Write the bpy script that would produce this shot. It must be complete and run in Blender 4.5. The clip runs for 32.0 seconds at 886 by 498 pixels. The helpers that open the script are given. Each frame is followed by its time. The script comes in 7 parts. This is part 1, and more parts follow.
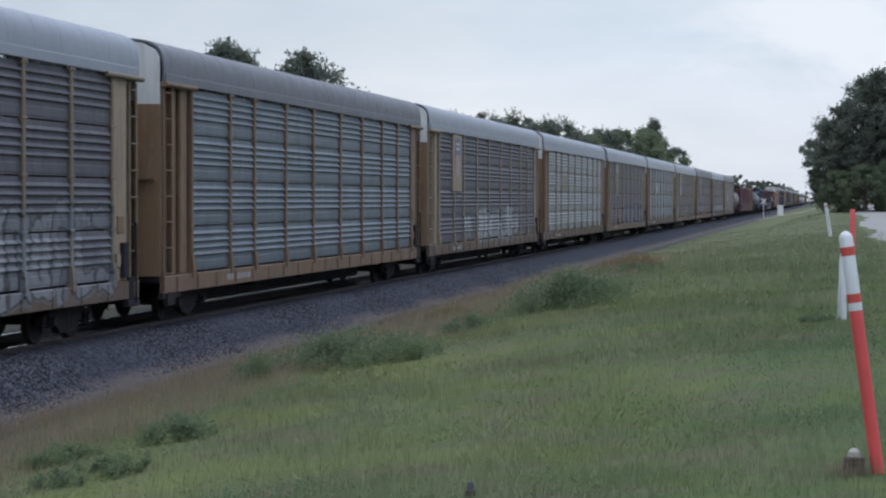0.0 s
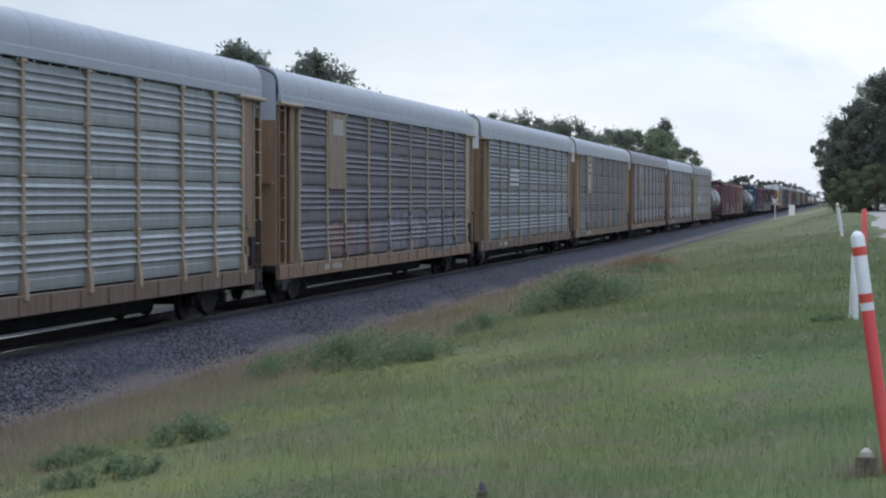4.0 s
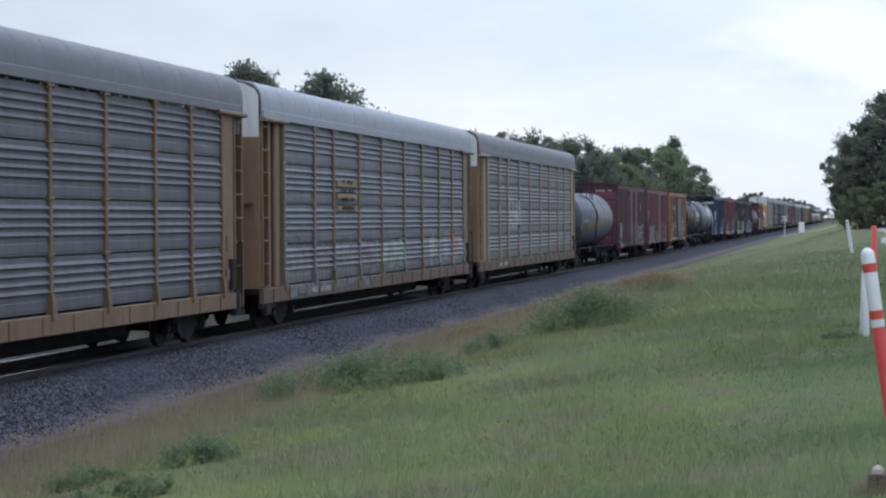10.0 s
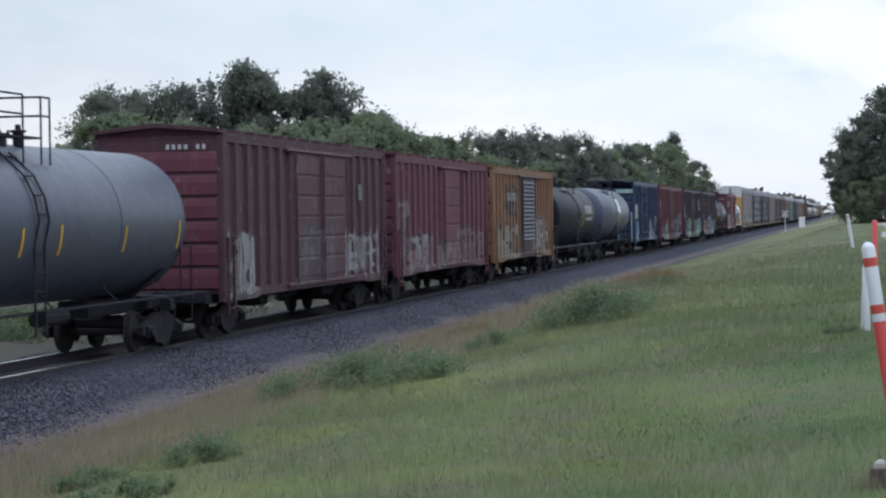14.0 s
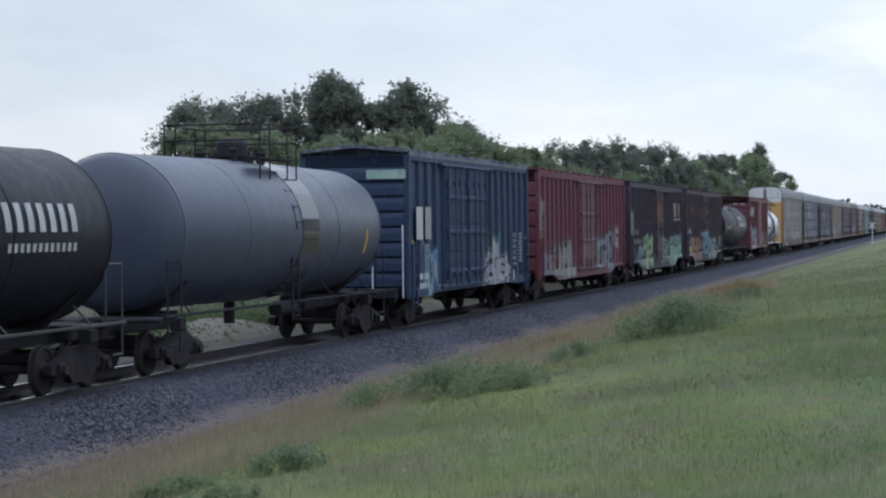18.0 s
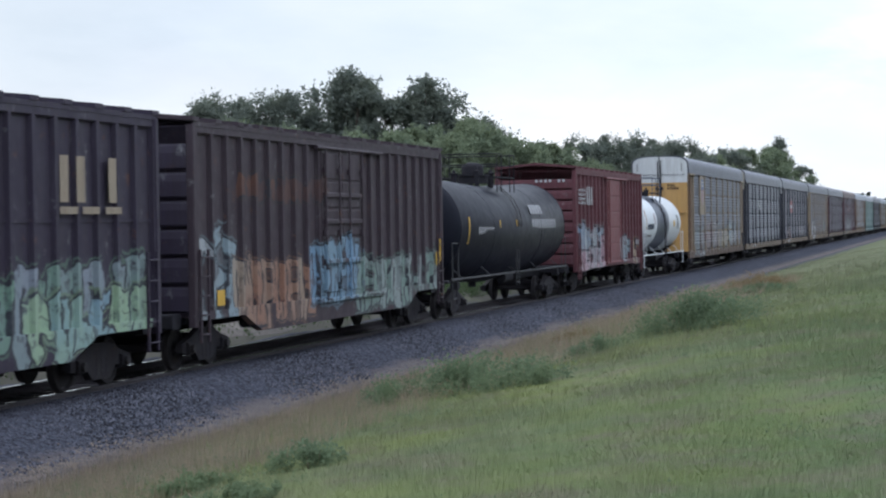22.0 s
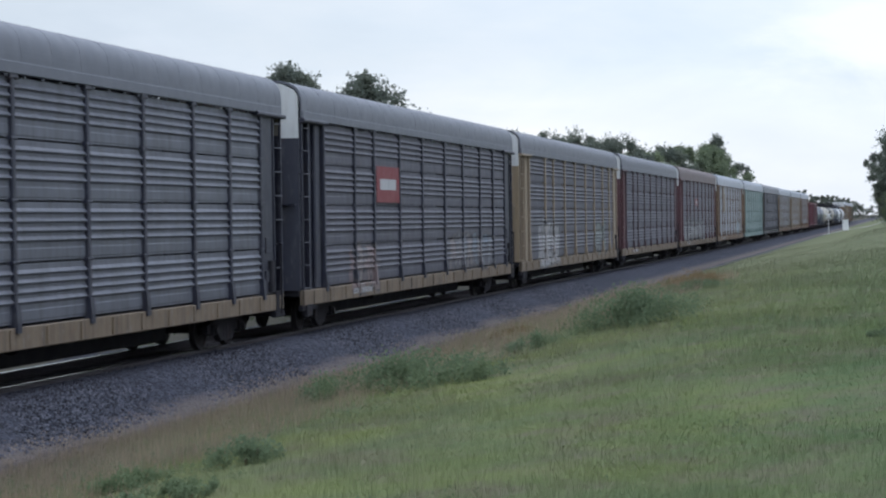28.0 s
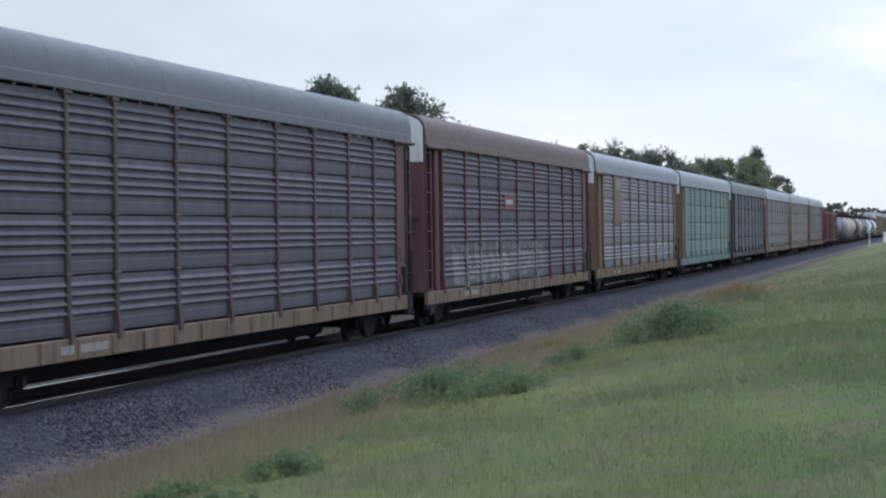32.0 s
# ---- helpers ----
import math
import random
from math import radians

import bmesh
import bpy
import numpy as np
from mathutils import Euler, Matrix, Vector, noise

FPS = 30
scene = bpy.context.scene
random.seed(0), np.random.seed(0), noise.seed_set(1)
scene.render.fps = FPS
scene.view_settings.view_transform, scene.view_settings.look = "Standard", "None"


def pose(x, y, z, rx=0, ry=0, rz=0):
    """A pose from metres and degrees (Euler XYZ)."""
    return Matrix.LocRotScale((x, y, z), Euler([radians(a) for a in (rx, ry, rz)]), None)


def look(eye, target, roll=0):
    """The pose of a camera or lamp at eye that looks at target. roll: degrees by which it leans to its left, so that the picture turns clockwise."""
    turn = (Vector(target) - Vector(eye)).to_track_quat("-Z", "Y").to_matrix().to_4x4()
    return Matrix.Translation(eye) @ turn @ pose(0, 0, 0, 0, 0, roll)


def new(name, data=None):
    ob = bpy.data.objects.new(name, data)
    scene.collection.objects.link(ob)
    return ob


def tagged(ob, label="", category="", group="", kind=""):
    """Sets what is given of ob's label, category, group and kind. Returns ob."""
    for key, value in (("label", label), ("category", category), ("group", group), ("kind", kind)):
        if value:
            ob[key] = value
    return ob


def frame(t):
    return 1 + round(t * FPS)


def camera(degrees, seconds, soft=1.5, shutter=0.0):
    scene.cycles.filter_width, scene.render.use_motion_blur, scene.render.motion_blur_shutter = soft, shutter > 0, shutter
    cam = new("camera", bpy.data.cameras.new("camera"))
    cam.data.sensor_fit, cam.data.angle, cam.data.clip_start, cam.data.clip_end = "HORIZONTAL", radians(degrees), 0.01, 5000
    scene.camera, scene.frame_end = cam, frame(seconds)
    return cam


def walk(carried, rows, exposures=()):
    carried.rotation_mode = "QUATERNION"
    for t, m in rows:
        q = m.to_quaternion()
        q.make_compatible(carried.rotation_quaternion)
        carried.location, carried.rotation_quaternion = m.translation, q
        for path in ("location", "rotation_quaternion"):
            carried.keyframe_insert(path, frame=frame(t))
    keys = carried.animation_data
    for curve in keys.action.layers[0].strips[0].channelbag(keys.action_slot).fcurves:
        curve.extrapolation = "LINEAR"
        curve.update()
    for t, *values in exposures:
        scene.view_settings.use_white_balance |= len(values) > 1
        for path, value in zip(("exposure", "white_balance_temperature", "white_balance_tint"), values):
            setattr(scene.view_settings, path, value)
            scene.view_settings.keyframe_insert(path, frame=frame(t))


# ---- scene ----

# ---------------------------------------------------------------- camera
# Track: rails along y, track centre at x = 0; heights are given from 0.11 m above the rail tops.
EYE = (15.37, 0.0, 2.60)
cam = camera(25.0, 32.0, soft=2.2, shutter=0.1)
# seconds, yaw, pitch, roll of the hand-held camera, which stands in one place
PATH = [
    (0, 10.97, -1.43, -0.10), (0.5, 10.66, -1.57, -0.10), (1, 11.11, -1.37, 0.05), (1.5, 11.03, -1.17, 0.14),
    (2, 11.10, -1.33, -0.10), (2.5, 10.61, -1.32, -0.05), (3, 10.62, -1.43, -0.27), (3.5, 10.97, -1.47, -0.12),
    (5.5, 11.71, -0.80, 0.04), (6, 11.80, -0.58, 0.10), (6.5, 11.81, -0.61, 0.06), (7, 11.66, -0.74, 0.16),
    (7.5, 11.85, -0.99, -0.02), (8, 11.67, -0.89, -0.13), (8.5, 11.65, -0.87, -0.07), (9, 11.42, -1.06, -0.05),
    (9.5, 11.35, -1.04, 0.26), (10, 11.56, -0.86, 0.37), (10.5, 11.45, -0.94, 0.53), (11, 11.58, -1.03, 0.37),
    (11.5, 11.39, -0.97, 0.51), (12, 11.09, -0.94, 0.63), (12.5, 10.82, -0.73, 0.83), (13, 11.04, -0.78, 0.85),
    (13.5, 11.22, -0.61, 1.07), (14, 11.57, -0.93, 0.81), (14.5, 11.72, -0.97, 0.79), (15, 11.60, -0.95, 0.71),
    (15.5, 11.53, -0.95, 0.77), (17.5, 11.70, -0.96, 0.86), (18, 13.98, -0.59, 0.69), (18.5, 18.19, -0.02, 0.53),
    (19, 20.81, -0.01, 0.85), (19.5, 21.14, 0.06, 0.98), (20, 20.91, -0.27, 0.89), (20.5, 19.17, -0.17, 1.49),
    (21, 17.60, -0.55, 1.46), (21.5, 15.67, -0.64, 1.10), (22, 14.54, -0.71, 0.93), (22.5, 14.06, -0.80, 1.09),
    (23, 14.22, -0.89, 0.84), (23.5, 13.96, -0.91, 0.60), (24, 14.04, -1.04, 0.53), (24.5, 14.00, -1.28, 0.60),
    (25, 13.82, -1.12, 0.64), (25.5, 12.94, -1.06, 0.70), (26, 13.06, -1.07, 0.95), (26.5, 13.16, -1.10, 1.17),
    (28.5, 12.69, -0.79, 0.74), (29, 12.64, -0.78, 0.94), (29.5, 12.69, -0.65, 0.93), (30, 12.54, -0.63, 0.92),
    (30.5, 12.65, -0.61, 0.94), (31, 12.89, -0.67, 1.05), (31.5, 13.12, -0.54, 1.04), (32, 13.90, -0.46, 0.86)]
walk(cam, [(t, pose(*EYE, 90 + p, r, y)) for t, y, p, r in PATH],
     [(0, -0.14, 6040, 11), (1, 0.04, 6040, 11), (3, 0.07, 6040, 11), (6, 0.1, 6040, 11), (15, 0.1, 6040, 11), (17.5, 0.09, 6050, 11), (19, 0.03, 5850, 11), (20, 0.03, 5850, 11),
      (21, 0.21, 6000, 11), (23, 0.27, 6040, 11), (25, 0.26, 6040, 11), (26, 0.12, 6040, 11), (28.5, 0.12, 6040, 11), (32, 0.1, 6040, 11)])

# ---------------------------------------------------------------- light: overcast evening sky
scene.view_settings.exposure = 0.0


def make_world():
    w = bpy.data.worlds.new("overcast_sky")
    scene.world = w
    w.use_nodes = True
    nt = w.node_tree
    nt.nodes.clear()
    n, l = nt.nodes, nt.links
    out, bg = n.new("ShaderNodeOutputWorld"), n.new("ShaderNodeBackground")
    sky = n.new("ShaderNodeTexSky")
    sky.sky_type, sky.sun_disc = "NISHITA", False
    sky.sun_elevation, sky.sun_rotation = radians(32), radians(SUN_AZ)
    co = n.new("ShaderNodeTexCoord")
    mp = n.new("ShaderNodeMapping")
    mp.inputs["Location"].default_value = CLOUD_SHIFT
    mp.inputs["Scale"].default_value = (1.0, 1.0, 2.7)
    l.new(co.outputs["Generated"], mp.inputs["Vector"])
    big = n.new("ShaderNodeTexNoise")
    big.inputs["Scale"].default_value, big.inputs["Detail"].default_value = 2.8, 8.0
    big.inputs["Roughness"].default_value, big.inputs["Distortion"].default_value = 0.52, 0.5
    l.new(mp.outputs[0], big.inputs["Vector"])
    puff = n.new("ShaderNodeTexNoise")
    puff.inputs["Scale"].default_value, puff.inputs["Detail"].default_value = 8.5, 6.0
    puff.inputs["Roughness"].default_value, puff.inputs["Distortion"].default_value = 0.55, 0.3
    l.new(mp.outputs[0], puff.inputs["Vector"])
    cloud = n.new("ShaderNodeMix")
    cloud.inputs["Factor"].default_value = 0.30
    l.new(big.outputs["Fac"], cloud.inputs["A"])
    l.new(puff.outputs["Fac"], cloud.inputs["B"])
    ramp = n.new("ShaderNodeValToRGB")
    el = ramp.color_ramp.elements
    el[0].position, el[0].color = 0.40, (0.56, 0.65, 0.75, 1)
    el[1].position, el[1].color = 0.58, (0.95, 0.96, 0.975, 1)
    e = el.new(0.50)
    e.color = (0.75, 0.82, 0.90, 1)
    l.new(cloud.outputs["Result"], ramp.inputs["Fac"])
    dim = n.new("ShaderNodeVectorMath")
    dim.operation = "SCALE"
    dim.inputs["Scale"].default_value = 0.10
    l.new(sky.outputs[0], dim.inputs[0])
    mix = n.new("ShaderNodeMix")
    mix.data_type = "RGBA"
    mix.inputs["Factor"].default_value = 0.88
    l.new(dim.outputs[0], mix.inputs["A"])
    # a blue-grey sheet of cloud over a pale lower sky, and one bright heap of cloud ahead
    def calc(op, *values):
        m = n.new("ShaderNodeMath")
        m.operation = op
        for k, v in enumerate(values):
            if isinstance(v, (int, float)):
                m.inputs[k].default_value = v
            else:
                l.new(v, m.inputs[k])
        return m.outputs[0]

    def soft(value, lo, hi, top):
        x = n.new("ShaderNodeMapRange")
        x.interpolation_type = "SMOOTHSTEP"
        x.inputs["From Min"].default_value, x.inputs["From Max"].default_value, x.inputs["To Max"].default_value = lo, hi, top
        l.new(value, x.inputs["Value"])
        return x.outputs["Result"]

    def blend(factor, a, rgb):
        x = n.new("ShaderNodeMix")
        x.data_type = "RGBA"
        x.inputs["B"].default_value = (*rgb, 1)
        l.new(factor, x.inputs["Factor"])
        l.new(a, x.inputs["A"])
        return x.outputs["Result"]

    gaze = n.new("ShaderNodeSeparateXYZ")
    l.new(co.outputs["Generated"], gaze.inputs[0])
    rise = calc("MULTIPLY_ADD", calc("SUBTRACT", big.outputs["Fac"], 0.5), 0.22, gaze.outputs["Z"])
    sheet = calc("MULTIPLY", soft(rise, 0.055, 0.098, 0.62), soft(gaze.outputs["Z"], 0.34, 0.20, 1.0))
    c = blend(soft(rise, 0.090, 0.03, 0.55), ramp.outputs["Color"], (0.91, 0.92, 0.945))
    c = blend(sheet, c, (0.675, 0.740, 0.790))
    side = calc("MULTIPLY", calc("ADD", gaze.outputs["X"], 0.005), 0.8)
    up = calc("MULTIPLY", calc("SUBTRACT", gaze.outputs["Z"], 0.078), 1.5)
    off = calc("SQRT", calc("ADD", calc("MULTIPLY", side, side), calc("MULTIPLY", up, up)))
    off = calc("MULTIPLY_ADD", calc("SUBTRACT", puff.outputs["Fac"], 0.5), -0.16, off)
    ahead_of = soft(gaze.outputs["Y"], 0.0, 0.3, 1.0)
    c = blend(calc("MULTIPLY", soft(off, 0.056, 0.012, 0.75), ahead_of), c, (0.95, 0.95, 0.95))
    l.new(c, mix.inputs["B"])
    # an overcast sky is brighter overhead than at the horizon
    sep = n.new("ShaderNodeSeparateXYZ")
    l.new(co.outputs["Generated"], sep.inputs[0])
    high = n.new("ShaderNodeMapRange")
    high.inputs["From Min"].default_value = 0.22
    high.inputs["To Min"].default_value, high.inputs["To Max"].default_value = 0.93, 2.3
    l.new(sep.outputs["Z"], high.inputs["Value"])
    # and towards the veiled sun
    ahead = n.new("ShaderNodeMapRange")
    ahead.inputs["From Min"].default_value, ahead.inputs["From Max"].default_value = -0.55, 0.12
    ahead.inputs["To Min"].default_value, ahead.inputs["To Max"].default_value = 0.92, 1.18
    ahead.interpolation_type = "SMOOTHSTEP"
    l.new(sep.outputs["X"], ahead.inputs["Value"])
    both = n.new("ShaderNodeMath")
    both.operation = "MULTIPLY"
    l.new(high.outputs["Result"], both.inputs[0])
    l.new(ahead.outputs["Result"], both.inputs[1])
    lift = n.new("ShaderNodeVectorMath")
    lift.operation = "SCALE"
    l.new(mix.outputs["Result"], lift.inputs[0])
    l.new(both.outputs[0], lift.inputs["Scale"])
    l.new(lift.outputs[0], bg.inputs["Color"])
    bg.inputs["Strength"].default_value = SKY_STRENGTH
    l.new(bg.outputs[0], out.inputs[0])


SUN_AZ, SKY_STRENGTH, CLOUD_SHIFT = -40.0, 1.0, (0.4, 1.3, 0.2)
make_world()
sun = new("sun", bpy.data.lights.new("sun", "SUN"))
sun.data.energy, sun.data.angle, sun.data.color = 0.5, radians(25), (1.0, 0.95, 0.88)
sun.matrix_world = look((0, 0, 50), (-70 * math.sin(radians(SUN_AZ)), -70 * math.cos(radians(SUN_AZ)), 0))

# ---------------------------------------------------------------- materials
RECIPE = {}


def nodes_of(name):
    m = bpy.data.materials.new(name)
    m.use_nodes = True
    nt = m.node_tree
    return m, nt.nodes, nt.links, nt.nodes["Principled BSDF"]


def mixer(n, l, fac, a, b, mode="MIX"):
    x = n.new("ShaderNodeMix")
    x.data_type, x.blend_type = "RGBA", mode
    for key, v in (("Factor", fac), ("A", a), ("B", b)):
        if isinstance(v, (int, float)):
            x.inputs[key].default_value = v
        elif isinstance(v, tuple):
            x.inputs[key].default_value = (*v, 1)
        else:
            l.new(v, x.inputs[key])
    return x.outputs["Result"]


def noise_of(n, l, vec, scale, detail=5, rough=0.6):
    x = n.new("ShaderNodeTexNoise")
    x.inputs["Scale"].default_value, x.inputs["Detail"].default_value, x.inputs["Roughness"].default_value = scale, detail, rough
    l.new(vec, x.inputs["Vector"])
    return x.outputs["Fac"]


def step_of(n, l, value, lo, hi, top=1.0):
    x = n.new("ShaderNodeMapRange")
    x.inputs["From Min"].default_value, x.inputs["From Max"].default_value = lo, hi
    x.inputs["To Max"].default_value = top
    l.new(value, x.inputs["Value"])
    return x.outputs["Result"]


def local_vector(n, l, stretch=(1, 1, 1), own=True):
    """The thing's own coordinates, shifted by chance from part to part."""
    co = n.new("ShaderNodeTexCoord")
    mp = n.new("ShaderNodeMapping")
    mp.inputs["Scale"].default_value = stretch
    l.new(co.outputs["Object"], mp.inputs["Vector"])
    if own:
        info = n.new("ShaderNodeObjectInfo")
        mul = n.new("ShaderNodeMath")
        mul.operation = "MULTIPLY"
        mul.inputs[1].default_value = 37.0
        l.new(info.outputs["Random"], mul.inputs[0])
        l.new(mul.outputs[0], mp.inputs["Location"])
    return mp.outputs[0]


def bumped(n, l, bsdf, height, strength, distance):
    b = n.new("ShaderNodeBump")
    b.inputs["Strength"].default_value, b.inputs["Distance"].default_value = strength, distance
    l.new(height, b.inputs["Height"])
    l.new(b.outputs[0], bsdf.inputs["Normal"])


def letter_group():
    """Node group of sprayed lettering without meaning, in the car's own metres: in each letter's cell stems
    and bars are on or off by chance, run together and get a dark outline and a coloured rim."""
    g = bpy.data.node_groups.new("sprayed_letters", "ShaderNodeTree")
    n, l = g.nodes, g.links
    for name in ("Start", "Foot", "Wide", "Tall", "Bend", "Slant", "Letters", "Thick"):
        g.interface.new_socket(name, in_out="INPUT", socket_type="NodeSocketFloat")
    for name in ("Paint", "One", "Two", "Rim"):
        g.interface.new_socket(name, in_out="INPUT", socket_type="NodeSocketColor")
    g.interface.new_socket("Color", in_out="OUTPUT", socket_type="NodeSocketColor")
    given, result = n.new("NodeGroupInput"), n.new("NodeGroupOutput")
    y0, z0, wide, tall, bend, slant, letters, thick, c, a, b, rim = list(given.outputs)[:12]

    def calc(op, *values):
        m = n.new("ShaderNodeMath")
        m.operation = op
        for k, v in enumerate(values):
            if isinstance(v, (int, float)):
                m.inputs[k].default_value = v
            else:
                l.new(v, m.inputs[k])
        return m.outputs[0]

    def between(value, lo, hi, top=1.0):
        x = n.new("ShaderNodeMapRange")
        for key, v in (("Value", value), ("From Min", lo), ("From Max", hi), ("To Max", top)):
            if isinstance(v, (int, float)):
                x.inputs[key].default_value = v
            else:
                l.new(v, x.inputs[key])
        return x.outputs["Result"]

    co = n.new("ShaderNodeTexCoord")
    noise = n.new("ShaderNodeTexNoise")
    noise.inputs["Scale"].default_value, noise.inputs["Detail"].default_value = 1.5, 3.0
    l.new(co.outputs["Object"], noise.inputs["Vector"])
    shake = n.new("ShaderNodeSeparateColor")
    l.new(noise.outputs["Color"], shake.inputs[0])
    sep = n.new("ShaderNodeSeparateXYZ")
    l.new(co.outputs["Object"], sep.inputs[0])
    y = calc("MULTIPLY_ADD", calc("SUBTRACT", shake.outputs[1], 0.5), bend, sep.outputs["Y"])
    z = calc("MULTIPLY_ADD", calc("SUBTRACT", shake.outputs[2], 0.5), bend, sep.outputs["Z"])
    v = calc("DIVIDE", calc("SUBTRACT", z, z0), tall)
    u = calc("MULTIPLY_ADD", v, slant, calc("DIVIDE", calc("SUBTRACT", y, y0), wide))
    cell, f = calc("FLOOR", u), calc("FRACT", u)
    dice = []
    for k in range(2):
        white = n.new("ShaderNodeTexWhiteNoise")
        white.noise_dimensions = "1D"
        l.new(calc("ADD", cell, calc("MULTIPLY_ADD", y0, 3.7, 31.7 * k)), white.inputs["W"])
        split = n.new("ShaderNodeSeparateColor")
        l.new(white.outputs["Color"], split.inputs[0])
        dice += list(split.outputs)[:3]
    # letters of uneven height
    v = calc("MULTIPLY_ADD", calc("SUBTRACT", v, 0.5), calc("MULTIPLY_ADD", dice[5], -0.35, 1.25), 0.5)
    off_v = calc("MULTIPLY", calc("SUBTRACT", calc("ABSOLUTE", calc("SUBTRACT", v, 0.5)), 0.38), tall)
    off_u = calc("MULTIPLY", calc("SUBTRACT", calc("ABSOLUTE", calc("SUBTRACT", f, 0.5)), 0.26), wide)
    dist = None
    for k, at in enumerate((0.26, 0.74)):
        d = calc("MAXIMUM", calc("MULTIPLY", calc("ABSOLUTE", calc("SUBTRACT", f, at)), wide), off_v)
        d = calc("ADD", d, calc("MULTIPLY", calc("LESS_THAN", dice[k], (0.12, 0.35)[k]), 5.0))
        dist = d if dist is None else calc("SMOOTH_MIN", dist, d, 0.08)
    for k, at in enumerate((0.86, 0.5, 0.14)):
        d = calc("MAXIMUM", calc("MULTIPLY", calc("ABSOLUTE", calc("SUBTRACT", v, at)), tall), off_u)
        d = calc("ADD", d, calc("MULTIPLY", calc("LESS_THAN", dice[2 + k], 0.38), 5.0))
        dist = calc("SMOOTH_MIN", dist, d, 0.08)
    inside = calc("MULTIPLY", calc("GREATER_THAN", cell, -0.5), calc("LESS_THAN", cell, calc("SUBTRACT", letters, 0.5)))
    hue = calc("MULTIPLY_ADD", dice[3], 0.6, calc("MULTIPLY", noise.outputs["Fac"], 0.5))
    fill = mixer(n, l, between(hue, 0.35, 0.75), a, b)
    fill = mixer(n, l, between(v, 0.75, 0.1, 0.35), fill, b)
    edge = calc("DIVIDE", dist, thick)
    line = mixer(n, l, between(edge, 1.0, 1.12), fill, (0.03, 0.032, 0.042))
    line = mixer(n, l, between(edge, 1.42, 1.55), line, rim)
    near = calc("MULTIPLY", inside, between(edge, 2.0, 1.75))
    # thin older paint behind the letters
    band = calc("MULTIPLY", calc("GREATER_THAN", v, -0.02), calc("LESS_THAN", v, 0.85))
    old = calc("MULTIPLY", calc("MULTIPLY", inside, band), between(noise_of(n, l, co.outputs["Object"], 1.1, 5, 0.65), 0.46, 0.60, 0.35))
    c = mixer(n, l, old, c, mixer(n, l, 0.5, a, b))
    worn = calc("MULTIPLY", near, between(noise_of(n, l, co.outputs["Object"], 4.0, 6, 0.7), 0.66, 0.52, 0.86))
    l.new(mixer(n, l, worn, c, line), result.inputs[0])
    return g


LETTERS = letter_group()


def spray(n, l, c, tag):
    """Sprayed lettering over the colour c: from y0 to y1 and z0 to z1, in the colours a and b."""
    y0, y1, z0, z1, a, b, letters = tag
    wide = (y1 - y0) / letters
    x = n.new("ShaderNodeGroup")
    x.node_tree = LETTERS
    for key, v in (("Start", y0), ("Foot", z0), ("Wide", wide), ("Tall", z1 - z0), ("Bend", min(0.9, 1.1 * wide)), ("Slant", 0.12 * math.sin(y0 * 5.0)), ("Letters", letters), ("Thick", max(0.05, min(0.17, 0.17 * wide)))):
        x.inputs[key].default_value = v
    for key, v in (("One", a), ("Two", b), ("Rim", tuple(0.45 * q + 0.02 for q in b))):
        x.inputs[key].default_value = (*v, 1)
    l.new(c, x.inputs["Paint"])
    return x.outputs[0]


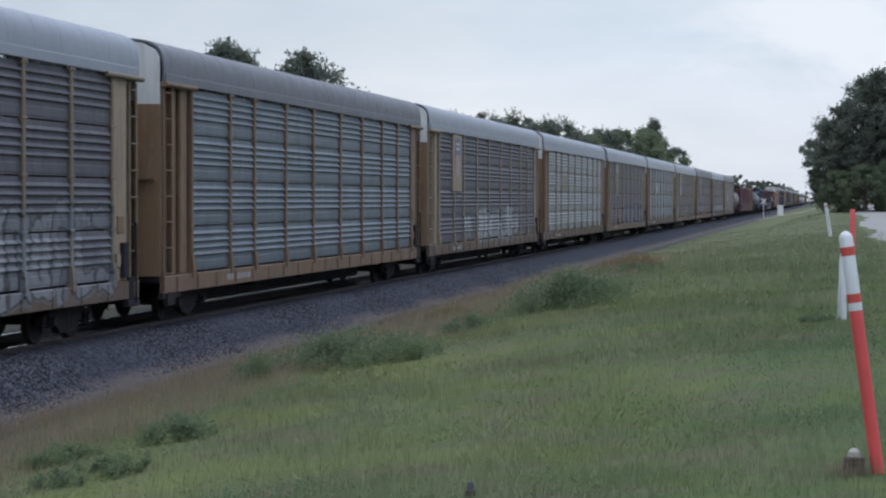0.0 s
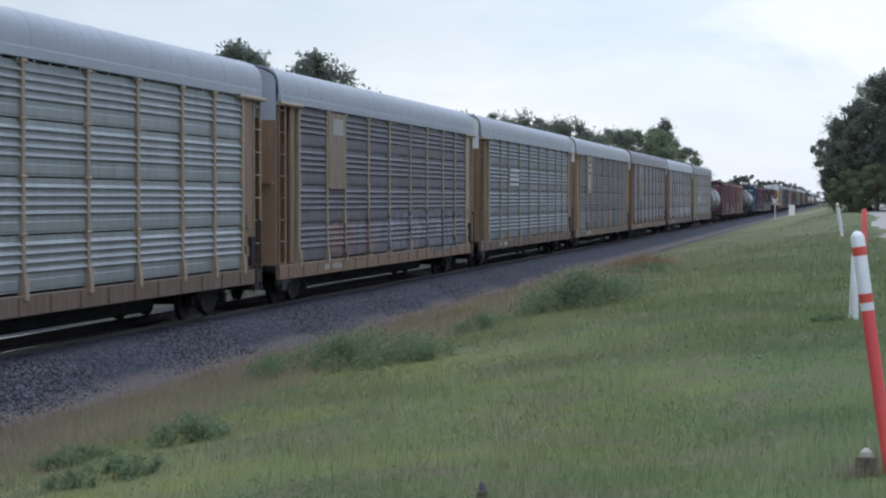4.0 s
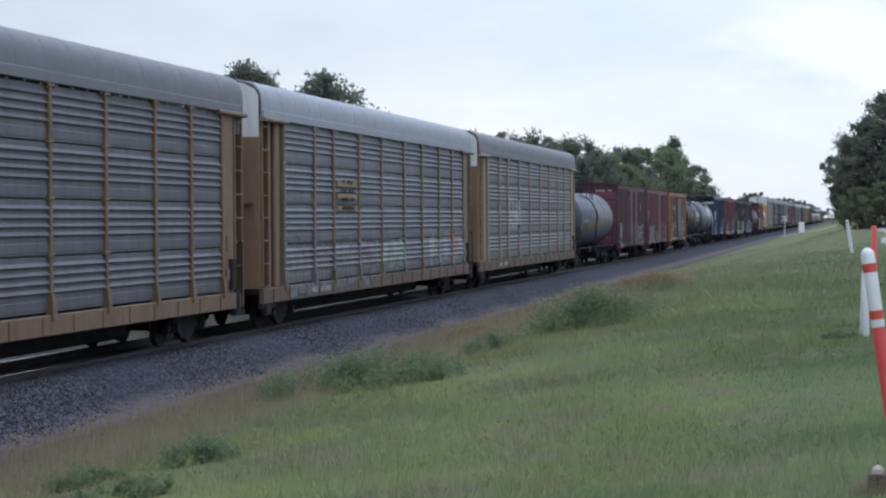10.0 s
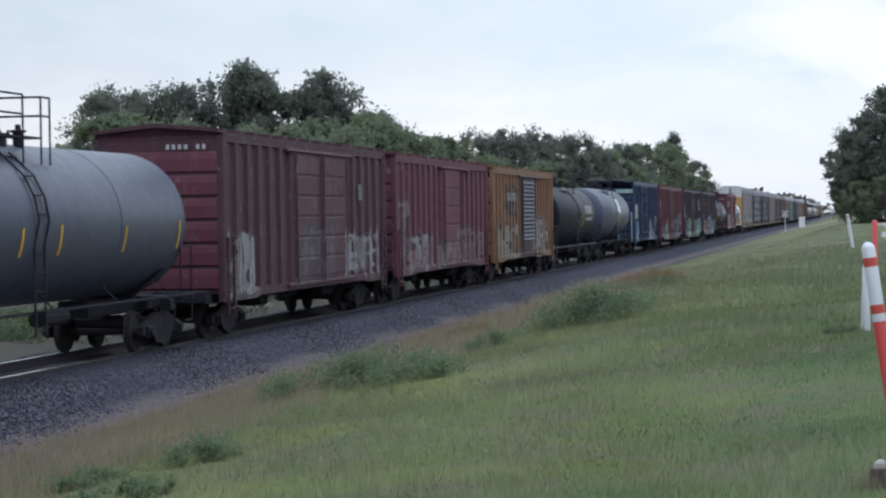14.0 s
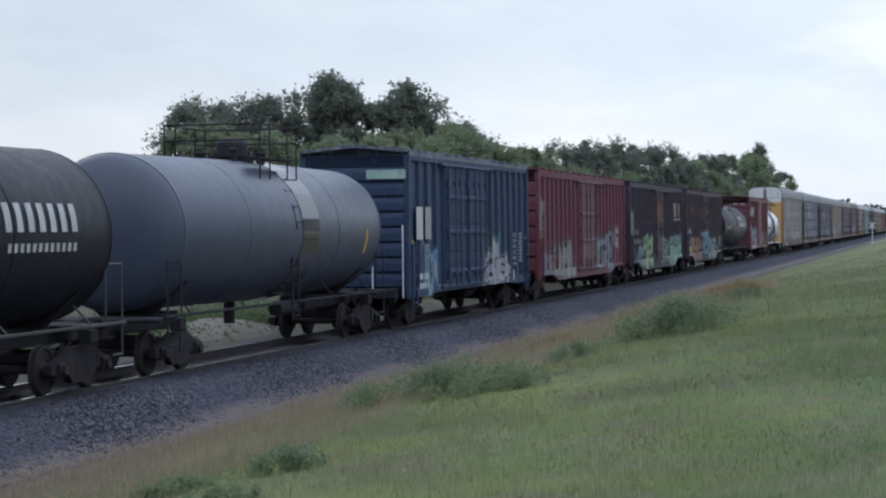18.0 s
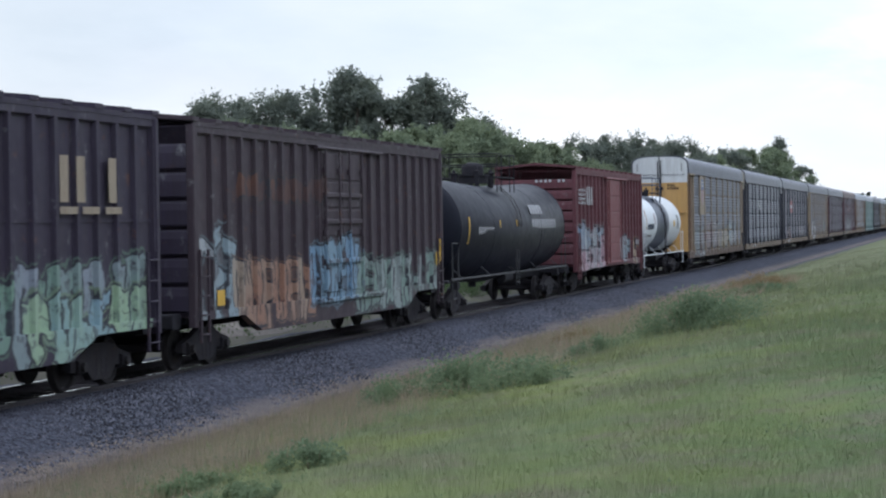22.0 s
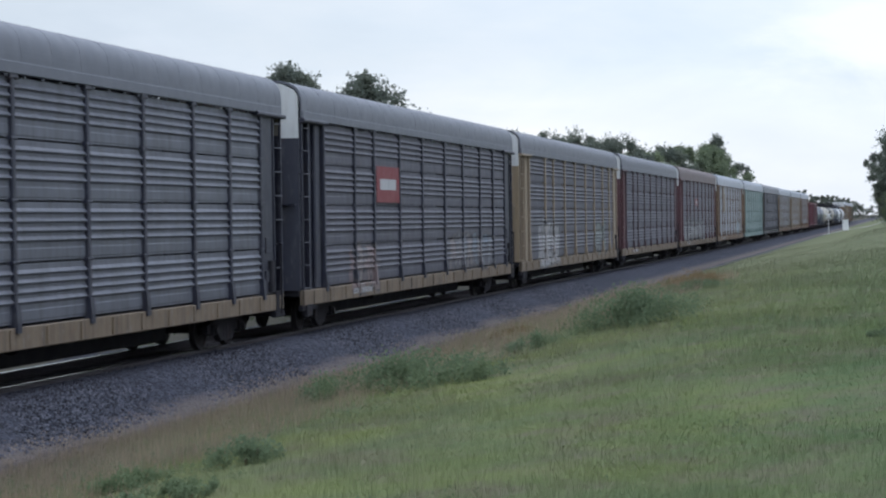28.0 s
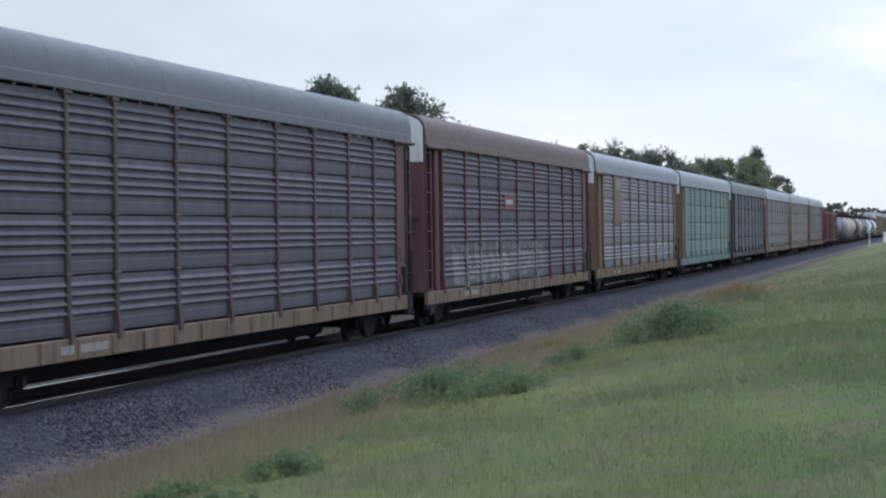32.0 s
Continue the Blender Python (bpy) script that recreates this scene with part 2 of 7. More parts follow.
def paint(name, rgb, grime=0.5, rust=0.25, rough=0.6, metal=0.0, dirt=(0.055, 0.045, 0.038), fade=0.25, own=True, tags=(), speck=0.25, dents=0.12, shine=0.5, wear=0.45, peel=0.0):
    """Weathered paint on steel: faded patches, vertical streaks of grime, rust blooms."""
    m, n, l, bsdf = nodes_of(name)
    v, vs = local_vector(n, l, own=own), local_vector(n, l, (3.5, 3.5, 0.35), own=own)
    pale = tuple(min(1, c * 1.2 + 0.03) for c in rgb)
    c = mixer(n, l, step_of(n, l, noise_of(n, l, v, 0.9), 0.42, 0.68, fade), rgb, pale)
    c = mixer(n, l, step_of(n, l, noise_of(n, l, vs, 1.6, 6), 0.45, 0.75, grime), c, dirt)
    c = mixer(n, l, step_of(n, l, noise_of(n, l, v, 14, 4), 0.35, 0.85, grime * speck), c, dirt)
    c = mixer(n, l, step_of(n, l, noise_of(n, l, v, 3.1, 8, 0.7), 0.60, 0.70, rust), c, (0.16, 0.065, 0.03))
    if speck and max(rgb) < 0.35:
        # pale scuffs where the paint has chalked
        scuff = tuple(0.55 * k + 0.115 for k in rgb)
        c = mixer(n, l, step_of(n, l, noise_of(n, l, local_vector(n, l, (2.2, 2.2, 0.5), own=own), 2.9, 8, 0.72), 0.56, 0.66, wear), c, scuff)
    if peel:
        # dark runs below the seams, and flakes where an older coat shows
        runs = noise_of(n, l, local_vector(n, l, (6.0, 6.0, 0.22), own=own), 1.3, 6, 0.65)
        c = mixer(n, l, step_of(n, l, runs, 0.50, 0.68, 0.75 * peel), c, tuple(0.55 * k for k in dirt))
        flake = noise_of(n, l, local_vector(n, l, (1.5, 1.5, 0.9), own=own), 2.1, 9, 0.72)
        c = mixer(n, l, step_of(n, l, flake, 0.605, 0.625, peel), c, tuple(0.35 * k + 0.15 for k in rgb))
        c = mixer(n, l, step_of(n, l, flake, 0.66, 0.68, peel), c, (0.33, 0.33, 0.33))
    for tag in tags:
        c = spray(n, l, c, tag)
    RECIPE[name] = (rgb, grime, rust, rough, metal, dirt, fade, speck, dents, wear, peel, shine)
    l.new(c, bsdf.inputs["Base Color"])
    l.new(step_of(n, l, noise_of(n, l, v, 3), -1.0, 2.0, rough * 2.0), bsdf.inputs["Roughness"])
    bsdf.inputs["Metallic"].default_value = metal
    bsdf.inputs["Specular IOR Level"].default_value = shine
    bumped(n, l, bsdf, noise_of(n, l, v, 5, 3), dents, 0.01)
    return m


def plain(name, rgb, rough=0.8, var=0.35, scale=8.0, bump=0.3, dist=0.01):
    """A rough matt surface with patches at two scales."""
    m, n, l, bsdf = nodes_of(name)
    v = local_vector(n, l)
    dark = tuple(c * (1 - var) for c in rgb)
    lite = tuple(min(1, c * (1 + var)) for c in rgb)
    c = mixer(n, l, step_of(n, l, noise_of(n, l, v, scale), 0.3, 0.7), dark, lite)
    c = mixer(n, l, step_of(n, l, noise_of(n, l, v, scale * 0.12), 0.35, 0.7, 0.4), c, dark)
    l.new(c, bsdf.inputs["Base Color"])
    bsdf.inputs["Roughness"].default_value = rough
    bumped(n, l, bsdf, noise_of(n, l, v, scale * 3, 4), bump, dist)
    return m


def field_colour(n, l, pos, sep, green, dry, blade):
    """Grass at two scales, brown towards the ballast, lusher towards the road and paler far off."""
    k = 1.08 if blade else 0.67

    def tone(*rgb):
        return tuple(k * q * u for q, u in zip(rgb, (1.0, 1.0, 1.14)))

    c = mixer(n, l, step_of(n, l, noise_of(n, l, pos, 0.75, 5, 0.55), 0.34, 0.64), green, tone(0.196, 0.210, 0.100))
    c = mixer(n, l, step_of(n, l, noise_of(n, l, pos, 1.7, 5, 0.60), 0.44, 0.66, 0.7), c, tone(0.118, 0.160, 0.078))
    c = mixer(n, l, step_of(n, l, noise_of(n, l, pos, 0.40, 5), 0.42, 0.60, 0.8), c, tone(0.212, 0.242, 0.084))
    lush = n.new("ShaderNodeMath")
    lush.operation = "MULTIPLY"
    l.new(step_of(n, l, sep.outputs["X"], 10.0, 15.0), lush.inputs[0])
    l.new(step_of(n, l, noise_of(n, l, pos, 0.9, 6, 0.68), 0.25, 0.66, 0.9), lush.inputs[1])
    c = mixer(n, l, lush.outputs[0], c, tone(0.108, 0.168, 0.074))
    # faded seed heads in thin drifts
    c = mixer(n, l, step_of(n, l, noise_of(n, l, pos, 1.05, 8, 0.72), 0.48, 0.64, 0.7), c, tone(0.210, 0.180, 0.128))
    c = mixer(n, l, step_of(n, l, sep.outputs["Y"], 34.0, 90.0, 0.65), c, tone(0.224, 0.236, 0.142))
    wob = n.new("ShaderNodeMath")
    wob.operation = "MULTIPLY_ADD"
    wob.inputs[1].default_value = 5.0
    l.new(noise_of(n, l, pos, 0.6, 6, 0.65), wob.inputs[0])
    l.new(sep.outputs["X"], wob.inputs[2])
    side = n.new("ShaderNodeMath")
    side.operation = "MULTIPLY"
    l.new(step_of(n, l, wob.outputs[0], 11.4, 7.4, 0.85), side.inputs[0])
    l.new(step_of(n, l, sep.outputs["X"], 2.0, 3.0), side.inputs[1])
    ragged = n.new("ShaderNodeMath")
    ragged.operation = "MULTIPLY"
    l.new(side.outputs[0], ragged.inputs[0])
    l.new(step_of(n, l, noise_of(n, l, pos, 1.9, 7, 0.68), 0.34, 0.58), ragged.inputs[1])
    fade = n.new("ShaderNodeMath")
    fade.operation = "MULTIPLY"
    l.new(ragged.outputs[0], fade.inputs[0])
    l.new(step_of(n, l, sep.outputs["Y"], 62.0, 32.0, 0.95), fade.inputs[1])
    return mixer(n, l, fade.outputs[0], c, dry)


def ground_material():
    """Short grass with dry straw beside the ballast and bare, mown and lush patches."""
    m, n, l, bsdf = nodes_of("grass_ground")
    geo = n.new("ShaderNodeNewGeometry")
    pos = geo.outputs["Position"]
    sep = n.new("ShaderNodeSeparateXYZ")
    l.new(pos, sep.inputs[0])
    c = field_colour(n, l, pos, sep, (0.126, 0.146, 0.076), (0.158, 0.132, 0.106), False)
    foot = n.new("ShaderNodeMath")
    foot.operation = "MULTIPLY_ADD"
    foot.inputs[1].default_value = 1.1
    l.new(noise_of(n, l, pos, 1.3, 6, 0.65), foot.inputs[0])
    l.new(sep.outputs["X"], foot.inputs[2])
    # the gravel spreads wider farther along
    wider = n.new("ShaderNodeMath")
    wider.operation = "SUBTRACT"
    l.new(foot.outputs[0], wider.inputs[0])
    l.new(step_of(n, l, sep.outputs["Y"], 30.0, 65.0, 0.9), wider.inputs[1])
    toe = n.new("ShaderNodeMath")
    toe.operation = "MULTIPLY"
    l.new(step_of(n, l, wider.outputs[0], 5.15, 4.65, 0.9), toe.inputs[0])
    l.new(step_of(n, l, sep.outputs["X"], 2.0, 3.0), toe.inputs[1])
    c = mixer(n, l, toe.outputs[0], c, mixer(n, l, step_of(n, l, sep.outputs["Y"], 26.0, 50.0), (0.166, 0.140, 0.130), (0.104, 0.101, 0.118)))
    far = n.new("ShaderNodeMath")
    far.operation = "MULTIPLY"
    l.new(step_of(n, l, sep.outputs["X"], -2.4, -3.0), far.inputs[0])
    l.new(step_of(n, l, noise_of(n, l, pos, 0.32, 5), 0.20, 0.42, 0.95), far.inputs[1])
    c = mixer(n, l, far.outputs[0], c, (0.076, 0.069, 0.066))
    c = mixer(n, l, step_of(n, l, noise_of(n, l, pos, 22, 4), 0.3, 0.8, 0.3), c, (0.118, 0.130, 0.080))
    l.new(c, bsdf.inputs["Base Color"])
    bsdf.inputs["Roughness"].default_value = 1.0
    bsdf.inputs["Specular IOR Level"].default_value = 0.0
    bumped(n, l, bsdf, noise_of(n, l, pos, 14, 6), 0.4, 0.04)
    return m


def blade_material(name, green, dry, strip=True, thin=0.45, vary=0.07):
    """Leaves and blades: colour varies from blade to blade and from patch to patch."""
    m, n, l, bsdf = nodes_of(name)
    geo = n.new("ShaderNodeNewGeometry")
    pos = geo.outputs["Position"]
    if strip:
        sep = n.new("ShaderNodeSeparateXYZ")
        l.new(pos, sep.inputs[0])
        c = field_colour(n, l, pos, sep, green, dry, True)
    else:
        c = mixer(n, l, geo.outputs["Random Per Island"], tuple(g * (1 - vary) for g in green), tuple(g * (1 + vary) for g in green))
        c = mixer(n, l, step_of(n, l, noise_of(n, l, pos, 0.8, 4), 0.40, 0.64, 0.5), c, tuple(g * q for g, q in zip(green, (1.22, 1.16, 0.95))))
    l.new(c, bsdf.inputs["Base Color"])
    bsdf.inputs["Roughness"].default_value = 0.7
    bsdf.inputs["Specular IOR Level"].default_value = 0.0
    if thin:
        # light passes through thin leaves
        tr, mx = n.new("ShaderNodeBsdfTranslucent"), n.new("ShaderNodeMixShader")
        mx.inputs[0].default_value = thin
        l.new(c, tr.inputs["Color"])
        l.new(bsdf.outputs[0], mx.inputs[1]), l.new(tr.outputs[0], mx.inputs[2])
        l.new(mx.outputs[0], n["Material Output"].inputs["Surface"])
    return m


def ballast_material(name):
    m, n, l, bsdf = nodes_of(name)
    geo = n.new("ShaderNodeNewGeometry")
    pos = geo.outputs["Position"]
    vor = n.new("ShaderNodeTexVoronoi")
    vor.inputs["Scale"].default_value = 22.0
    l.new(pos, vor.inputs["Vector"])
    sep = n.new("ShaderNodeSeparateColor")
    l.new(vor.outputs["Color"], sep.inputs[0])
    c = mixer(n, l, sep.outputs[0], (0.030, 0.031, 0.042), (0.100, 0.104, 0.134))
    c = mixer(n, l, step_of(n, l, noise_of(n, l, pos, 0.7, 5), 0.4, 0.7, 0.5), c, (0.037, 0.038, 0.053))
    sx = n.new("ShaderNodeSeparateXYZ")
    l.new(pos, sx.inputs[0])
    # the train's shade, put into the ballast's colour between the rails
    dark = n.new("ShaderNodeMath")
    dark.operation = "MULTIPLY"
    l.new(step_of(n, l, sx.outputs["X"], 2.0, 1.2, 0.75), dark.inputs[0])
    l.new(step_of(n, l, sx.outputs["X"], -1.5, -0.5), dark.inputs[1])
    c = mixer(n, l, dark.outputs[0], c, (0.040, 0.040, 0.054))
    toe = n.new("ShaderNodeMath")
    toe.operation = "MULTIPLY_ADD"
    toe.inputs[1].default_value = 0.5
    l.new(noise_of(n, l, pos, 1.1, 5), toe.inputs[0])
    l.new(sx.outputs["X"], toe.inputs[2])
    c = mixer(n, l, step_of(n, l, toe.outputs[0], 3.15, 3.55, 0.8), c, (0.162, 0.136, 0.128))
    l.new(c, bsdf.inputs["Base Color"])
    bsdf.inputs["Roughness"].default_value = 0.95
    bsdf.inputs["Specular IOR Level"].default_value = 0.1
    bumped(n, l, bsdf, vor.outputs["Distance"], 1.0, 0.05)
    return m


def stone_material():
    m, n, l, bsdf = nodes_of("ballast_stone")
    geo = n.new("ShaderNodeNewGeometry")
    c = mixer(n, l, geo.outputs["Random Per Island"], (0.014, 0.015, 0.023), (0.135, 0.140, 0.178))
    c = mixer(n, l, step_of(n, l, noise_of(n, l, geo.outputs["Position"], 30, 3), 0.3, 0.8, 0.4), c, (0.10, 0.09, 0.09))
    sx = n.new("ShaderNodeSeparateXYZ")
    l.new(geo.outputs["Position"], sx.inputs[0])
    # stones near the rail carry the train's shade in their colour
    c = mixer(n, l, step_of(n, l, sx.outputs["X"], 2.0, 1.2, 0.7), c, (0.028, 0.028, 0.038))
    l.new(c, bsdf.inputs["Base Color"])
    bsdf.inputs["Roughness"].default_value = 0.9
    bsdf.inputs["Specular IOR Level"].default_value = 0.15
    return m


def splash_material(name, a, b):
    """Sprayed paint: two tones with worn gaps of grime."""
    m, n, l, bsdf = nodes_of(name)
    v = local_vector(n, l)
    c = mixer(n, l, step_of(n, l, noise_of(n, l, v, 1.7, 5), 0.42, 0.60), a, b)
    c = mixer(n, l, step_of(n, l, noise_of(n, l, v, 5.5, 8, 0.7), 0.50, 0.66, 0.75), c, (0.10, 0.10, 0.11))
    l.new(c, bsdf.inputs["Base Color"])
    bsdf.inputs["Roughness"].default_value = 0.6
    return m


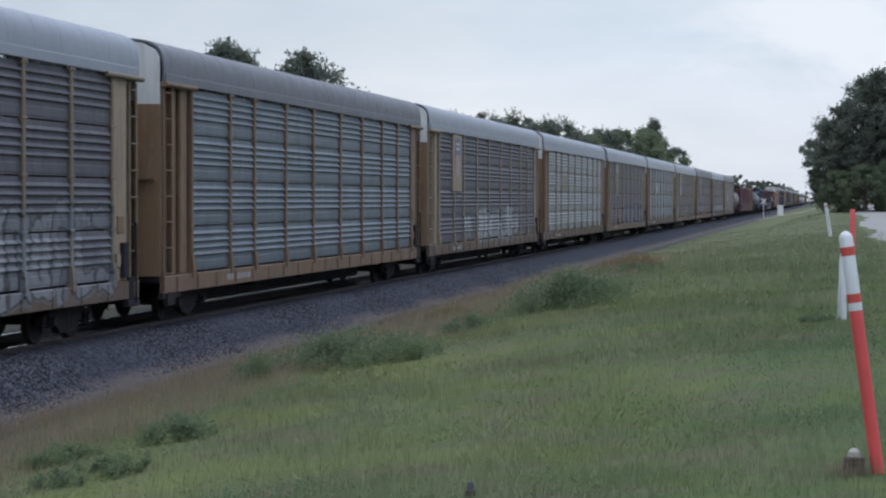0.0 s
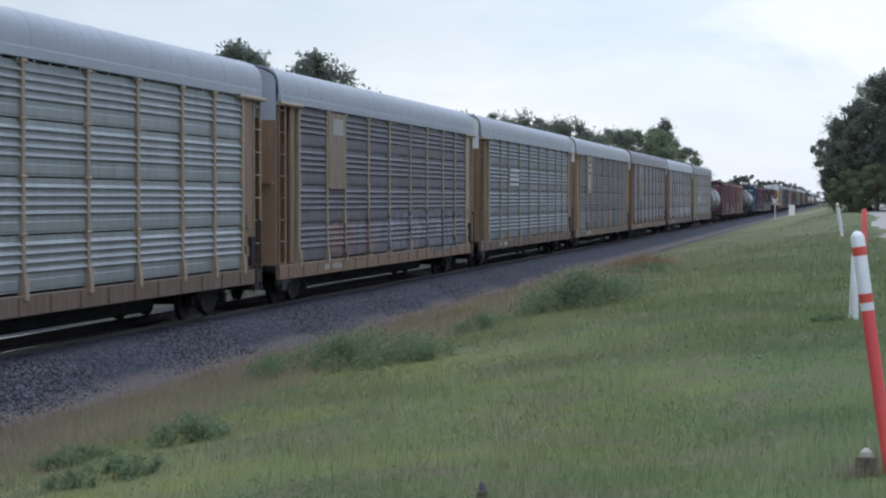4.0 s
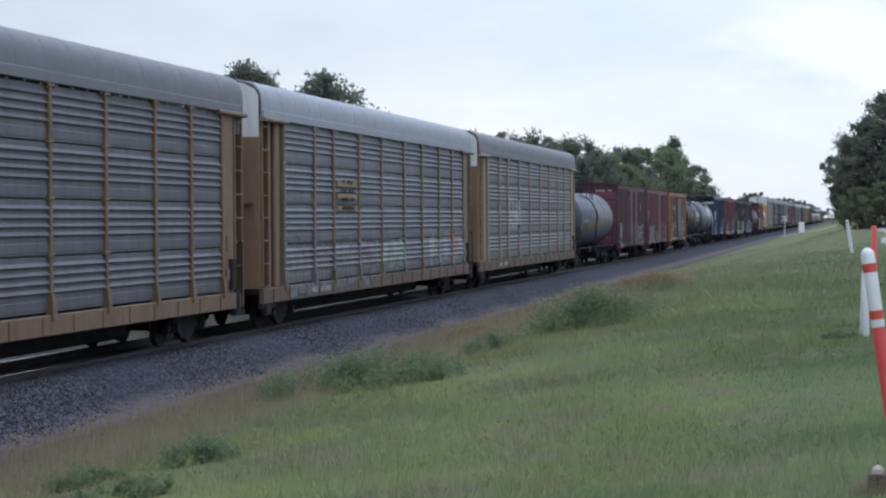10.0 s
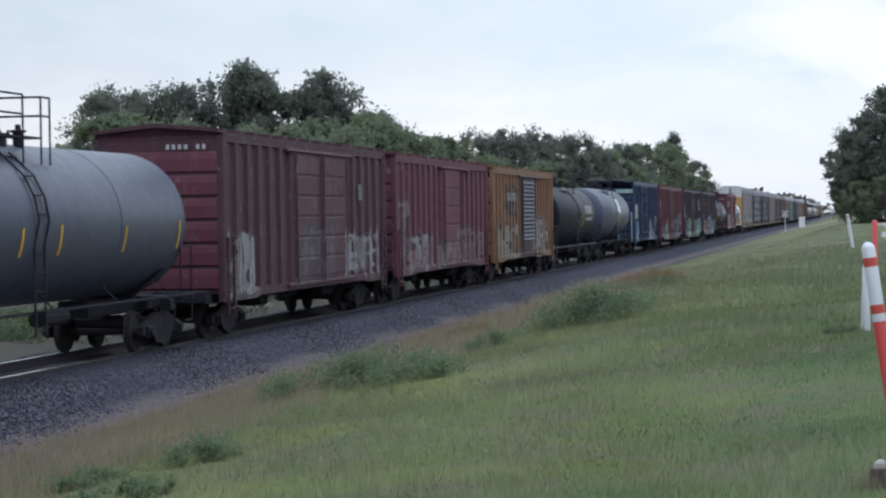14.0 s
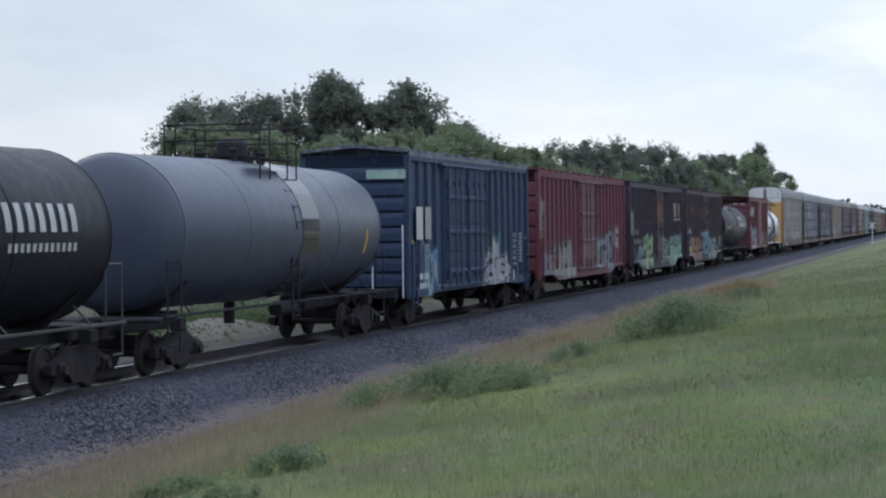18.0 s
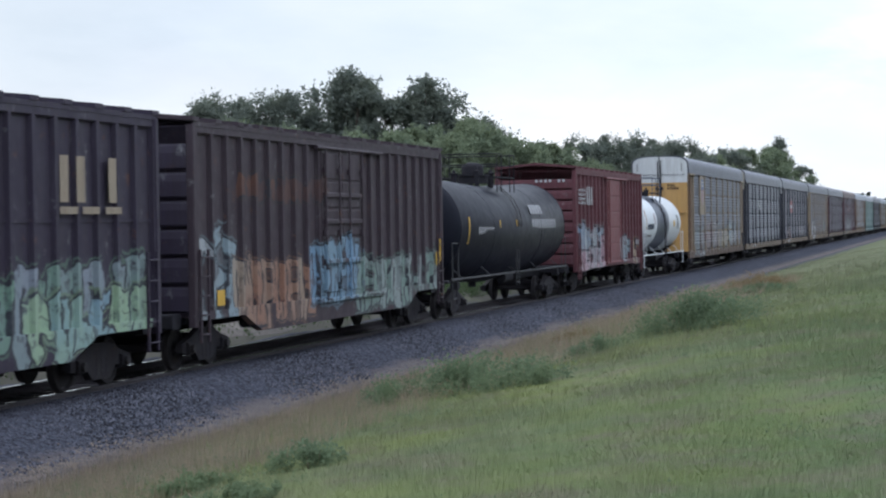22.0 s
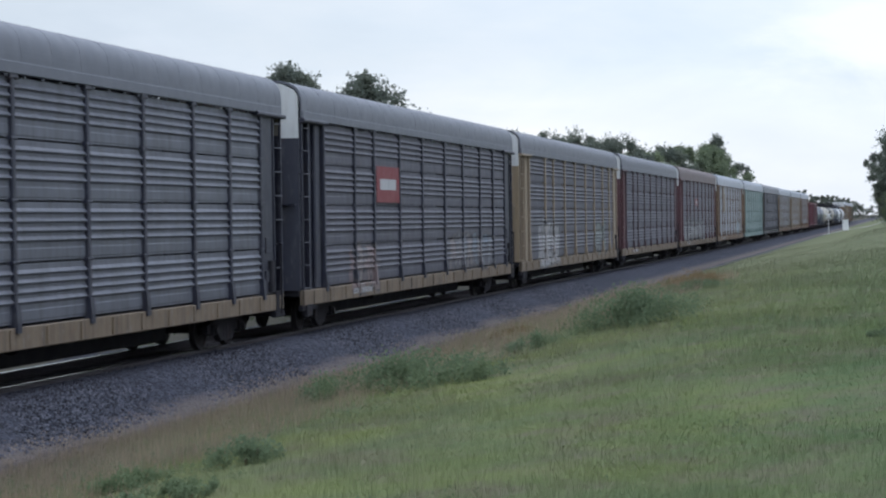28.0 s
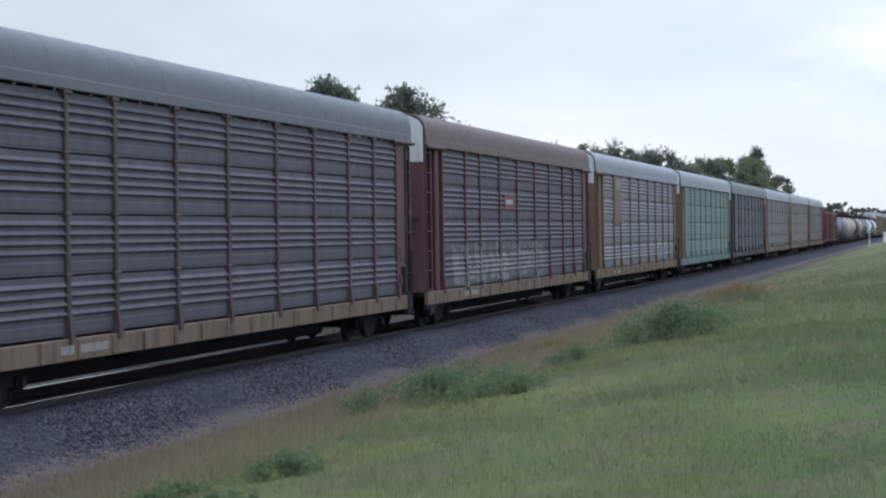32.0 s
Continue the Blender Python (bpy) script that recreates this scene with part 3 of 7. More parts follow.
MAT = {
    "ground": ground_material(),
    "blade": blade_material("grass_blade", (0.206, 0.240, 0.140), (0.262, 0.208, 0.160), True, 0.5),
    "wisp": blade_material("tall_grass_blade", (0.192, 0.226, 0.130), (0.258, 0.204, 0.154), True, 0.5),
    "straw": blade_material("dry_stalk", (0.290, 0.238, 0.188), (0.2, 0.15, 0.1), False, 0.5, 0.15),
    "weed": blade_material("weed_leaf", (0.150, 0.196, 0.124), (0.1, 0.1, 0.05), False, 0.5, 0.2),
    "dry_weed": blade_material("dry_weed_leaf", (0.215, 0.165, 0.105), (0.1, 0.1, 0.05), False, 0.5, 0.25),
    "bank": blade_material("bank_weed_leaf", (0.075, 0.105, 0.056), (0.1, 0.1, 0.05), False, 0.4, 0.25),
    "leaf": blade_material("tree_leaf", (0.152, 0.174, 0.152), (0.1, 0.1, 0.05), False, 0.45, 0.22),
    "leaf_light": blade_material("light_tree_leaf", (0.170, 0.206, 0.140), (0.1, 0.1, 0.05), False, 0.45, 0.25),
    "bark": plain("bark", (0.09, 0.075, 0.06), 0.95, 0.4, 6),
    "ballast": ballast_material("ballast"),
    "stone": stone_material(),
    "fine_gravel": blade_material("fine_gravel", (0.180, 0.152, 0.144), (0, 0, 0), False, 0.0, 0.25),
    "rail_side": plain("rusty_rail_side", (0.060, 0.052, 0.058), 0.8, 0.3, 10),
    "tie": plain("weathered_tie", (0.050, 0.046, 0.054), 0.95, 0.4, 9),
    "dirt": plain("bare_dirt", (0.105, 0.090, 0.080), 0.95, 0.3, 3, 0.8, 0.05),
    "road": plain("pale_gravel_road", (0.27, 0.26, 0.255), 0.95, 0.2, 5, 0.5, 0.02),
    "concrete": plain("concrete", (0.42, 0.40, 0.37), 0.9, 0.2, 4),
    "truck": paint("truck_grime", (0.022, 0.020, 0.025), 0.5, 0.25, 0.8, dirt=(0.034, 0.027, 0.024), fade=0.1, speck=0, shine=0.2),
    "wheel": paint("wheel_steel", (0.028, 0.025, 0.028), 0.5, 0.3, 0.75, dirt=(0.034, 0.027, 0.024), fade=0.1, speck=0, shine=0.25),
    "under": paint("underframe_black", (0.022, 0.021, 0.027), 0.4, 0.15, 0.85, dirt=(0.03, 0.026, 0.024), fade=0.1, speck=0, shine=0.2),
    "galv": paint("galvanised_panel", (0.124, 0.130, 0.160), 0.65, 0.06, 0.48, 0.32, (0.066, 0.063, 0.076), 0.35, speck=0, dents=0.05),
    "galv_blue": paint("bluish_galvanised_panel", (0.122, 0.150, 0.186), 0.6, 0.06, 0.48, 0.32, (0.070, 0.077, 0.092), 0.35, speck=0, dents=0.05),
    "galv_soot": paint("sooty_galvanised_panel", (0.102, 0.106, 0.132), 0.65, 0.08, 0.52, 0.25, (0.056, 0.053, 0.064), 0.35, speck=0, dents=0.05),
    "galv_dark": paint("grimy_galvanised_panel", (0.084, 0.083, 0.106), 0.65, 0.10, 0.60, 0.14, (0.046, 0.044, 0.054), 0.3, speck=0, dents=0.05),
    "galv_mid": paint("weathered_galvanised_panel", (0.178, 0.187, 0.220), 0.65, 0.06, 0.48, 0.32, (0.090, 0.086, 0.100), 0.4, speck=0, dents=0.05),
    "galv_bright": paint("bright_galvanised_panel", (0.225, 0.250, 0.272), 0.55, 0.06, 0.42, 0.42, (0.13, 0.13, 0.14), 0.4, speck=0, dents=0.05),
    "galv_green": paint("green_tinted_panel", (0.140, 0.205, 0.200), 0.6, 0.35, 0.5, 0.1, (0.085, 0.090, 0.095), 0.3, speck=0, dents=0.03),
    "roof": paint("galvanised_roof", (0.242, 0.265, 0.320), 0.22, 0.02, 0.45, 0.2, (0.18, 0.18, 0.20), 0.25, speck=0, dents=0.03),
    "roof_dull": paint("dull_roof", (0.115, 0.122, 0.150), 0.25, 0.03, 0.5, 0.1, (0.13, 0.125, 0.14), 0.2, speck=0, dents=0.03),
    "roof_rust": paint("rusty_roof", (0.150, 0.118, 0.122), 0.5, 0.5, 0.7, 0.0),
    "yellow": paint("faded_yellow_paint", (0.246, 0.184, 0.116), 0.55, 0.35, 0.6, 0, (0.075, 0.055, 0.042)),
    "yellow_end": paint("bright_yellow_end", (0.43, 0.245, 0.075), 0.35, 0.12, 0.5, 0, (0.16, 0.10, 0.06)),
    "orange": paint("orange_brown_paint", (0.162, 0.100, 0.062), 0.6, 0.4, 0.6, 0, (0.05, 0.038, 0.034)),
    "brown_end": paint("brown_end_paint", (0.165, 0.098, 0.052), 0.4, 0.3, 0.6),
    "beige": paint("beige_paint", (0.262, 0.206, 0.150), 0.5, 0.3, 0.6, 0, (0.085, 0.065, 0.05)),
    "sill_brown": paint("grimy_brown_sill", (0.112, 0.074, 0.054), 0.75, 0.5, 0.7, 0, (0.042, 0.034, 0.036)),
    "sill_tan": paint("stained_tan_sill", (0.170, 0.124, 0.082), 0.9, 0.55, 0.7, 0, (0.046, 0.036, 0.034), peel=0.35),
    "tan": paint("dusty_tan_paint", (0.165, 0.128, 0.092), 0.6, 0.3, 0.6, 0, (0.055, 0.042, 0.038)),
    "black": paint("black_paint", (0.030, 0.030, 0.035), 0.2, 0.1, 0.6),
    "navy": paint("navy_paint", (0.020, 0.022, 0.040), 0.3, 0.12, 0.5),
    "maroon_dull": paint("greyed_maroon_paint", (0.076, 0.046, 0.056), 0.6, 0.2, 0.6, 0, (0.045, 0.036, 0.040)),
    "maroon": paint("maroon_paint", (0.088, 0.032, 0.040), 0.45, 0.2, 0.55, 0, (0.045, 0.032, 0.036)),
    "brown_red": paint("brown_red_paint", (0.070, 0.029, 0.039), 0.65, 0.3, 0.6, 0, (0.036, 0.026, 0.031), wear=0.2, peel=0.5, shine=0.3),
    "brown_door": paint("faded_brown_door", (0.092, 0.036, 0.046), 0.6, 0.3, 0.6, 0, (0.040, 0.029, 0.034), wear=0.25, peel=0.55, shine=0.3),
    "crimson": paint("worn_crimson_paint", (0.112, 0.034, 0.048), 0.5, 0.25, 0.6, 0, (0.048, 0.030, 0.038), wear=0.2, peel=0.5, shine=0.3),
    "red": paint("red_oxide_paint", (0.114, 0.030, 0.045), 0.4, 0.18, 0.6, 0, (0.056, 0.034, 0.044), wear=0.2, peel=0.25, shine=0.3),
    "oxide": paint("deep_oxide_paint", (0.108, 0.034, 0.043), 0.4, 0.2, 0.6, 0, (0.055, 0.033, 0.040), wear=0.2, peel=0.3, shine=0.3),
    "red_door": paint("fresh_red_door", (0.150, 0.038, 0.044), 0.35, 0.2, 0.6, 0, (0.06, 0.035, 0.042)),
    "ochre": paint("ochre_paint", (0.215, 0.100, 0.046), 0.75, 0.55, 0.6, 0, (0.068, 0.050, 0.044), peel=0.7),
    "blue": paint("slate_blue_paint", (0.018, 0.036, 0.082), 0.35, 0.12, 0.55, 0, (0.022, 0.026, 0.044), 0.2, wear=0.15, peel=0.3, shine=0.3),
    "plum": paint("dark_plum_paint", (0.031, 0.023, 0.043), 0.5, 0.4, 0.6, 0, (0.034, 0.028, 0.034), wear=0.15, peel=0.4, shine=0.3),
    "umber": paint("umber_paint", (0.044, 0.030, 0.040), 0.5, 0.55, 0.6, 0, (0.034, 0.027, 0.030), peel=0.4, wear=0.12, shine=0.3),
    "tank_grey": paint("tank_grey_paint", (0.050, 0.060, 0.090), 0.2, 0.04, 0.42, 0, (0.04, 0.042, 0.056), 0.12, speck=0, dents=0.02),
    "tank_slate": paint("tank_slate_paint", (0.045, 0.056, 0.090), 0.3, 0.05, 0.40, 0, (0.034, 0.036, 0.050), 0.12, speck=0, dents=0.02),
    "tank_black": paint("tank_black_paint", (0.010, 0.011, 0.019), 0.1, 0.03, 0.45, 0, (0.024, 0.024, 0.032), 0.06, speck=0, dents=0.02, shine=0.12),
    "tank_white": paint("tank_white_paint", (0.58, 0.60, 0.63), 0.3, 0.05, 0.4, 0, (0.26, 0.25, 0.25)),
    "cream": paint("cream_paint", (0.36, 0.33, 0.28), 0.45, 0.15, 0.5),
    "white": paint("white_paint", (0.52, 0.53, 0.54), 0.5, 0.1, 0.5, 0, (0.26, 0.24, 0.23)),
    "mark": paint("white_marking", (0.62, 0.64, 0.66), 0.35, 0.03, 0.6),
    "mark_mid": paint("faded_marking", (0.40, 0.40, 0.42), 0.35, 0.05, 0.6),
    "mark_dim": paint("dim_marking", (0.26, 0.26, 0.26), 0.3, 0.05, 0.6),
    "mark_worn": paint("worn_ochre_marking", (0.24, 0.17, 0.10), 0.6, 0.2, 0.6),
    "mark_yellow": paint("yellow_marking", (0.55, 0.33, 0.04), 0.25, 0.05, 0.5),
    "logo_blue": paint("blue_emblem", (0.065, 0.095, 0.19), 0.25, 0.02, 0.5),
    "logo_worn": paint("worn_dark_emblem", (0.060, 0.062, 0.095), 0.6, 0.3, 0.6, peel=0.6),
    "logo_red": paint("red_emblem", (0.175, 0.020, 0.030), 0.25, 0.02, 0.5),
    "tag_green": splash_material("green_sprayed_paint", (0.22, 0.33, 0.29), (0.30, 0.39, 0.36)),
    "tag_orange": splash_material("orange_sprayed_paint", (0.42, 0.20, 0.08), (0.40, 0.32, 0.20)),
    "blue_roof": paint("worn_blue_roof", (0.055, 0.065, 0.095), 0.55, 0.08, 0.6, 0, (0.42, 0.45, 0.49), 0.3, speck=0),
    "gloss_band": paint("glossy_dark_band", (0.030, 0.031, 0.040), 0.1, 0.02, 0.07, speck=0, dents=0.01, shine=0.8),
    "post_red": plain("coral_red_plastic", (0.60, 0.075, 0.075), 0.5, 0.12, 3, 0.1),
    "cap_black": plain("black_rubber", (0.02, 0.02, 0.025), 0.6, 0.2, 5, 0.1),
    "post_white": paint("white_plastic", (0.66, 0.68, 0.71), 0.7, 0.0, 0.45, 0, (0.30, 0.31, 0.32), 0.2),
    "reflect_red": plain("red_reflective_band", (0.50, 0.07, 0.05), 0.4, 0.1, 8, 0.1),
    "cabinet": plain("white_cabinet_paint", (0.75, 0.75, 0.75), 0.5, 0.08, 2, 0.1),
}


def rail_head_material():
    m, n, l, bsdf = nodes_of("polished_rail_head")
    v = local_vector(n, l, (1, 0.05, 1))
    l.new(mixer(n, l, noise_of(n, l, v, 9), (0.55, 0.54, 0.54), (0.72, 0.71, 0.71)), bsdf.inputs["Base Color"])
    bsdf.inputs["Metallic"].default_value, bsdf.inputs["Roughness"].default_value = 1.0, 0.16
    return m


MAT["rail_head"] = rail_head_material()


def tagged_paint(base, key, tags):
    """The paint `base` with a car's own sprayed lettering on it."""
    source = MAT[base].name
    rgb, grime, rust, rough, metal, dirt, fade, speck, dents, wear, peel, shine = RECIPE[source]
    MAT[key] = paint(source + "_sprayed", rgb, grime, rust, rough, metal, dirt, fade, True, tags, speck, dents, shine=shine, wear=wear, peel=peel)
    return key


PALE, ICE, MINT = (0.36, 0.38, 0.40), (0.25, 0.32, 0.36), (0.28, 0.38, 0.26)
WORN, DIM = (0.32, 0.31, 0.32), (0.20, 0.17, 0.17)
SKYB, RUSTY, SAND, PINK, INK = (0.16, 0.27, 0.40), (0.30, 0.12, 0.10), (0.42, 0.30, 0.17), (0.42, 0.30, 0.34), (0.06, 0.06, 0.08)

# ---------------------------------------------------------------- mesh tools
class Shape:
    """Collects faces, each with a material, and turns them into one mesh."""

    def __init__(self):
        self.v, self.f, self.m, self.mats = [], [], [], []

    def slot(self, mat):
        if mat not in self.mats:
            self.mats.append(mat)
        return self.mats.index(mat)

    def add(self, verts, faces, mat):
        k, s = len(self.v), self.slot(mat)
        self.v += [tuple(p) for p in verts]
        self.f += [tuple(k + i for i in f) for f in faces]
        self.m += [s] * len(faces)

    def box(self, a, b, mat, cut=0.0):
        """A box from corner a to corner b; cut chamfers the edges along its longest side."""
        lo, hi = [min(p, q) for p, q in zip(a, b)], [max(p, q) for p, q in zip(a, b)]
        ax = max(range(3), key=lambda i: hi[i] - lo[i])
        i, j = [k for k in range(3) if k != ax]
        c = min(cut, 0.45 * (hi[i] - lo[i]), 0.45 * (hi[j] - lo[j]))
        if c > 0:
            ring = [(lo[i] + c, lo[j]), (hi[i] - c, lo[j]), (hi[i], lo[j] + c), (hi[i], hi[j] - c), (hi[i] - c, hi[j]), (lo[i] + c, hi[j]), (lo[i], hi[j] - c), (lo[i], lo[j] + c)]
        else:
            ring = [(lo[i], lo[j]), (hi[i], lo[j]), (hi[i], hi[j]), (lo[i], hi[j])]
        if ax == 1:
            ring = ring[::-1]
        self.prism(ring, ax, lo[ax], hi[ax], mat)

    def prism(self, ring, ax, lo, hi, mat, caps=True):
        """A ring in the other two axes (in rising order), drawn out along axis ax."""
        i, j = [k for k in range(3) if k != ax]
        n, verts = len(ring), []
        for s in (lo, hi):
            for p in ring:
                q = [0, 0, 0]
                q[ax], q[i], q[j] = s, p[0], p[1]
                verts.append(q)
        faces = [(k, (k + 1) % n, n + (k + 1) % n, n + k) for k in range(n)]
        if caps:
            faces += [tuple(range(n))[::-1], tuple(range(n, 2 * n))]
        self.add(verts, faces, mat)

    def rod(self, a, b, r, mat, n=8, r2=None):
        a, b = Vector(a), Vector(b)
        d = (b - a).normalized()
        u = d.orthogonal().normalized()
        w = d.cross(u)
        r2 = r if r2 is None else r2
        verts = [a + r * (math.cos(t) * u + math.sin(t) * w) for t in [2 * math.pi * k / n for k in range(n)]]
        verts += [b + r2 * (math.cos(t) * u + math.sin(t) * w) for t in [2 * math.pi * k / n for k in range(n)]]
        faces = [(k, (k + 1) % n, n + (k + 1) % n, n + k) for k in range(n)] + [tuple(range(n))[::-1], tuple(range(n, 2 * n))]
        self.add(verts, faces, mat)

    def turned(self, rings, ax, mat, n=24, centre=(0, 0, 0)):
        """A body of revolution round axis ax: rings of (place along it, radius)."""
        i, j = [(1, 2), (2, 0), (0, 1)][ax]
        verts, faces = [], []
        for s, r in rings:
            for k in range(n):
                q = list(centre)
                q[ax] += s
                q[i] += r * math.cos(2 * math.pi * k / n)
                q[j] += r * math.sin(2 * math.pi * k / n)
                verts.append(q)
        for a in range(len(rings) - 1):
            faces += [(a * n + k, a * n + (k + 1) % n, (a + 1) * n + (k + 1) % n, (a + 1) * n + k) for k in range(n)]
        faces += [tuple(range(n))[::-1], tuple(range((len(rings) - 1) * n, len(rings) * n))]
        self.add(verts, faces, mat)

    def mesh(self, name, smooth=False):
        me = bpy.data.meshes.new(name)
        me.from_pydata(self.v, [], self.f)
        for m in self.mats:
            me.materials.append(MAT[m])
        me.polygons.foreach_set("material_index", self.m)
        if smooth:
            me.polygons.foreach_set("use_smooth", [True] * len(me.polygons))
            me.set_sharp_from_angle(angle=radians(35))
        me.update()
        return me


CACHE = {}


def part(name, mesh, parent, at=None, label=""):
    """Links a mesh as one part under its thing."""
    ob = new(name, mesh)
    ob.parent = parent
    if at is not None:
        ob.matrix_basis = at if isinstance(at, Matrix) else pose(*at)
    return tagged(ob, label) if label else ob


def kept(key, make):
    if key not in CACHE:
        CACHE[key] = make()
    return CACHE[key]


def cloud_mesh(name, verts, faces, mat, upright=False):
    """A mesh from arrays, for grass, stones and leaves."""
    me = bpy.data.meshes.new(name)
    verts, faces = np.asarray(verts, np.float32), np.asarray(faces, np.int32)
    me.vertices.add(len(verts))
    me.vertices.foreach_set("co", verts.ravel())
    k = faces.shape[1]
    me.loops.add(faces.size)
    me.loops.foreach_set("vertex_index", faces.ravel())
    me.polygons.add(len(faces))
    me.polygons.foreach_set("loop_start", np.arange(0, faces.size, k, dtype=np.int32))
    me.materials.append(MAT[mat])
    me.update(calc_edges=True)
    me.validate()
    if upright:
        # blades take the light like the sward that they make up
        me.polygons.foreach_set("use_smooth", [True] * len(me.polygons))
        up = np.zeros((len(me.vertices), 3), np.float32)
        up[:, 2] = 1.0
        me.normals_split_custom_set_from_vertices(up)
    return me


# ---------------------------------------------------------------- ground
GX = [-3000, -400, -120, -40, -20, -9, -6.0, -4.2, -3.0, 3.3, 3.9, 5.0, 7.5, 10.0, 13.0, 15.5, 18.0, 24.0, 60.0, 400, 3000]
GZ = [-0.7, -0.7, -0.6, -0.5, -0.5, -0.35, -0.34, -0.42, -0.66, -0.74, -0.67, -0.46, 0.02, 0.42, 0.86, 1.08, 1.14, 1.14, 1.2, 1.2, 1.2]


def wave(x, y):
    """Small unevenness of the ground."""
    return 0.03 * np.sin(0.9 * x + 0.31 * y) + 0.03 * np.sin(0.37 * x - 0.53 * y + 1.0) + 0.015 * np.sin(1.7 * x + 1.3 * y + 2.0)


def ground_z(x, y):
    x, y = np.asarray(x, float), np.asarray(y, float)
    z = np.interp(x, GX, GZ)
    rough = np.clip((np.abs(x) - 3.6) / 2.0, 0, 1) * np.clip((400 - np.abs(y)) / 200, 0, 1) * np.clip((16.6 - x) / 1.0, 0, 1)
    s = np.clip((y - 95) / 60, 0, 1)
    rise = 0.65 * s * s * (3 - 2 * s) * np.clip((x - 11) / 4, 0, 1)
    return z + wave(x, y) * rough + rise


def build_ground():
    xs = np.unique(np.concatenate([np.array(GX), np.arange(-30, -4, 1.0), np.arange(3.4, 18.0, 0.3), np.arange(18, 30, 1.5), [-2000, -1000, -60, 80, 150, 1000, 2000]]))
    ys = np.unique(np.concatenate([np.arange(-20, 8, 2), np.arange(8, 60, 0.35), np.arange(60, 140, 1.0), np.arange(140, 420, 6.0), [-3000, -1200, -500, -200, -80, 500, 700, 1000, 1500, 2200, 3000, 4500]]))
    X, Y = np.meshgrid(xs, ys)
    V = np.stack([X, Y, ground_z(X, Y)], -1).reshape(-1, 3)
    nx, ny = len(xs), len(ys)
    k = (np.arange(ny - 1)[:, None] * nx + np.arange(nx - 1)[None, :]).ravel()
    ob = new("ground", cloud_mesh("ground", V, np.stack([k, k + 1, k + nx + 1, k + nx], 1), "ground"))
    ob.data.polygons.foreach_set("use_smooth", [True] * len(ob.data.polygons))
    tagged(ob, "uneven grassy ground with dry straw beside the track", "ground", kind="structure")


def ballast_z(x):
    return np.interp(x, [-3.4, -2.9, -1.75, -0.95, -0.7, 0.7, 0.95, 1.75, 2.0, 3.55, 3.75], [-0.95, -0.56, -0.25, -0.19, -0.31, -0.31, -0.17, -0.20, -0.25, -0.66, -0.85])


def build_ballast():
    xs = np.concatenate([[-3.4, -2.9], np.arange(-2.7, -1.0, 0.25), [-0.95, -0.7, -0.3, 0.0, 0.3, 0.7, 0.86], np.arange(0.95, 3.76, 0.11)])
    xs[-1] = 3.75
    ys = np.concatenate([[-800, -300, -60], np.arange(-20, 14, 2.0), np.arange(14, 62, 0.14), np.arange(62, 130, 0.6), np.arange(130, 400, 8), np.arange(400, 2600, 200)])
    X, Y = np.meshgrid(xs, ys)
    rng = np.random.default_rng(3)
    edge = np.clip((3.7 - X) / 0.2, 0, 1)
    fine = np.clip((110 - Y) / 40, 0, 1) * np.clip((np.abs(X) - 0.97) / 0.2, 0, 1)
    Z = ballast_z(X) + (rng.random(X.shape) - 0.5) * 0.06 * edge * fine + 0.03 * np.sin(Y * 0.7 + X) * edge * fine
    X = X + 0.12 * np.sin(Y * 0.45) * np.clip((X - 3.0) / 0.7, 0, 1) + 0.07 * np.sin(Y * 1.7 + 1) * np.clip((X - 3.0) / 0.7, 0, 1)
    V = np.stack([X, Y, Z], -1).reshape(-1, 3)
    nx, ny = len(xs), len(ys)
    k = (np.arange(ny - 1)[:, None] * nx + np.arange(nx - 1)[None, :]).ravel()
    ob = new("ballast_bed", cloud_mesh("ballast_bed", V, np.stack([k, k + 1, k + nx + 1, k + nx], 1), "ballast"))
    tagged(ob, "blue-grey crushed stone ballast bed under the track", "ballast", kind="structure")
    # loose stones on the near shoulder
    n = 34000
    y = 16 + 70 * rng.random(n) ** 1.5
    x = 0.95 + 2.4 * rng.random(n) + 0.15 * rng.random(n) ** 2 + 0.1 * np.sin(y * 0.45)
    z = ballast_z(x) + 0.004
    base = np.array([(1, 0, -.5), (-.5, .87, -.5), (-.5, -.87, -.5), (.6, .5, .4), (-.7, .1, .5), (.1, -.7, .45)])
    tri = np.array([(0, 1, 3), (1, 4, 3), (1, 2, 4), (2, 5, 4), (2, 0, 5), (0, 3, 5), (3, 4, 5)])
    s = 0.016 + 0.020 * rng.random((n, 1, 1))
    a = rng.random(n) * 6.28
    c, d = np.cos(a)[:, None], np.sin(a)[:, None]
    B = base[None] * (0.7 + 0.6 * rng.random((n, 6, 3))) * s
    P = np.stack([B[..., 0] * c - B[..., 1] * d + x[:, None], B[..., 0] * d + B[..., 1] * c + y[:, None], B[..., 2] + z[:, None] + 0.01], -1)
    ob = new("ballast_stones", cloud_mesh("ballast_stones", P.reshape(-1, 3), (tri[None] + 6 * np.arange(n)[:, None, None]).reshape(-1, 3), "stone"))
    tagged(ob, "loose angular grey stones on the ballast shoulder", "stones", kind="stuff")
    # pale fine gravel along the foot of the shoulder
    n = 15000
    y = 16 + 80 * rng.random(n) ** 1.4
    x = 3.58 + 0.28 * rng.normal(size=n) + 0.12 * np.sin(y * 0.45)
    z = np.maximum(ballast_z(x), ground_z(x, y)) + 0.004
    s = 0.010 + 0.018 * rng.random((n, 1, 1))
    B = base[None] * (0.7 + 0.6 * rng.random((n, 6, 3))) * s
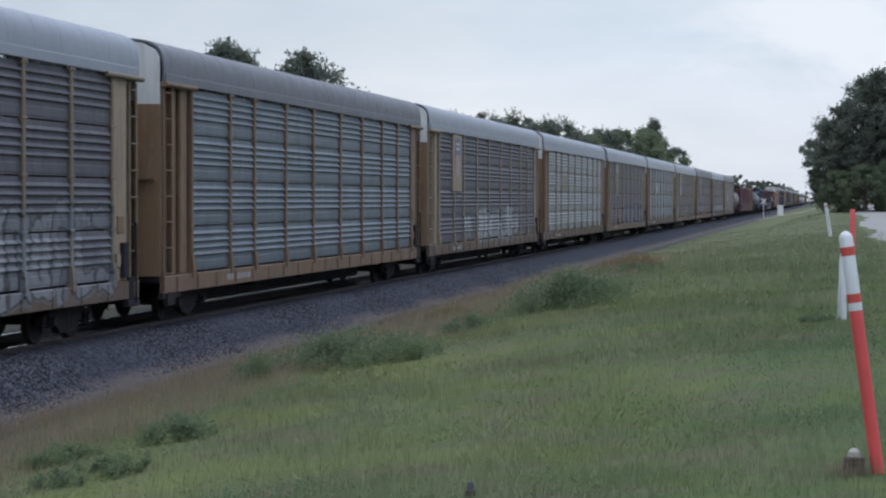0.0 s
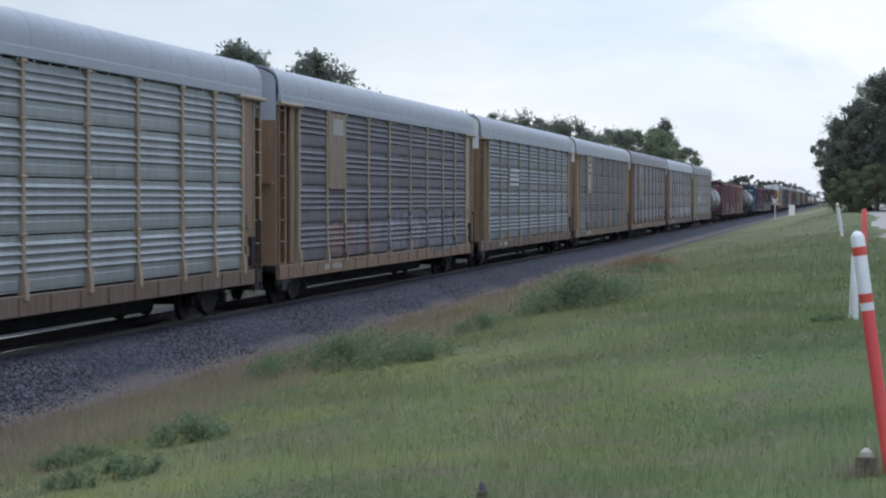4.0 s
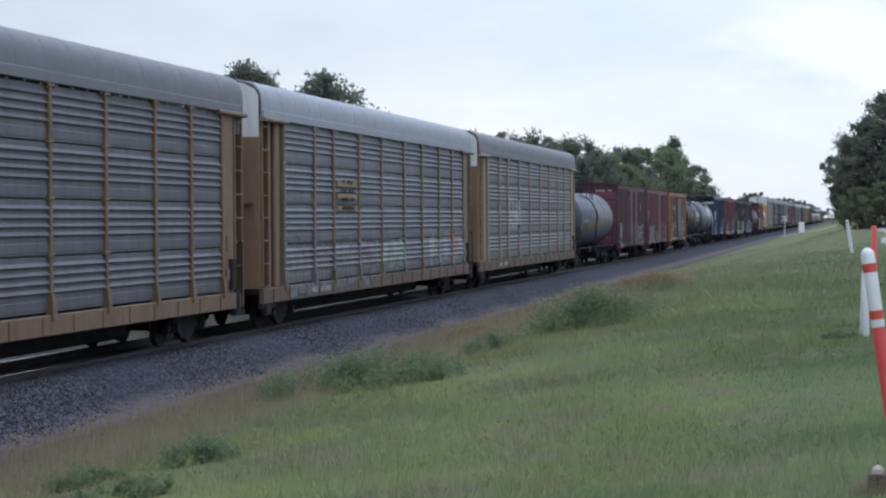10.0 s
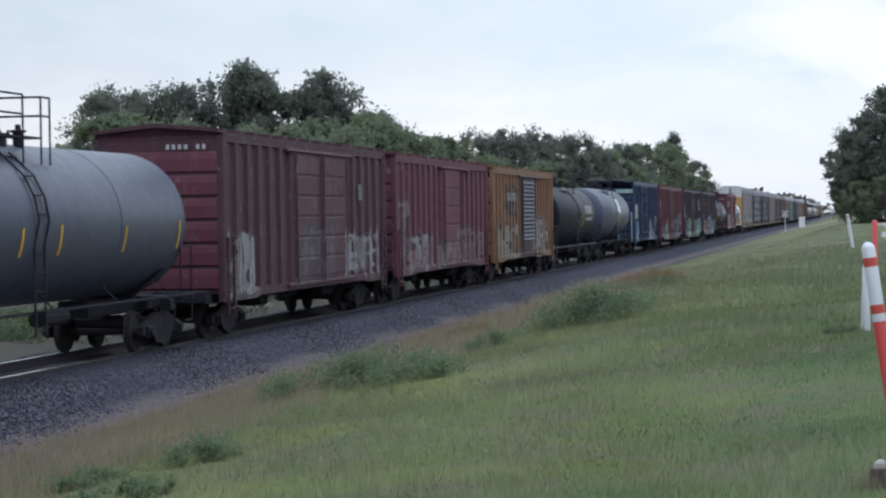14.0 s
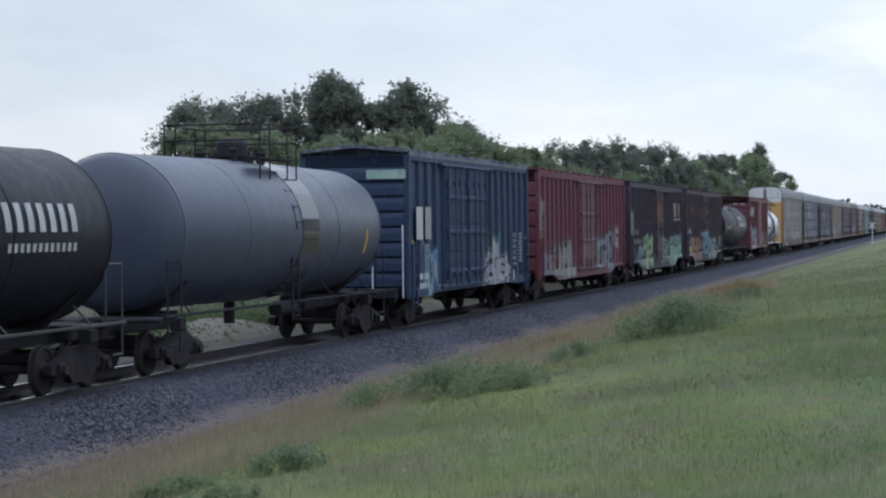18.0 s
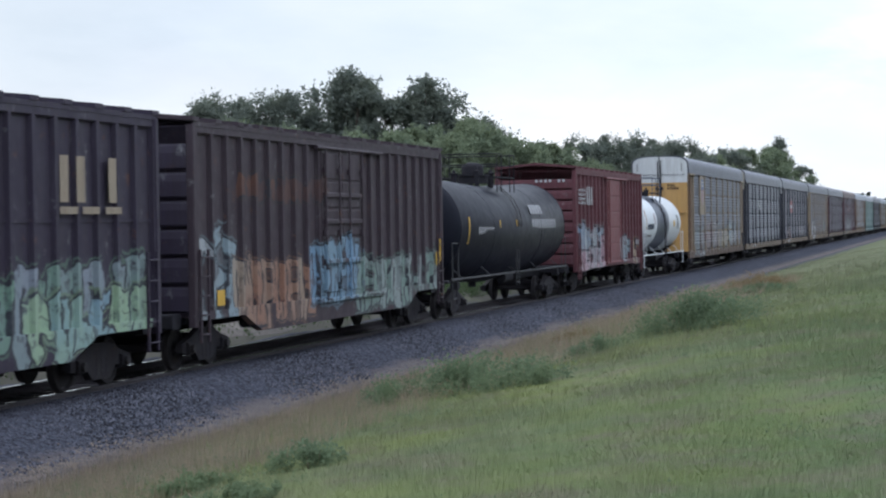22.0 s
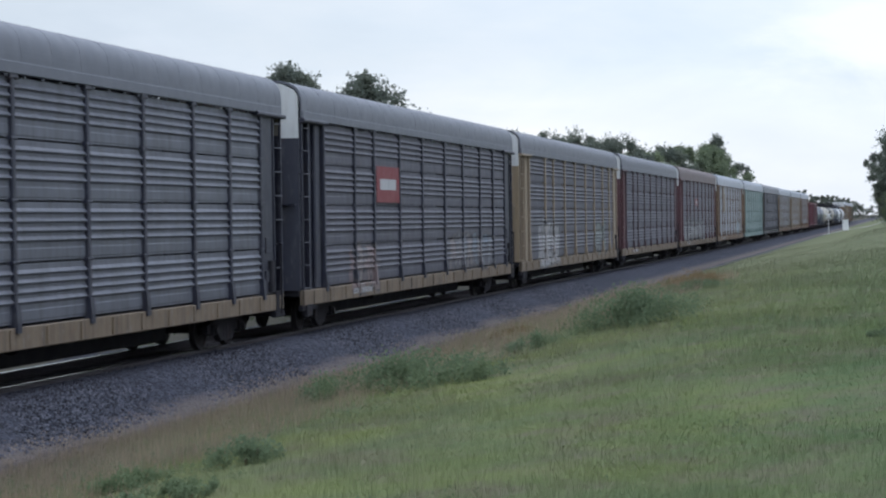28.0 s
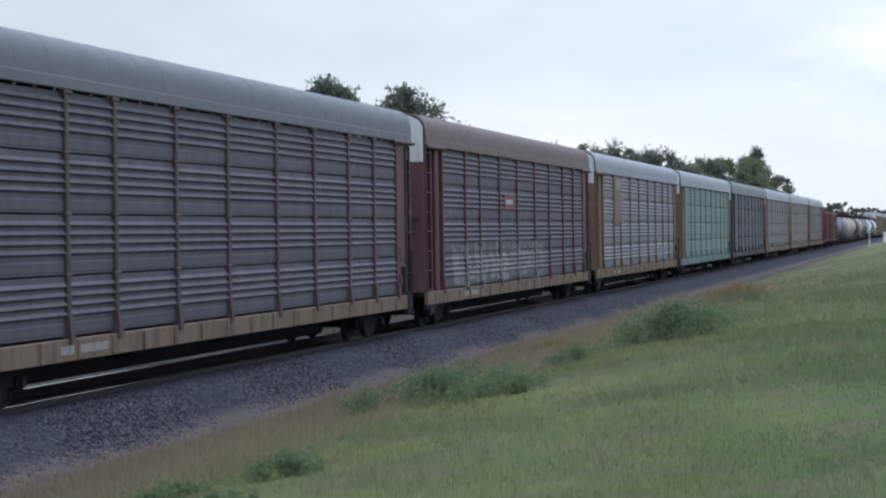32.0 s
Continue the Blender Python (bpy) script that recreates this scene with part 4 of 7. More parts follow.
    P = np.stack([B[..., 0] + x[:, None], B[..., 1] + y[:, None], B[..., 2] + z[:, None] + 0.006], -1)
    ob = new("fine_gravel", cloud_mesh("fine_gravel", P.reshape(-1, 3), (tri[None] + 6 * np.arange(n)[:, None, None]).reshape(-1, 3), "fine_gravel"))
    tagged(ob, "pale fine gravel along the foot of the ballast", "gravel", kind="stuff")


RAIL_TOP = -0.11


def build_track():
    ring = [(-0.07, -0.17), (0.07, -0.17), (0.07, -0.155), (0.012, -0.13), (0.012, -0.05), (0.036, -0.035), (0.036, -0.004), (0.030, 0.0), (-0.030, 0.0), (-0.036, -0.004), (-0.036, -0.035), (-0.012, -0.05), (-0.012, -0.13), (-0.07, -0.155)]
    s = Shape()
    s.prism(ring[::-1], 1, -900, 2600, "rail_side")
    s.box((-0.035, -900, -0.012), (0.035, 2600, 0.004), "rail_head", 0.004)
    me = s.mesh("rail")
    for x in (-0.753, 0.753):
        ob = new("rail", me)
        ob.location = (x, 0, RAIL_TOP - 0.004)
        tagged(ob, "long steel rail with rusty sides and a polished head", "rail", "rails of the track", "structure")
    s = Shape()
    s.box((-1.28, -0.11, -0.32), (1.28, 0.11, -0.172), "tie", 0.012)
    me = s.mesh("tie")
    bed = tagged(new("track_ties"), "dark weathered wooden ties set in the ballast", "railway ties", kind="structure")
    for k in range(150):
        part("tie", me, bed, (0, 14 + 0.52 * k, RAIL_TOP + 0.004))


build_ground()
build_ballast()
build_track()

# ---------------------------------------------------------------- rolling stock


def truck_mesh():
    """Side frame of a freight car truck, seen from the side: a cast beam with spring pocket."""
    s = Shape()
    ring = [(-1.22, 0.40), (-1.22, 0.56), (-0.80, 0.66), (-0.35, 0.82), (0.35, 0.82), (0.80, 0.66), (1.22, 0.56), (1.22, 0.40), (0.98, 0.36), (0.62, 0.42), (0.36, 0.20), (-0.36, 0.20), (-0.62, 0.42), (-0.98, 0.36)]
    s.prism(ring, 0, -0.07, 0.07, "truck")
    for k in (-0.2, 0.0, 0.2):
        s.rod((0.0, k, 0.26), (0.0, k, 0.56), 0.08, "truck", 8)
    for k in (-0.889, 0.889):
        s.box((-0.10, k - 0.13, 0.34), (0.13, k + 0.13, 0.58), "truck", 0.03)
        s.rod((0.10, k, 0.46), (0.20, k, 0.46), 0.085, "wheel", 10)
    return s.mesh("side_frame")


def wheel_mesh(r):
    s = Shape()
    s.turned([(-0.07, r * 0.55), (-0.07, r), (-0.045, r + 0.025), (-0.03, r), (0.065, r - 0.004), (0.07, r * 0.86), (0.035, r * 0.80), (0.03, r * 0.35), (0.09, r * 0.22), (0.09, 0.02)], 0, "wheel", 20)
    return s.mesh("wheel", True)


def add_truck(car, y, r=0.42):
    frame_mesh = kept("side_frame", truck_mesh)
    wheel = kept(("wheel", r), lambda: wheel_mesh(r))

    def bolster_shape():
        s = Shape()
        s.box((-1.0, -0.2, 0.45), (1.0, 0.2, 0.68), "truck", 0.05)
        for k in (-0.889, 0.889):
            s.rod((-1.0, k, r), (1.0, k, r), 0.075, "truck", 8)
        s.rod((-0.25, 0, 0.60), (0.25, 0, 0.60), 0.12, "truck", 8)
        return s.mesh("bolster")

    b = part("bolster", kept(("bolster", r), bolster_shape), car, (0, y, RAIL_TOP))
    for x in (1.02, -1.02):
        part("side_frame", frame_mesh, b, pose(x, 0, r - 0.46, 0, 0, 0 if x > 0 else 180))
    for x in (0.755, -0.755):
        for k in (-0.889, 0.889):
            part("wheel", wheel, b, pose(x, k, r, 0, 0, 0 if x > 0 else 180))


def coupler_mesh(reach):
    s = Shape()
    s.box((-0.10, 0, 0.74), (0.10, reach, 0.96), "under", 0.02)
    s.box((-0.17, reach - 0.30, 0.70), (0.17, reach + 0.02, 1.02), "truck", 0.05)
    s.rod((0.12, reach - 0.4, 0.78), (0.30, reach - 0.1, 0.45), 0.03, "under", 6)
    return s.mesh("coupler")


def ladder_mesh(w, z0, z1, mat, rungs, deep=0.10):
    """A ladder standing in the plane of the side; its foot is at z0."""
    s = Shape()
    for y in (-w / 2, w / 2):
        s.box((-0.02, y - 0.03, z0), (0.03, y + 0.03, z1), mat, 0.008)
    for k in range(rungs):
        z = z0 + 0.15 + (z1 - z0 - 0.3) * k / (rungs - 1)
        s.rod((0.04, -w / 2, z), (0.04, w / 2, z), 0.016, mat, 6)
        s.box((-deep, -w / 2 - 0.01, z - 0.015), (0.03, -w / 2 + 0.02, z + 0.015), mat)
    return s.mesh("ladder")


def bars_mesh(y0, y1, z, h, x, mat, words=2, seed=0, rows=1):
    """Lettering too small to read: plain bars of its size."""
    rng = random.Random(seed)
    s = Shape()
    for r in range(rows):
        y, zz = y0, z - r * h * 1.6
        n = max(3, int((y1 - y0) / (h * 0.75)))
        w = (y1 - y0) / n
        gap = rng.randrange(2, n - 1) if words > 1 and n > 3 else -1
        for k in range(n):
            if k != gap:
                s.box((x, y + k * w + 0.1 * w, zz), (x + 0.004, y + k * w + 0.60 * w, zz + h), mat)
    return s.mesh("marking")


RACK_POSTS = [2.70, 5.60, 7.60, 10.48, 13.30, 16.35, 19.05, 21.80, 24.05, 26.20]
RACK_L = 28.55
SILL0, SILL1, EAVE, PEAK = 0.58, 0.95, 5.10, 6.01


def rack_panel(w, h, mat, at=(0, 0, 0)):
    """A corrugated panel: four sloping ribs along its upper part, a flat lower part, thin edges."""
    s = Shape()
    line = [(0.0, h)]
    for k in range(4):
        z0 = h - 0.10 - k * 0.155
        line += [(0.0, z0), (0.050, z0 - 0.058), (0.050, z0 - 0.070), (0.0, z0 - 0.105)]
    line += [(0.0, h - 0.76), (0.008, h - 0.78), (0.008, 0.05), (0.0, 0.03), (0.0, 0.0), (-0.012, 0.0), (-0.012, h)]
    n = len(line)
    verts = [(p[0] + at[0], s0 * w / 2 + at[1], p[1] + at[2]) for s0 in (-1, 1) for p in line]
    s.add(verts, [(k, (k + 1) % n, n + (k + 1) % n, n + k)[::-1] for k in range(n)], mat)
    return s.mesh("panel")


def roof_ring(hw, eave, peak, n=28):
    pts = []
    for k in range(n + 1):
        a = math.pi * k / (2 * n)
        pts.append((hw * math.sin(a) ** 0.45 if k else 0.0, eave + (peak - eave) * math.cos(a) ** 0.45 if k < n else eave))
    return pts


def rack_roof(mat, end_mat):
    """Arched roof of corrugated sheets with cross seams; the end gables carry the end's paint."""
    s = Shape()
    half = roof_ring(1.53, EAVE, PEAK)
    outer = [(-x, z) for x, z in half[::-1]] + half[1:]
    inner = [(x * 0.975, z - 0.04) for x, z in outer]
    ring = outer + inner[::-1]
    s.prism(ring[::-1][::-1], 1, 0.75, RACK_L - 0.85, mat)
    return s.mesh("roof")


def roof_seam(mat):
    s = Shape()
    half = roof_ring(1.53, EAVE, PEAK)
    outer = [(-x, z) for x, z in half[::-1]] + half[1:]
    s.prism([(x * 1.0008, z + 0.003) for x, z in outer] + [(x, z - 0.01) for x, z in outer[::-1]], 1, -0.014, 0.014, mat)
    return s.mesh("roof_seam")


def rack_end(front, low, high):
    """Clam-shell end door: two curved leaves, white above, with the joint between them."""
    s = Shape()
    half = roof_ring(1.47, EAVE, PEAK - 0.06)
    for side in (-1, 1):
        y = 0.0
        zc = 4.60
        bulge = lambda x: 0.24 * (1 - (abs(x) / 1.5) ** 2)
        xs = [0.03, 0.35, 0.75, 1.1, 1.35, 1.44]
        top = [np.interp(x, [p[0] for p in half], [p[1] for p in half]) for x in xs]
        for lo, hi, m in (([0.95] * 6, [zc] * 6, low), ([zc] * 6, top, high)):
            verts = [(side * x, -bulge(x), z) for x, z in zip(xs, lo)] + [(side * x, -bulge(x), z) for x, z in zip(xs, hi)]
            verts += [(side * x, -bulge(x) + 0.05, z) for x, z in zip(xs, lo)] + [(side * x, -bulge(x) + 0.05, z) for x, z in zip(xs, hi)]
            n = 6
            f = []
            for k in range(n - 1):
                f += [(k, k + 1, n + k + 1, n + k), (2 * n + k, 3 * n + k, 3 * n + k + 1, 2 * n + k + 1)]
            f += [(0, n, 3 * n, 2 * n), (n - 1, 3 * n - 1, 4 * n - 1, 2 * n - 1)]
            s.add(verts, f, m)
        s.box((side * 0.06, -0.30, 1.2), (side * 0.11, -0.25, PEAK - 0.25), "under", 0.01)
        for z in (1.6, 2.9, 4.2):
            s.box((side * 0.04, -0.32, z), (side * 0.20, -0.27, z + 0.16), "under")
        s.box((side * 0.5, -0.235, 3.0), (side * 1.40, -0.10, 3.03), low)
    s.box((-1.4, 0.0, 0.80), (1.4, 0.5, 1.0), "under", 0.03)
    return s.mesh("end_door")


def rack_side(frame_mat):
    """The far side as one wall, with its posts."""
    s = Shape()
    s.box((-1.44, 0.8, SILL1), (-1.40, RACK_L - 0.9, EAVE), "galv", 0)
    for y in RACK_POSTS:
        s.box((-1.50, y - 0.1, SILL1), (-1.44, y + 0.1, EAVE), frame_mat, 0.01)
    return s.mesh("far_side")


def rack_bay(w, mat, dark):
    """The end bay: a recessed sheet between corner post and the first panel."""
    s = Shape()
    s.box((1.30, 0.0, SILL1), (1.33, w, EAVE - 0.02), mat)
    s.box((1.30, w * 0.40, SILL1), (1.46, w * 0.40 + 0.10, EAVE - 0.05), dark, 0.02)
    s.box((1.33, w * 0.72, SILL1 + 0.02), (1.44, w - 0.10, EAVE - 0.05), mat, 0.03)
    return s.mesh("end_bay")


def build_autorack(u, panel="galv", frame_mat="orange", roof="roof", high="white", low="brown_end", sill="orange", plate="beige", bay="orange", extras=(), tags=(), bold=False, shift=0.0):
    car = new("autorack_car")
    if tags:
        panel, frame_mat, sill = [tagged_paint(m, m + str(round(u)), tags) for m in (panel, frame_mat, sill)]
    L = RACK_L
    posts = [RACK_POSTS[0]] + [y + shift for y in RACK_POSTS[1:-1]] + [RACK_POSTS[-1]]
    broad = 1.5 if bold else 1.0

    def sill_shape():
        s = Shape()
        s.box((1.42, 0.75, SILL0), (1.53, L - 0.9, SILL1), sill, 0.015)
        s.box((-1.53, 0.75, SILL0), (-1.42, L - 0.9, SILL1), sill, 0.015)
        for y in np.arange(1.6, L - 1.2, 1.43):
            s.box((1.525, y - 0.05, SILL0 + 0.04), (1.555, y + 0.05, SILL1 - 0.03), sill, 0.01)
        s.box((1.40, 0.70, SILL0 - 0.12), (1.50, 1.9, SILL0 + 0.02), "under", 0.02)
        return s.mesh("side_sill")

    def under_shape():
        s = Shape()
        s.box((-1.41, 0.8, 0.78), (1.41, L - 0.95, 0.96), "under")
        s.box((-0.35, 1.2, 0.52), (0.35, L - 1.2, 0.80), "under", 0.03)
        s.box((-0.55, 5.6, 0.14), (0.45, L - 5.7, 0.62), "under", 0.06)
        for y in np.arange(6.5, L - 6, 2.6):
            s.box((-1.3, y - 0.09, 0.62), (1.3, y + 0.09, 0.80), "under")
        s.box((0.3, 9.6, 0.40), (0.9, 10.5, 0.74), "under", 0.05)
        s.rod((0.6, 15.0, 0.58), (0.6, 16.3, 0.58), 0.2, "under", 10)
        return s.mesh("underframe")

    part("side_sill", kept(("sill", sill), sill_shape), car)
    part("underframe", kept("rack_under", under_shape), car)
    part("far_side", kept(("far", frame_mat), lambda: rack_side(frame_mat)), car)
    cover = part("roof", kept(("roof", roof), lambda: rack_roof(roof, high)), car)
    for k in range(22):
        part("roof_seam", kept(("roof_seam", roof), lambda: roof_seam(roof)), cover, (0, 1.2 + k * (RACK_L - 2.5) / 21, 0))
    part("end_door", kept(("end", low, high), lambda: rack_end(True, low, high)), car, (0, 0.72, 0))
    part("end_door", kept(("end", low, high), lambda: rack_end(True, low, high)), car, pose(0, L - 0.82, 0, 0, 0, 180))
    for y, turn in ((3.6, 0), (L - 3.7, 180)):
        add_truck(car, y, 0.42)
    for turn in (0, 180):
        part("coupler", kept(("coupler", 1.2), lambda: coupler_mesh(1.0)), car, pose(0, 1.0 if turn else L - 1.0, 0, 0, 0, turn))

    def post_shape():
        s = Shape()
        s.box((1.40, -0.064 * broad, SILL1 - 0.02), (1.525, 0.064 * broad, EAVE - 0.03), frame_mat, 0.02)
        s.box((1.40, -0.15 * broad, EAVE - 0.14), (1.54, 0.15 * broad, EAVE - 0.02), frame_mat, 0.03)
        # brackets where the panels meet
        for k in (1, 2, 3):
            z = SILL1 + 0.035 + k * (EAVE - 0.05 - SILL1 - 0.06) / 4
            s.box((1.44, -0.115, z - 0.035), (1.532, 0.115, z + 0.035), frame_mat, 0.02)
        if bold:
            # flared foot
            s.prism([(-0.08, 2.0), (-0.17, 1.25), (-0.17, 0.97), (0.17, 0.97), (0.17, 1.25), (0.08, 2.0)], 0, 1.42, 1.532, frame_mat)
        s.prism([(1.40, 0.86), (1.57, 0.86), (1.57, 1.05), (1.545, 1.32), (1.40, 1.32)], 1, -0.085, 0.085, frame_mat)
        return s.mesh("post")

    for y in posts:
        if tags:
            me = post_shape()
            me.transform(Matrix.Translation((0, y, 0)))
            part("post", me, car)
        else:
            part("post", kept(("post", frame_mat, bold), post_shape), car, (0, y, 0))

    def rail_shape():
        s = Shape()
        s.box((1.46, 0.8, EAVE - 0.05), (1.555, L - 0.95, EAVE + 0.15), roof, 0.012)
        for k in range(36):
            s.box((1.50, 1.5 + k * 0.72, EAVE - 0.10), (1.52, 1.56 + k * 0.72, EAVE - 0.03), roof)
        return s.mesh("gutter")

    part("gutter", kept(("gutter", roof), rail_shape), car)
    rows = 4
    h = (EAVE - 0.05 - SILL1 - 0.06) / rows
    rng = random.Random(round(u * 10))
    for a, b in zip(posts[:-1], posts[1:]):
        w = round(b - a - 0.12, 2)
        for r in range(rows):
            at = (1.455 + rng.uniform(-0.006, 0.006), (a + b) / 2, SILL1 + 0.05 + r * h)
            if tags:
                part("panel", rack_panel(w, h - 0.032, panel, at), car)
            else:
                part("panel", kept(("panel", panel, w), lambda: rack_panel(w, h - 0.032, panel)), car, at)
    part("end_bay", kept(("bay", 1.95, bay), lambda: rack_bay(1.90, bay, bay)), car, (0, 0.74, 0))
    
    def plate_shape():
        s = Shape()
        s.box((1.30, 26.24, SILL1), (1.33, 27.66, EAVE - 0.02), bay)
        s.box((1.33, 26.30, SILL1 + 0.02), (1.475, 27.08, EAVE - 0.06), plate, 0.02)
        s.box((1.475, 26.50, 1.9), (1.50, 26.85, 2.25), bay, 0.01)
        s.box((1.475, 26.40, 1.25), (1.53, 26.62, 1.5), plate, 0.02)
        s.box((1.33, 27.10, SILL1), (1.45, 27.16, EAVE - 0.1), "under")
        return s.mesh("end_plate")

    part("end_plate", kept(("plate", plate, bay), plate_shape), car, None, "sheet plate bay beside the end doors")
    lad = kept(("ladder", bay), lambda: ladder_mesh(0.55, SILL1 - 0.1, EAVE - 0.1, bay, 8))
    part("ladder", lad, car, (1.47, 1.10, 0))
    lad2 = kept(("ladder", frame_mat), lambda: ladder_mesh(0.40, SILL1 - 0.1, EAVE - 0.15, frame_mat, 8))
    part("ladder", lad2, car, (1.47, L - 1.12, 0))

    def cap_shape():
        s = Shape()
        s.box((1.30, 0.74, EAVE - 0.12), (1.60, 2.85, EAVE - 0.02), frame_mat, 0.03)
        return s.mesh("corner_cap")

    for name, lo, hi in (("brake_box", (1.44, 26.70, 1.02), (1.57, 26.98, 1.72)), ("end_step", (1.42, 26.98, 0.42), (1.56, 27.62, 0.56)), ("bracket", (1.44, 27.05, 0.56), (1.55, 27.50, 1.02)), ("bracket", (1.44, 0.95, 0.30), (1.54, 1.40, 0.62))):
        def gear_shape():
            s = Shape()
            s.box(lo, hi, "under", 0.03)
            return s.mesh(name)
        part(name, kept((name, lo), gear_shape), car)

    def pipe_shape():
        s = Shape()
        s.rod((1.60, 27.30, 0.5), (1.60, 27.30, 2.1), 0.025, "under", 6)
        s.rod((1.60, 27.30, 2.1), (1.46, 27.30, 2.1), 0.025, "under", 6)
        return s.mesh("brake_rod")

    part("brake_rod", kept("brake_rod", pipe_shape), car)
    part("corner_cap", kept(("cap", frame_mat), cap_shape), car)
    part("corner_cap", kept(("cap", frame_mat), cap_shape), car, (0, 25.0, 0))
    tagged(part("marking", kept("sill_mark", lambda: bars_mesh(5.2, 7.1, SILL0 + 0.12, 0.14, 1.534, "mark_mid", 2, 4)), car), kind="stuff")
    for e in extras:
        if e[0] in ("faded", "rows"):
            fade_mark(car, e)
        elif e[0] == "worn":
            worn_shield(car, e)
        else:
            add_extra(car, e)
    return car, u


def add_extra(car, e):
    kind = e[0]
    if kind == "shield":
        y, w = e[1], e[2]
        s = Shape()
        s.box((1.45, y, 2.9), (1.546, y + w, EAVE - 0.10), e[3] if len(e) > 3 else "tan", 0.01)
        plate = part("emblem_plate", s.mesh("emblem_plate"), car, None, "tan plate with a faded blue and red shield")
        s = Shape()
        s.box((1.547, y + 0.22 * w, 4.25), (1.552, y + 0.82 * w, 4.86), "logo_blue")
        crest = part("crest", s.mesh("crest"), plate)
        for z in (4.62, 4.44):
            s = Shape()
            s.box((1.553, y + 0.30 * w, z), (1.556, y + 0.74 * w, z + 0.10), "mark_mid")
            part("bar", s.mesh("bar"), crest)
        for k in range(9):
            lo = 3.42 + abs(k - 4) ** 1.6 * 0.03
            s = Shape()
            s.box((1.547, y + w * (0.22 + k * 0.0667), lo), (1.552, y + w * (0.22 + (k + 1) * 0.0667) - 0.002, 4.245), "mark_mid" if k % 2 else "logo_red")
            part("stripe", s.mesh("stripe"), plate)
    elif kind == "plate":
        y, w, low = e[1], e[2], e[3]
        s = Shape()
        s.box((1.45, y, low), (1.546, y + w, EAVE - 0.10), "tan", 0.01)
        plate = part("emblem_plate", s.mesh("emblem_plate"), car, None, "tan sheet plate with a worn emblem")
        s = Shape()
        s.box((1.547, y + 0.25 * w, 4.4), (1.552, y + 0.8 * w, 4.85), "mark_dim")
        part("crest", s.mesh("crest"), plate)
    elif kind == "logo":
        _, y0, y1, z0, z1, mat = e
        if mat == "mark":
            sign = None
            for k in range(4):
                s = Shape()
                a = z0 + (z1 - z0) * k / 4
                s.box((1.522, y0 + 0.08 * k, a), (1.526, y1 - 0.08 * (3 - k), a + (z1 - z0) * 0.15), "mark_mid")
                bar = part("emblem" if sign is None else "bar", s.mesh("bar"), sign or car)
                sign = sign or bar
            return
        s = Shape()
        s.box((1.49, y0, z0), (1.500, y1, z1), mat)
        s.box((1.5005, y0 + 0.15 * (y1 - y0), z0 + 0.35 * (z1 - z0)), (1.504, y0 + 0.85 * (y1 - y0), z0 + 0.65 * (z1 - z0)), "mark_mid" if mat == "logo_red" else "mark_dim")
        part("emblem", s.mesh("emblem"), car)


def fade_mark(car, e):
    """Worn rows of yellow paint where an emblem was."""
    _, y0, y1, z0, z1 = e
    sign = None
    for k in range(3):
        s = Shape()
        z = z0 + (z1 - z0) * k / 3
        s.box((1.515, y0, z), (1.519, y1 - 0.15, z + (z1 - z0) * 0.14), "mark_worn")
        bar = part("emblem" if sign is None else "bar", s.mesh("bar"), sign or car)
        sign = sign or bar
    if e[0] == "rows":
        # rows of dark lettering that cannot be read
        for k in range(4):
            s = Shape()
            z = z0 + (z1 - z0) * (0.02 + 0.24 * k)
            if k == 0:
                s.box((1.520, y0 + 0.45, z), (1.523, y1 - 0.5, z + 0.10), "under")
            else:
                for j in range(8):
                    if (j + k) % 5:
                        s.box((1.520, y0 + 0.5 + j * 0.18, z), (1.523, y0 + 0.62 + j * 0.18, z + 0.11), "under")
            tagged(part("marking", s.mesh("marking"), sign), kind="stuff")


def worn_shield(car, e):
    """A sheet plate whose shield has lost most of its paint: a dark crest with two pale rows, below it bare primer with dark runs."""
    _, y, w, mat = e
    s = Shape()
    s.box((1.45, y, 2.95), (1.546, y + w, EAVE - 0.10), mat, 0.01)
    plate = part("emblem_plate", s.mesh("emblem_plate"), car, None, "yellow plate with a worn dark and white shield")
    s = Shape()
    s.prism([(y + 0.26 * w, 4.00), (y + 0.26 * w, 4.74), (y + 0.31 * w, 4.82), (y + 0.36 * w, 4.76), (y + 0.5 * w, 4.80), (y + 0.64 * w, 4.76), (y + 0.70 * w, 4.82), (y + 0.74 * w, 4.74), (y + 0.74 * w, 4.00)], 0, 1.547, 1.552, "logo_worn")
    crest = part("crest", s.mesh("crest"), plate)
    for z in (4.45, 4.17):
        s = Shape()
        s.box((1.553, y + 0.31 * w, z), (1.556, y + 0.69 * w, z + 0.15), "mark_mid")
        part("bar", s.mesh("bar"), crest)
    s = Shape()
    s.prism([(y + 0.22 * w, 3.55), (y + 0.24 * w, 3.96), (y + 0.76 * w, 3.96), (y + 0.78 * w, 3.55), (y + 0.70 * w, 3.26), (y + 0.5 * w, 3.14), (y + 0.30 * w, 3.26)], 0, 1.547, 1.551, "mark_mid")
    field = part("shield_field", s.mesh("shield_field"), plate)
    for a, b, z0, z1 in ((0.56, 0.68, 3.2, 3.95), (0.30, 0.36, 3.6, 3.95), (0.70, 0.76, 3.4, 3.7)):
        s = Shape()
        s.box((1.552, y + a * w, z0), (1.555, y + b * w, z1), "logo_worn")
        part("stripe", s.mesh("stripe"), field)


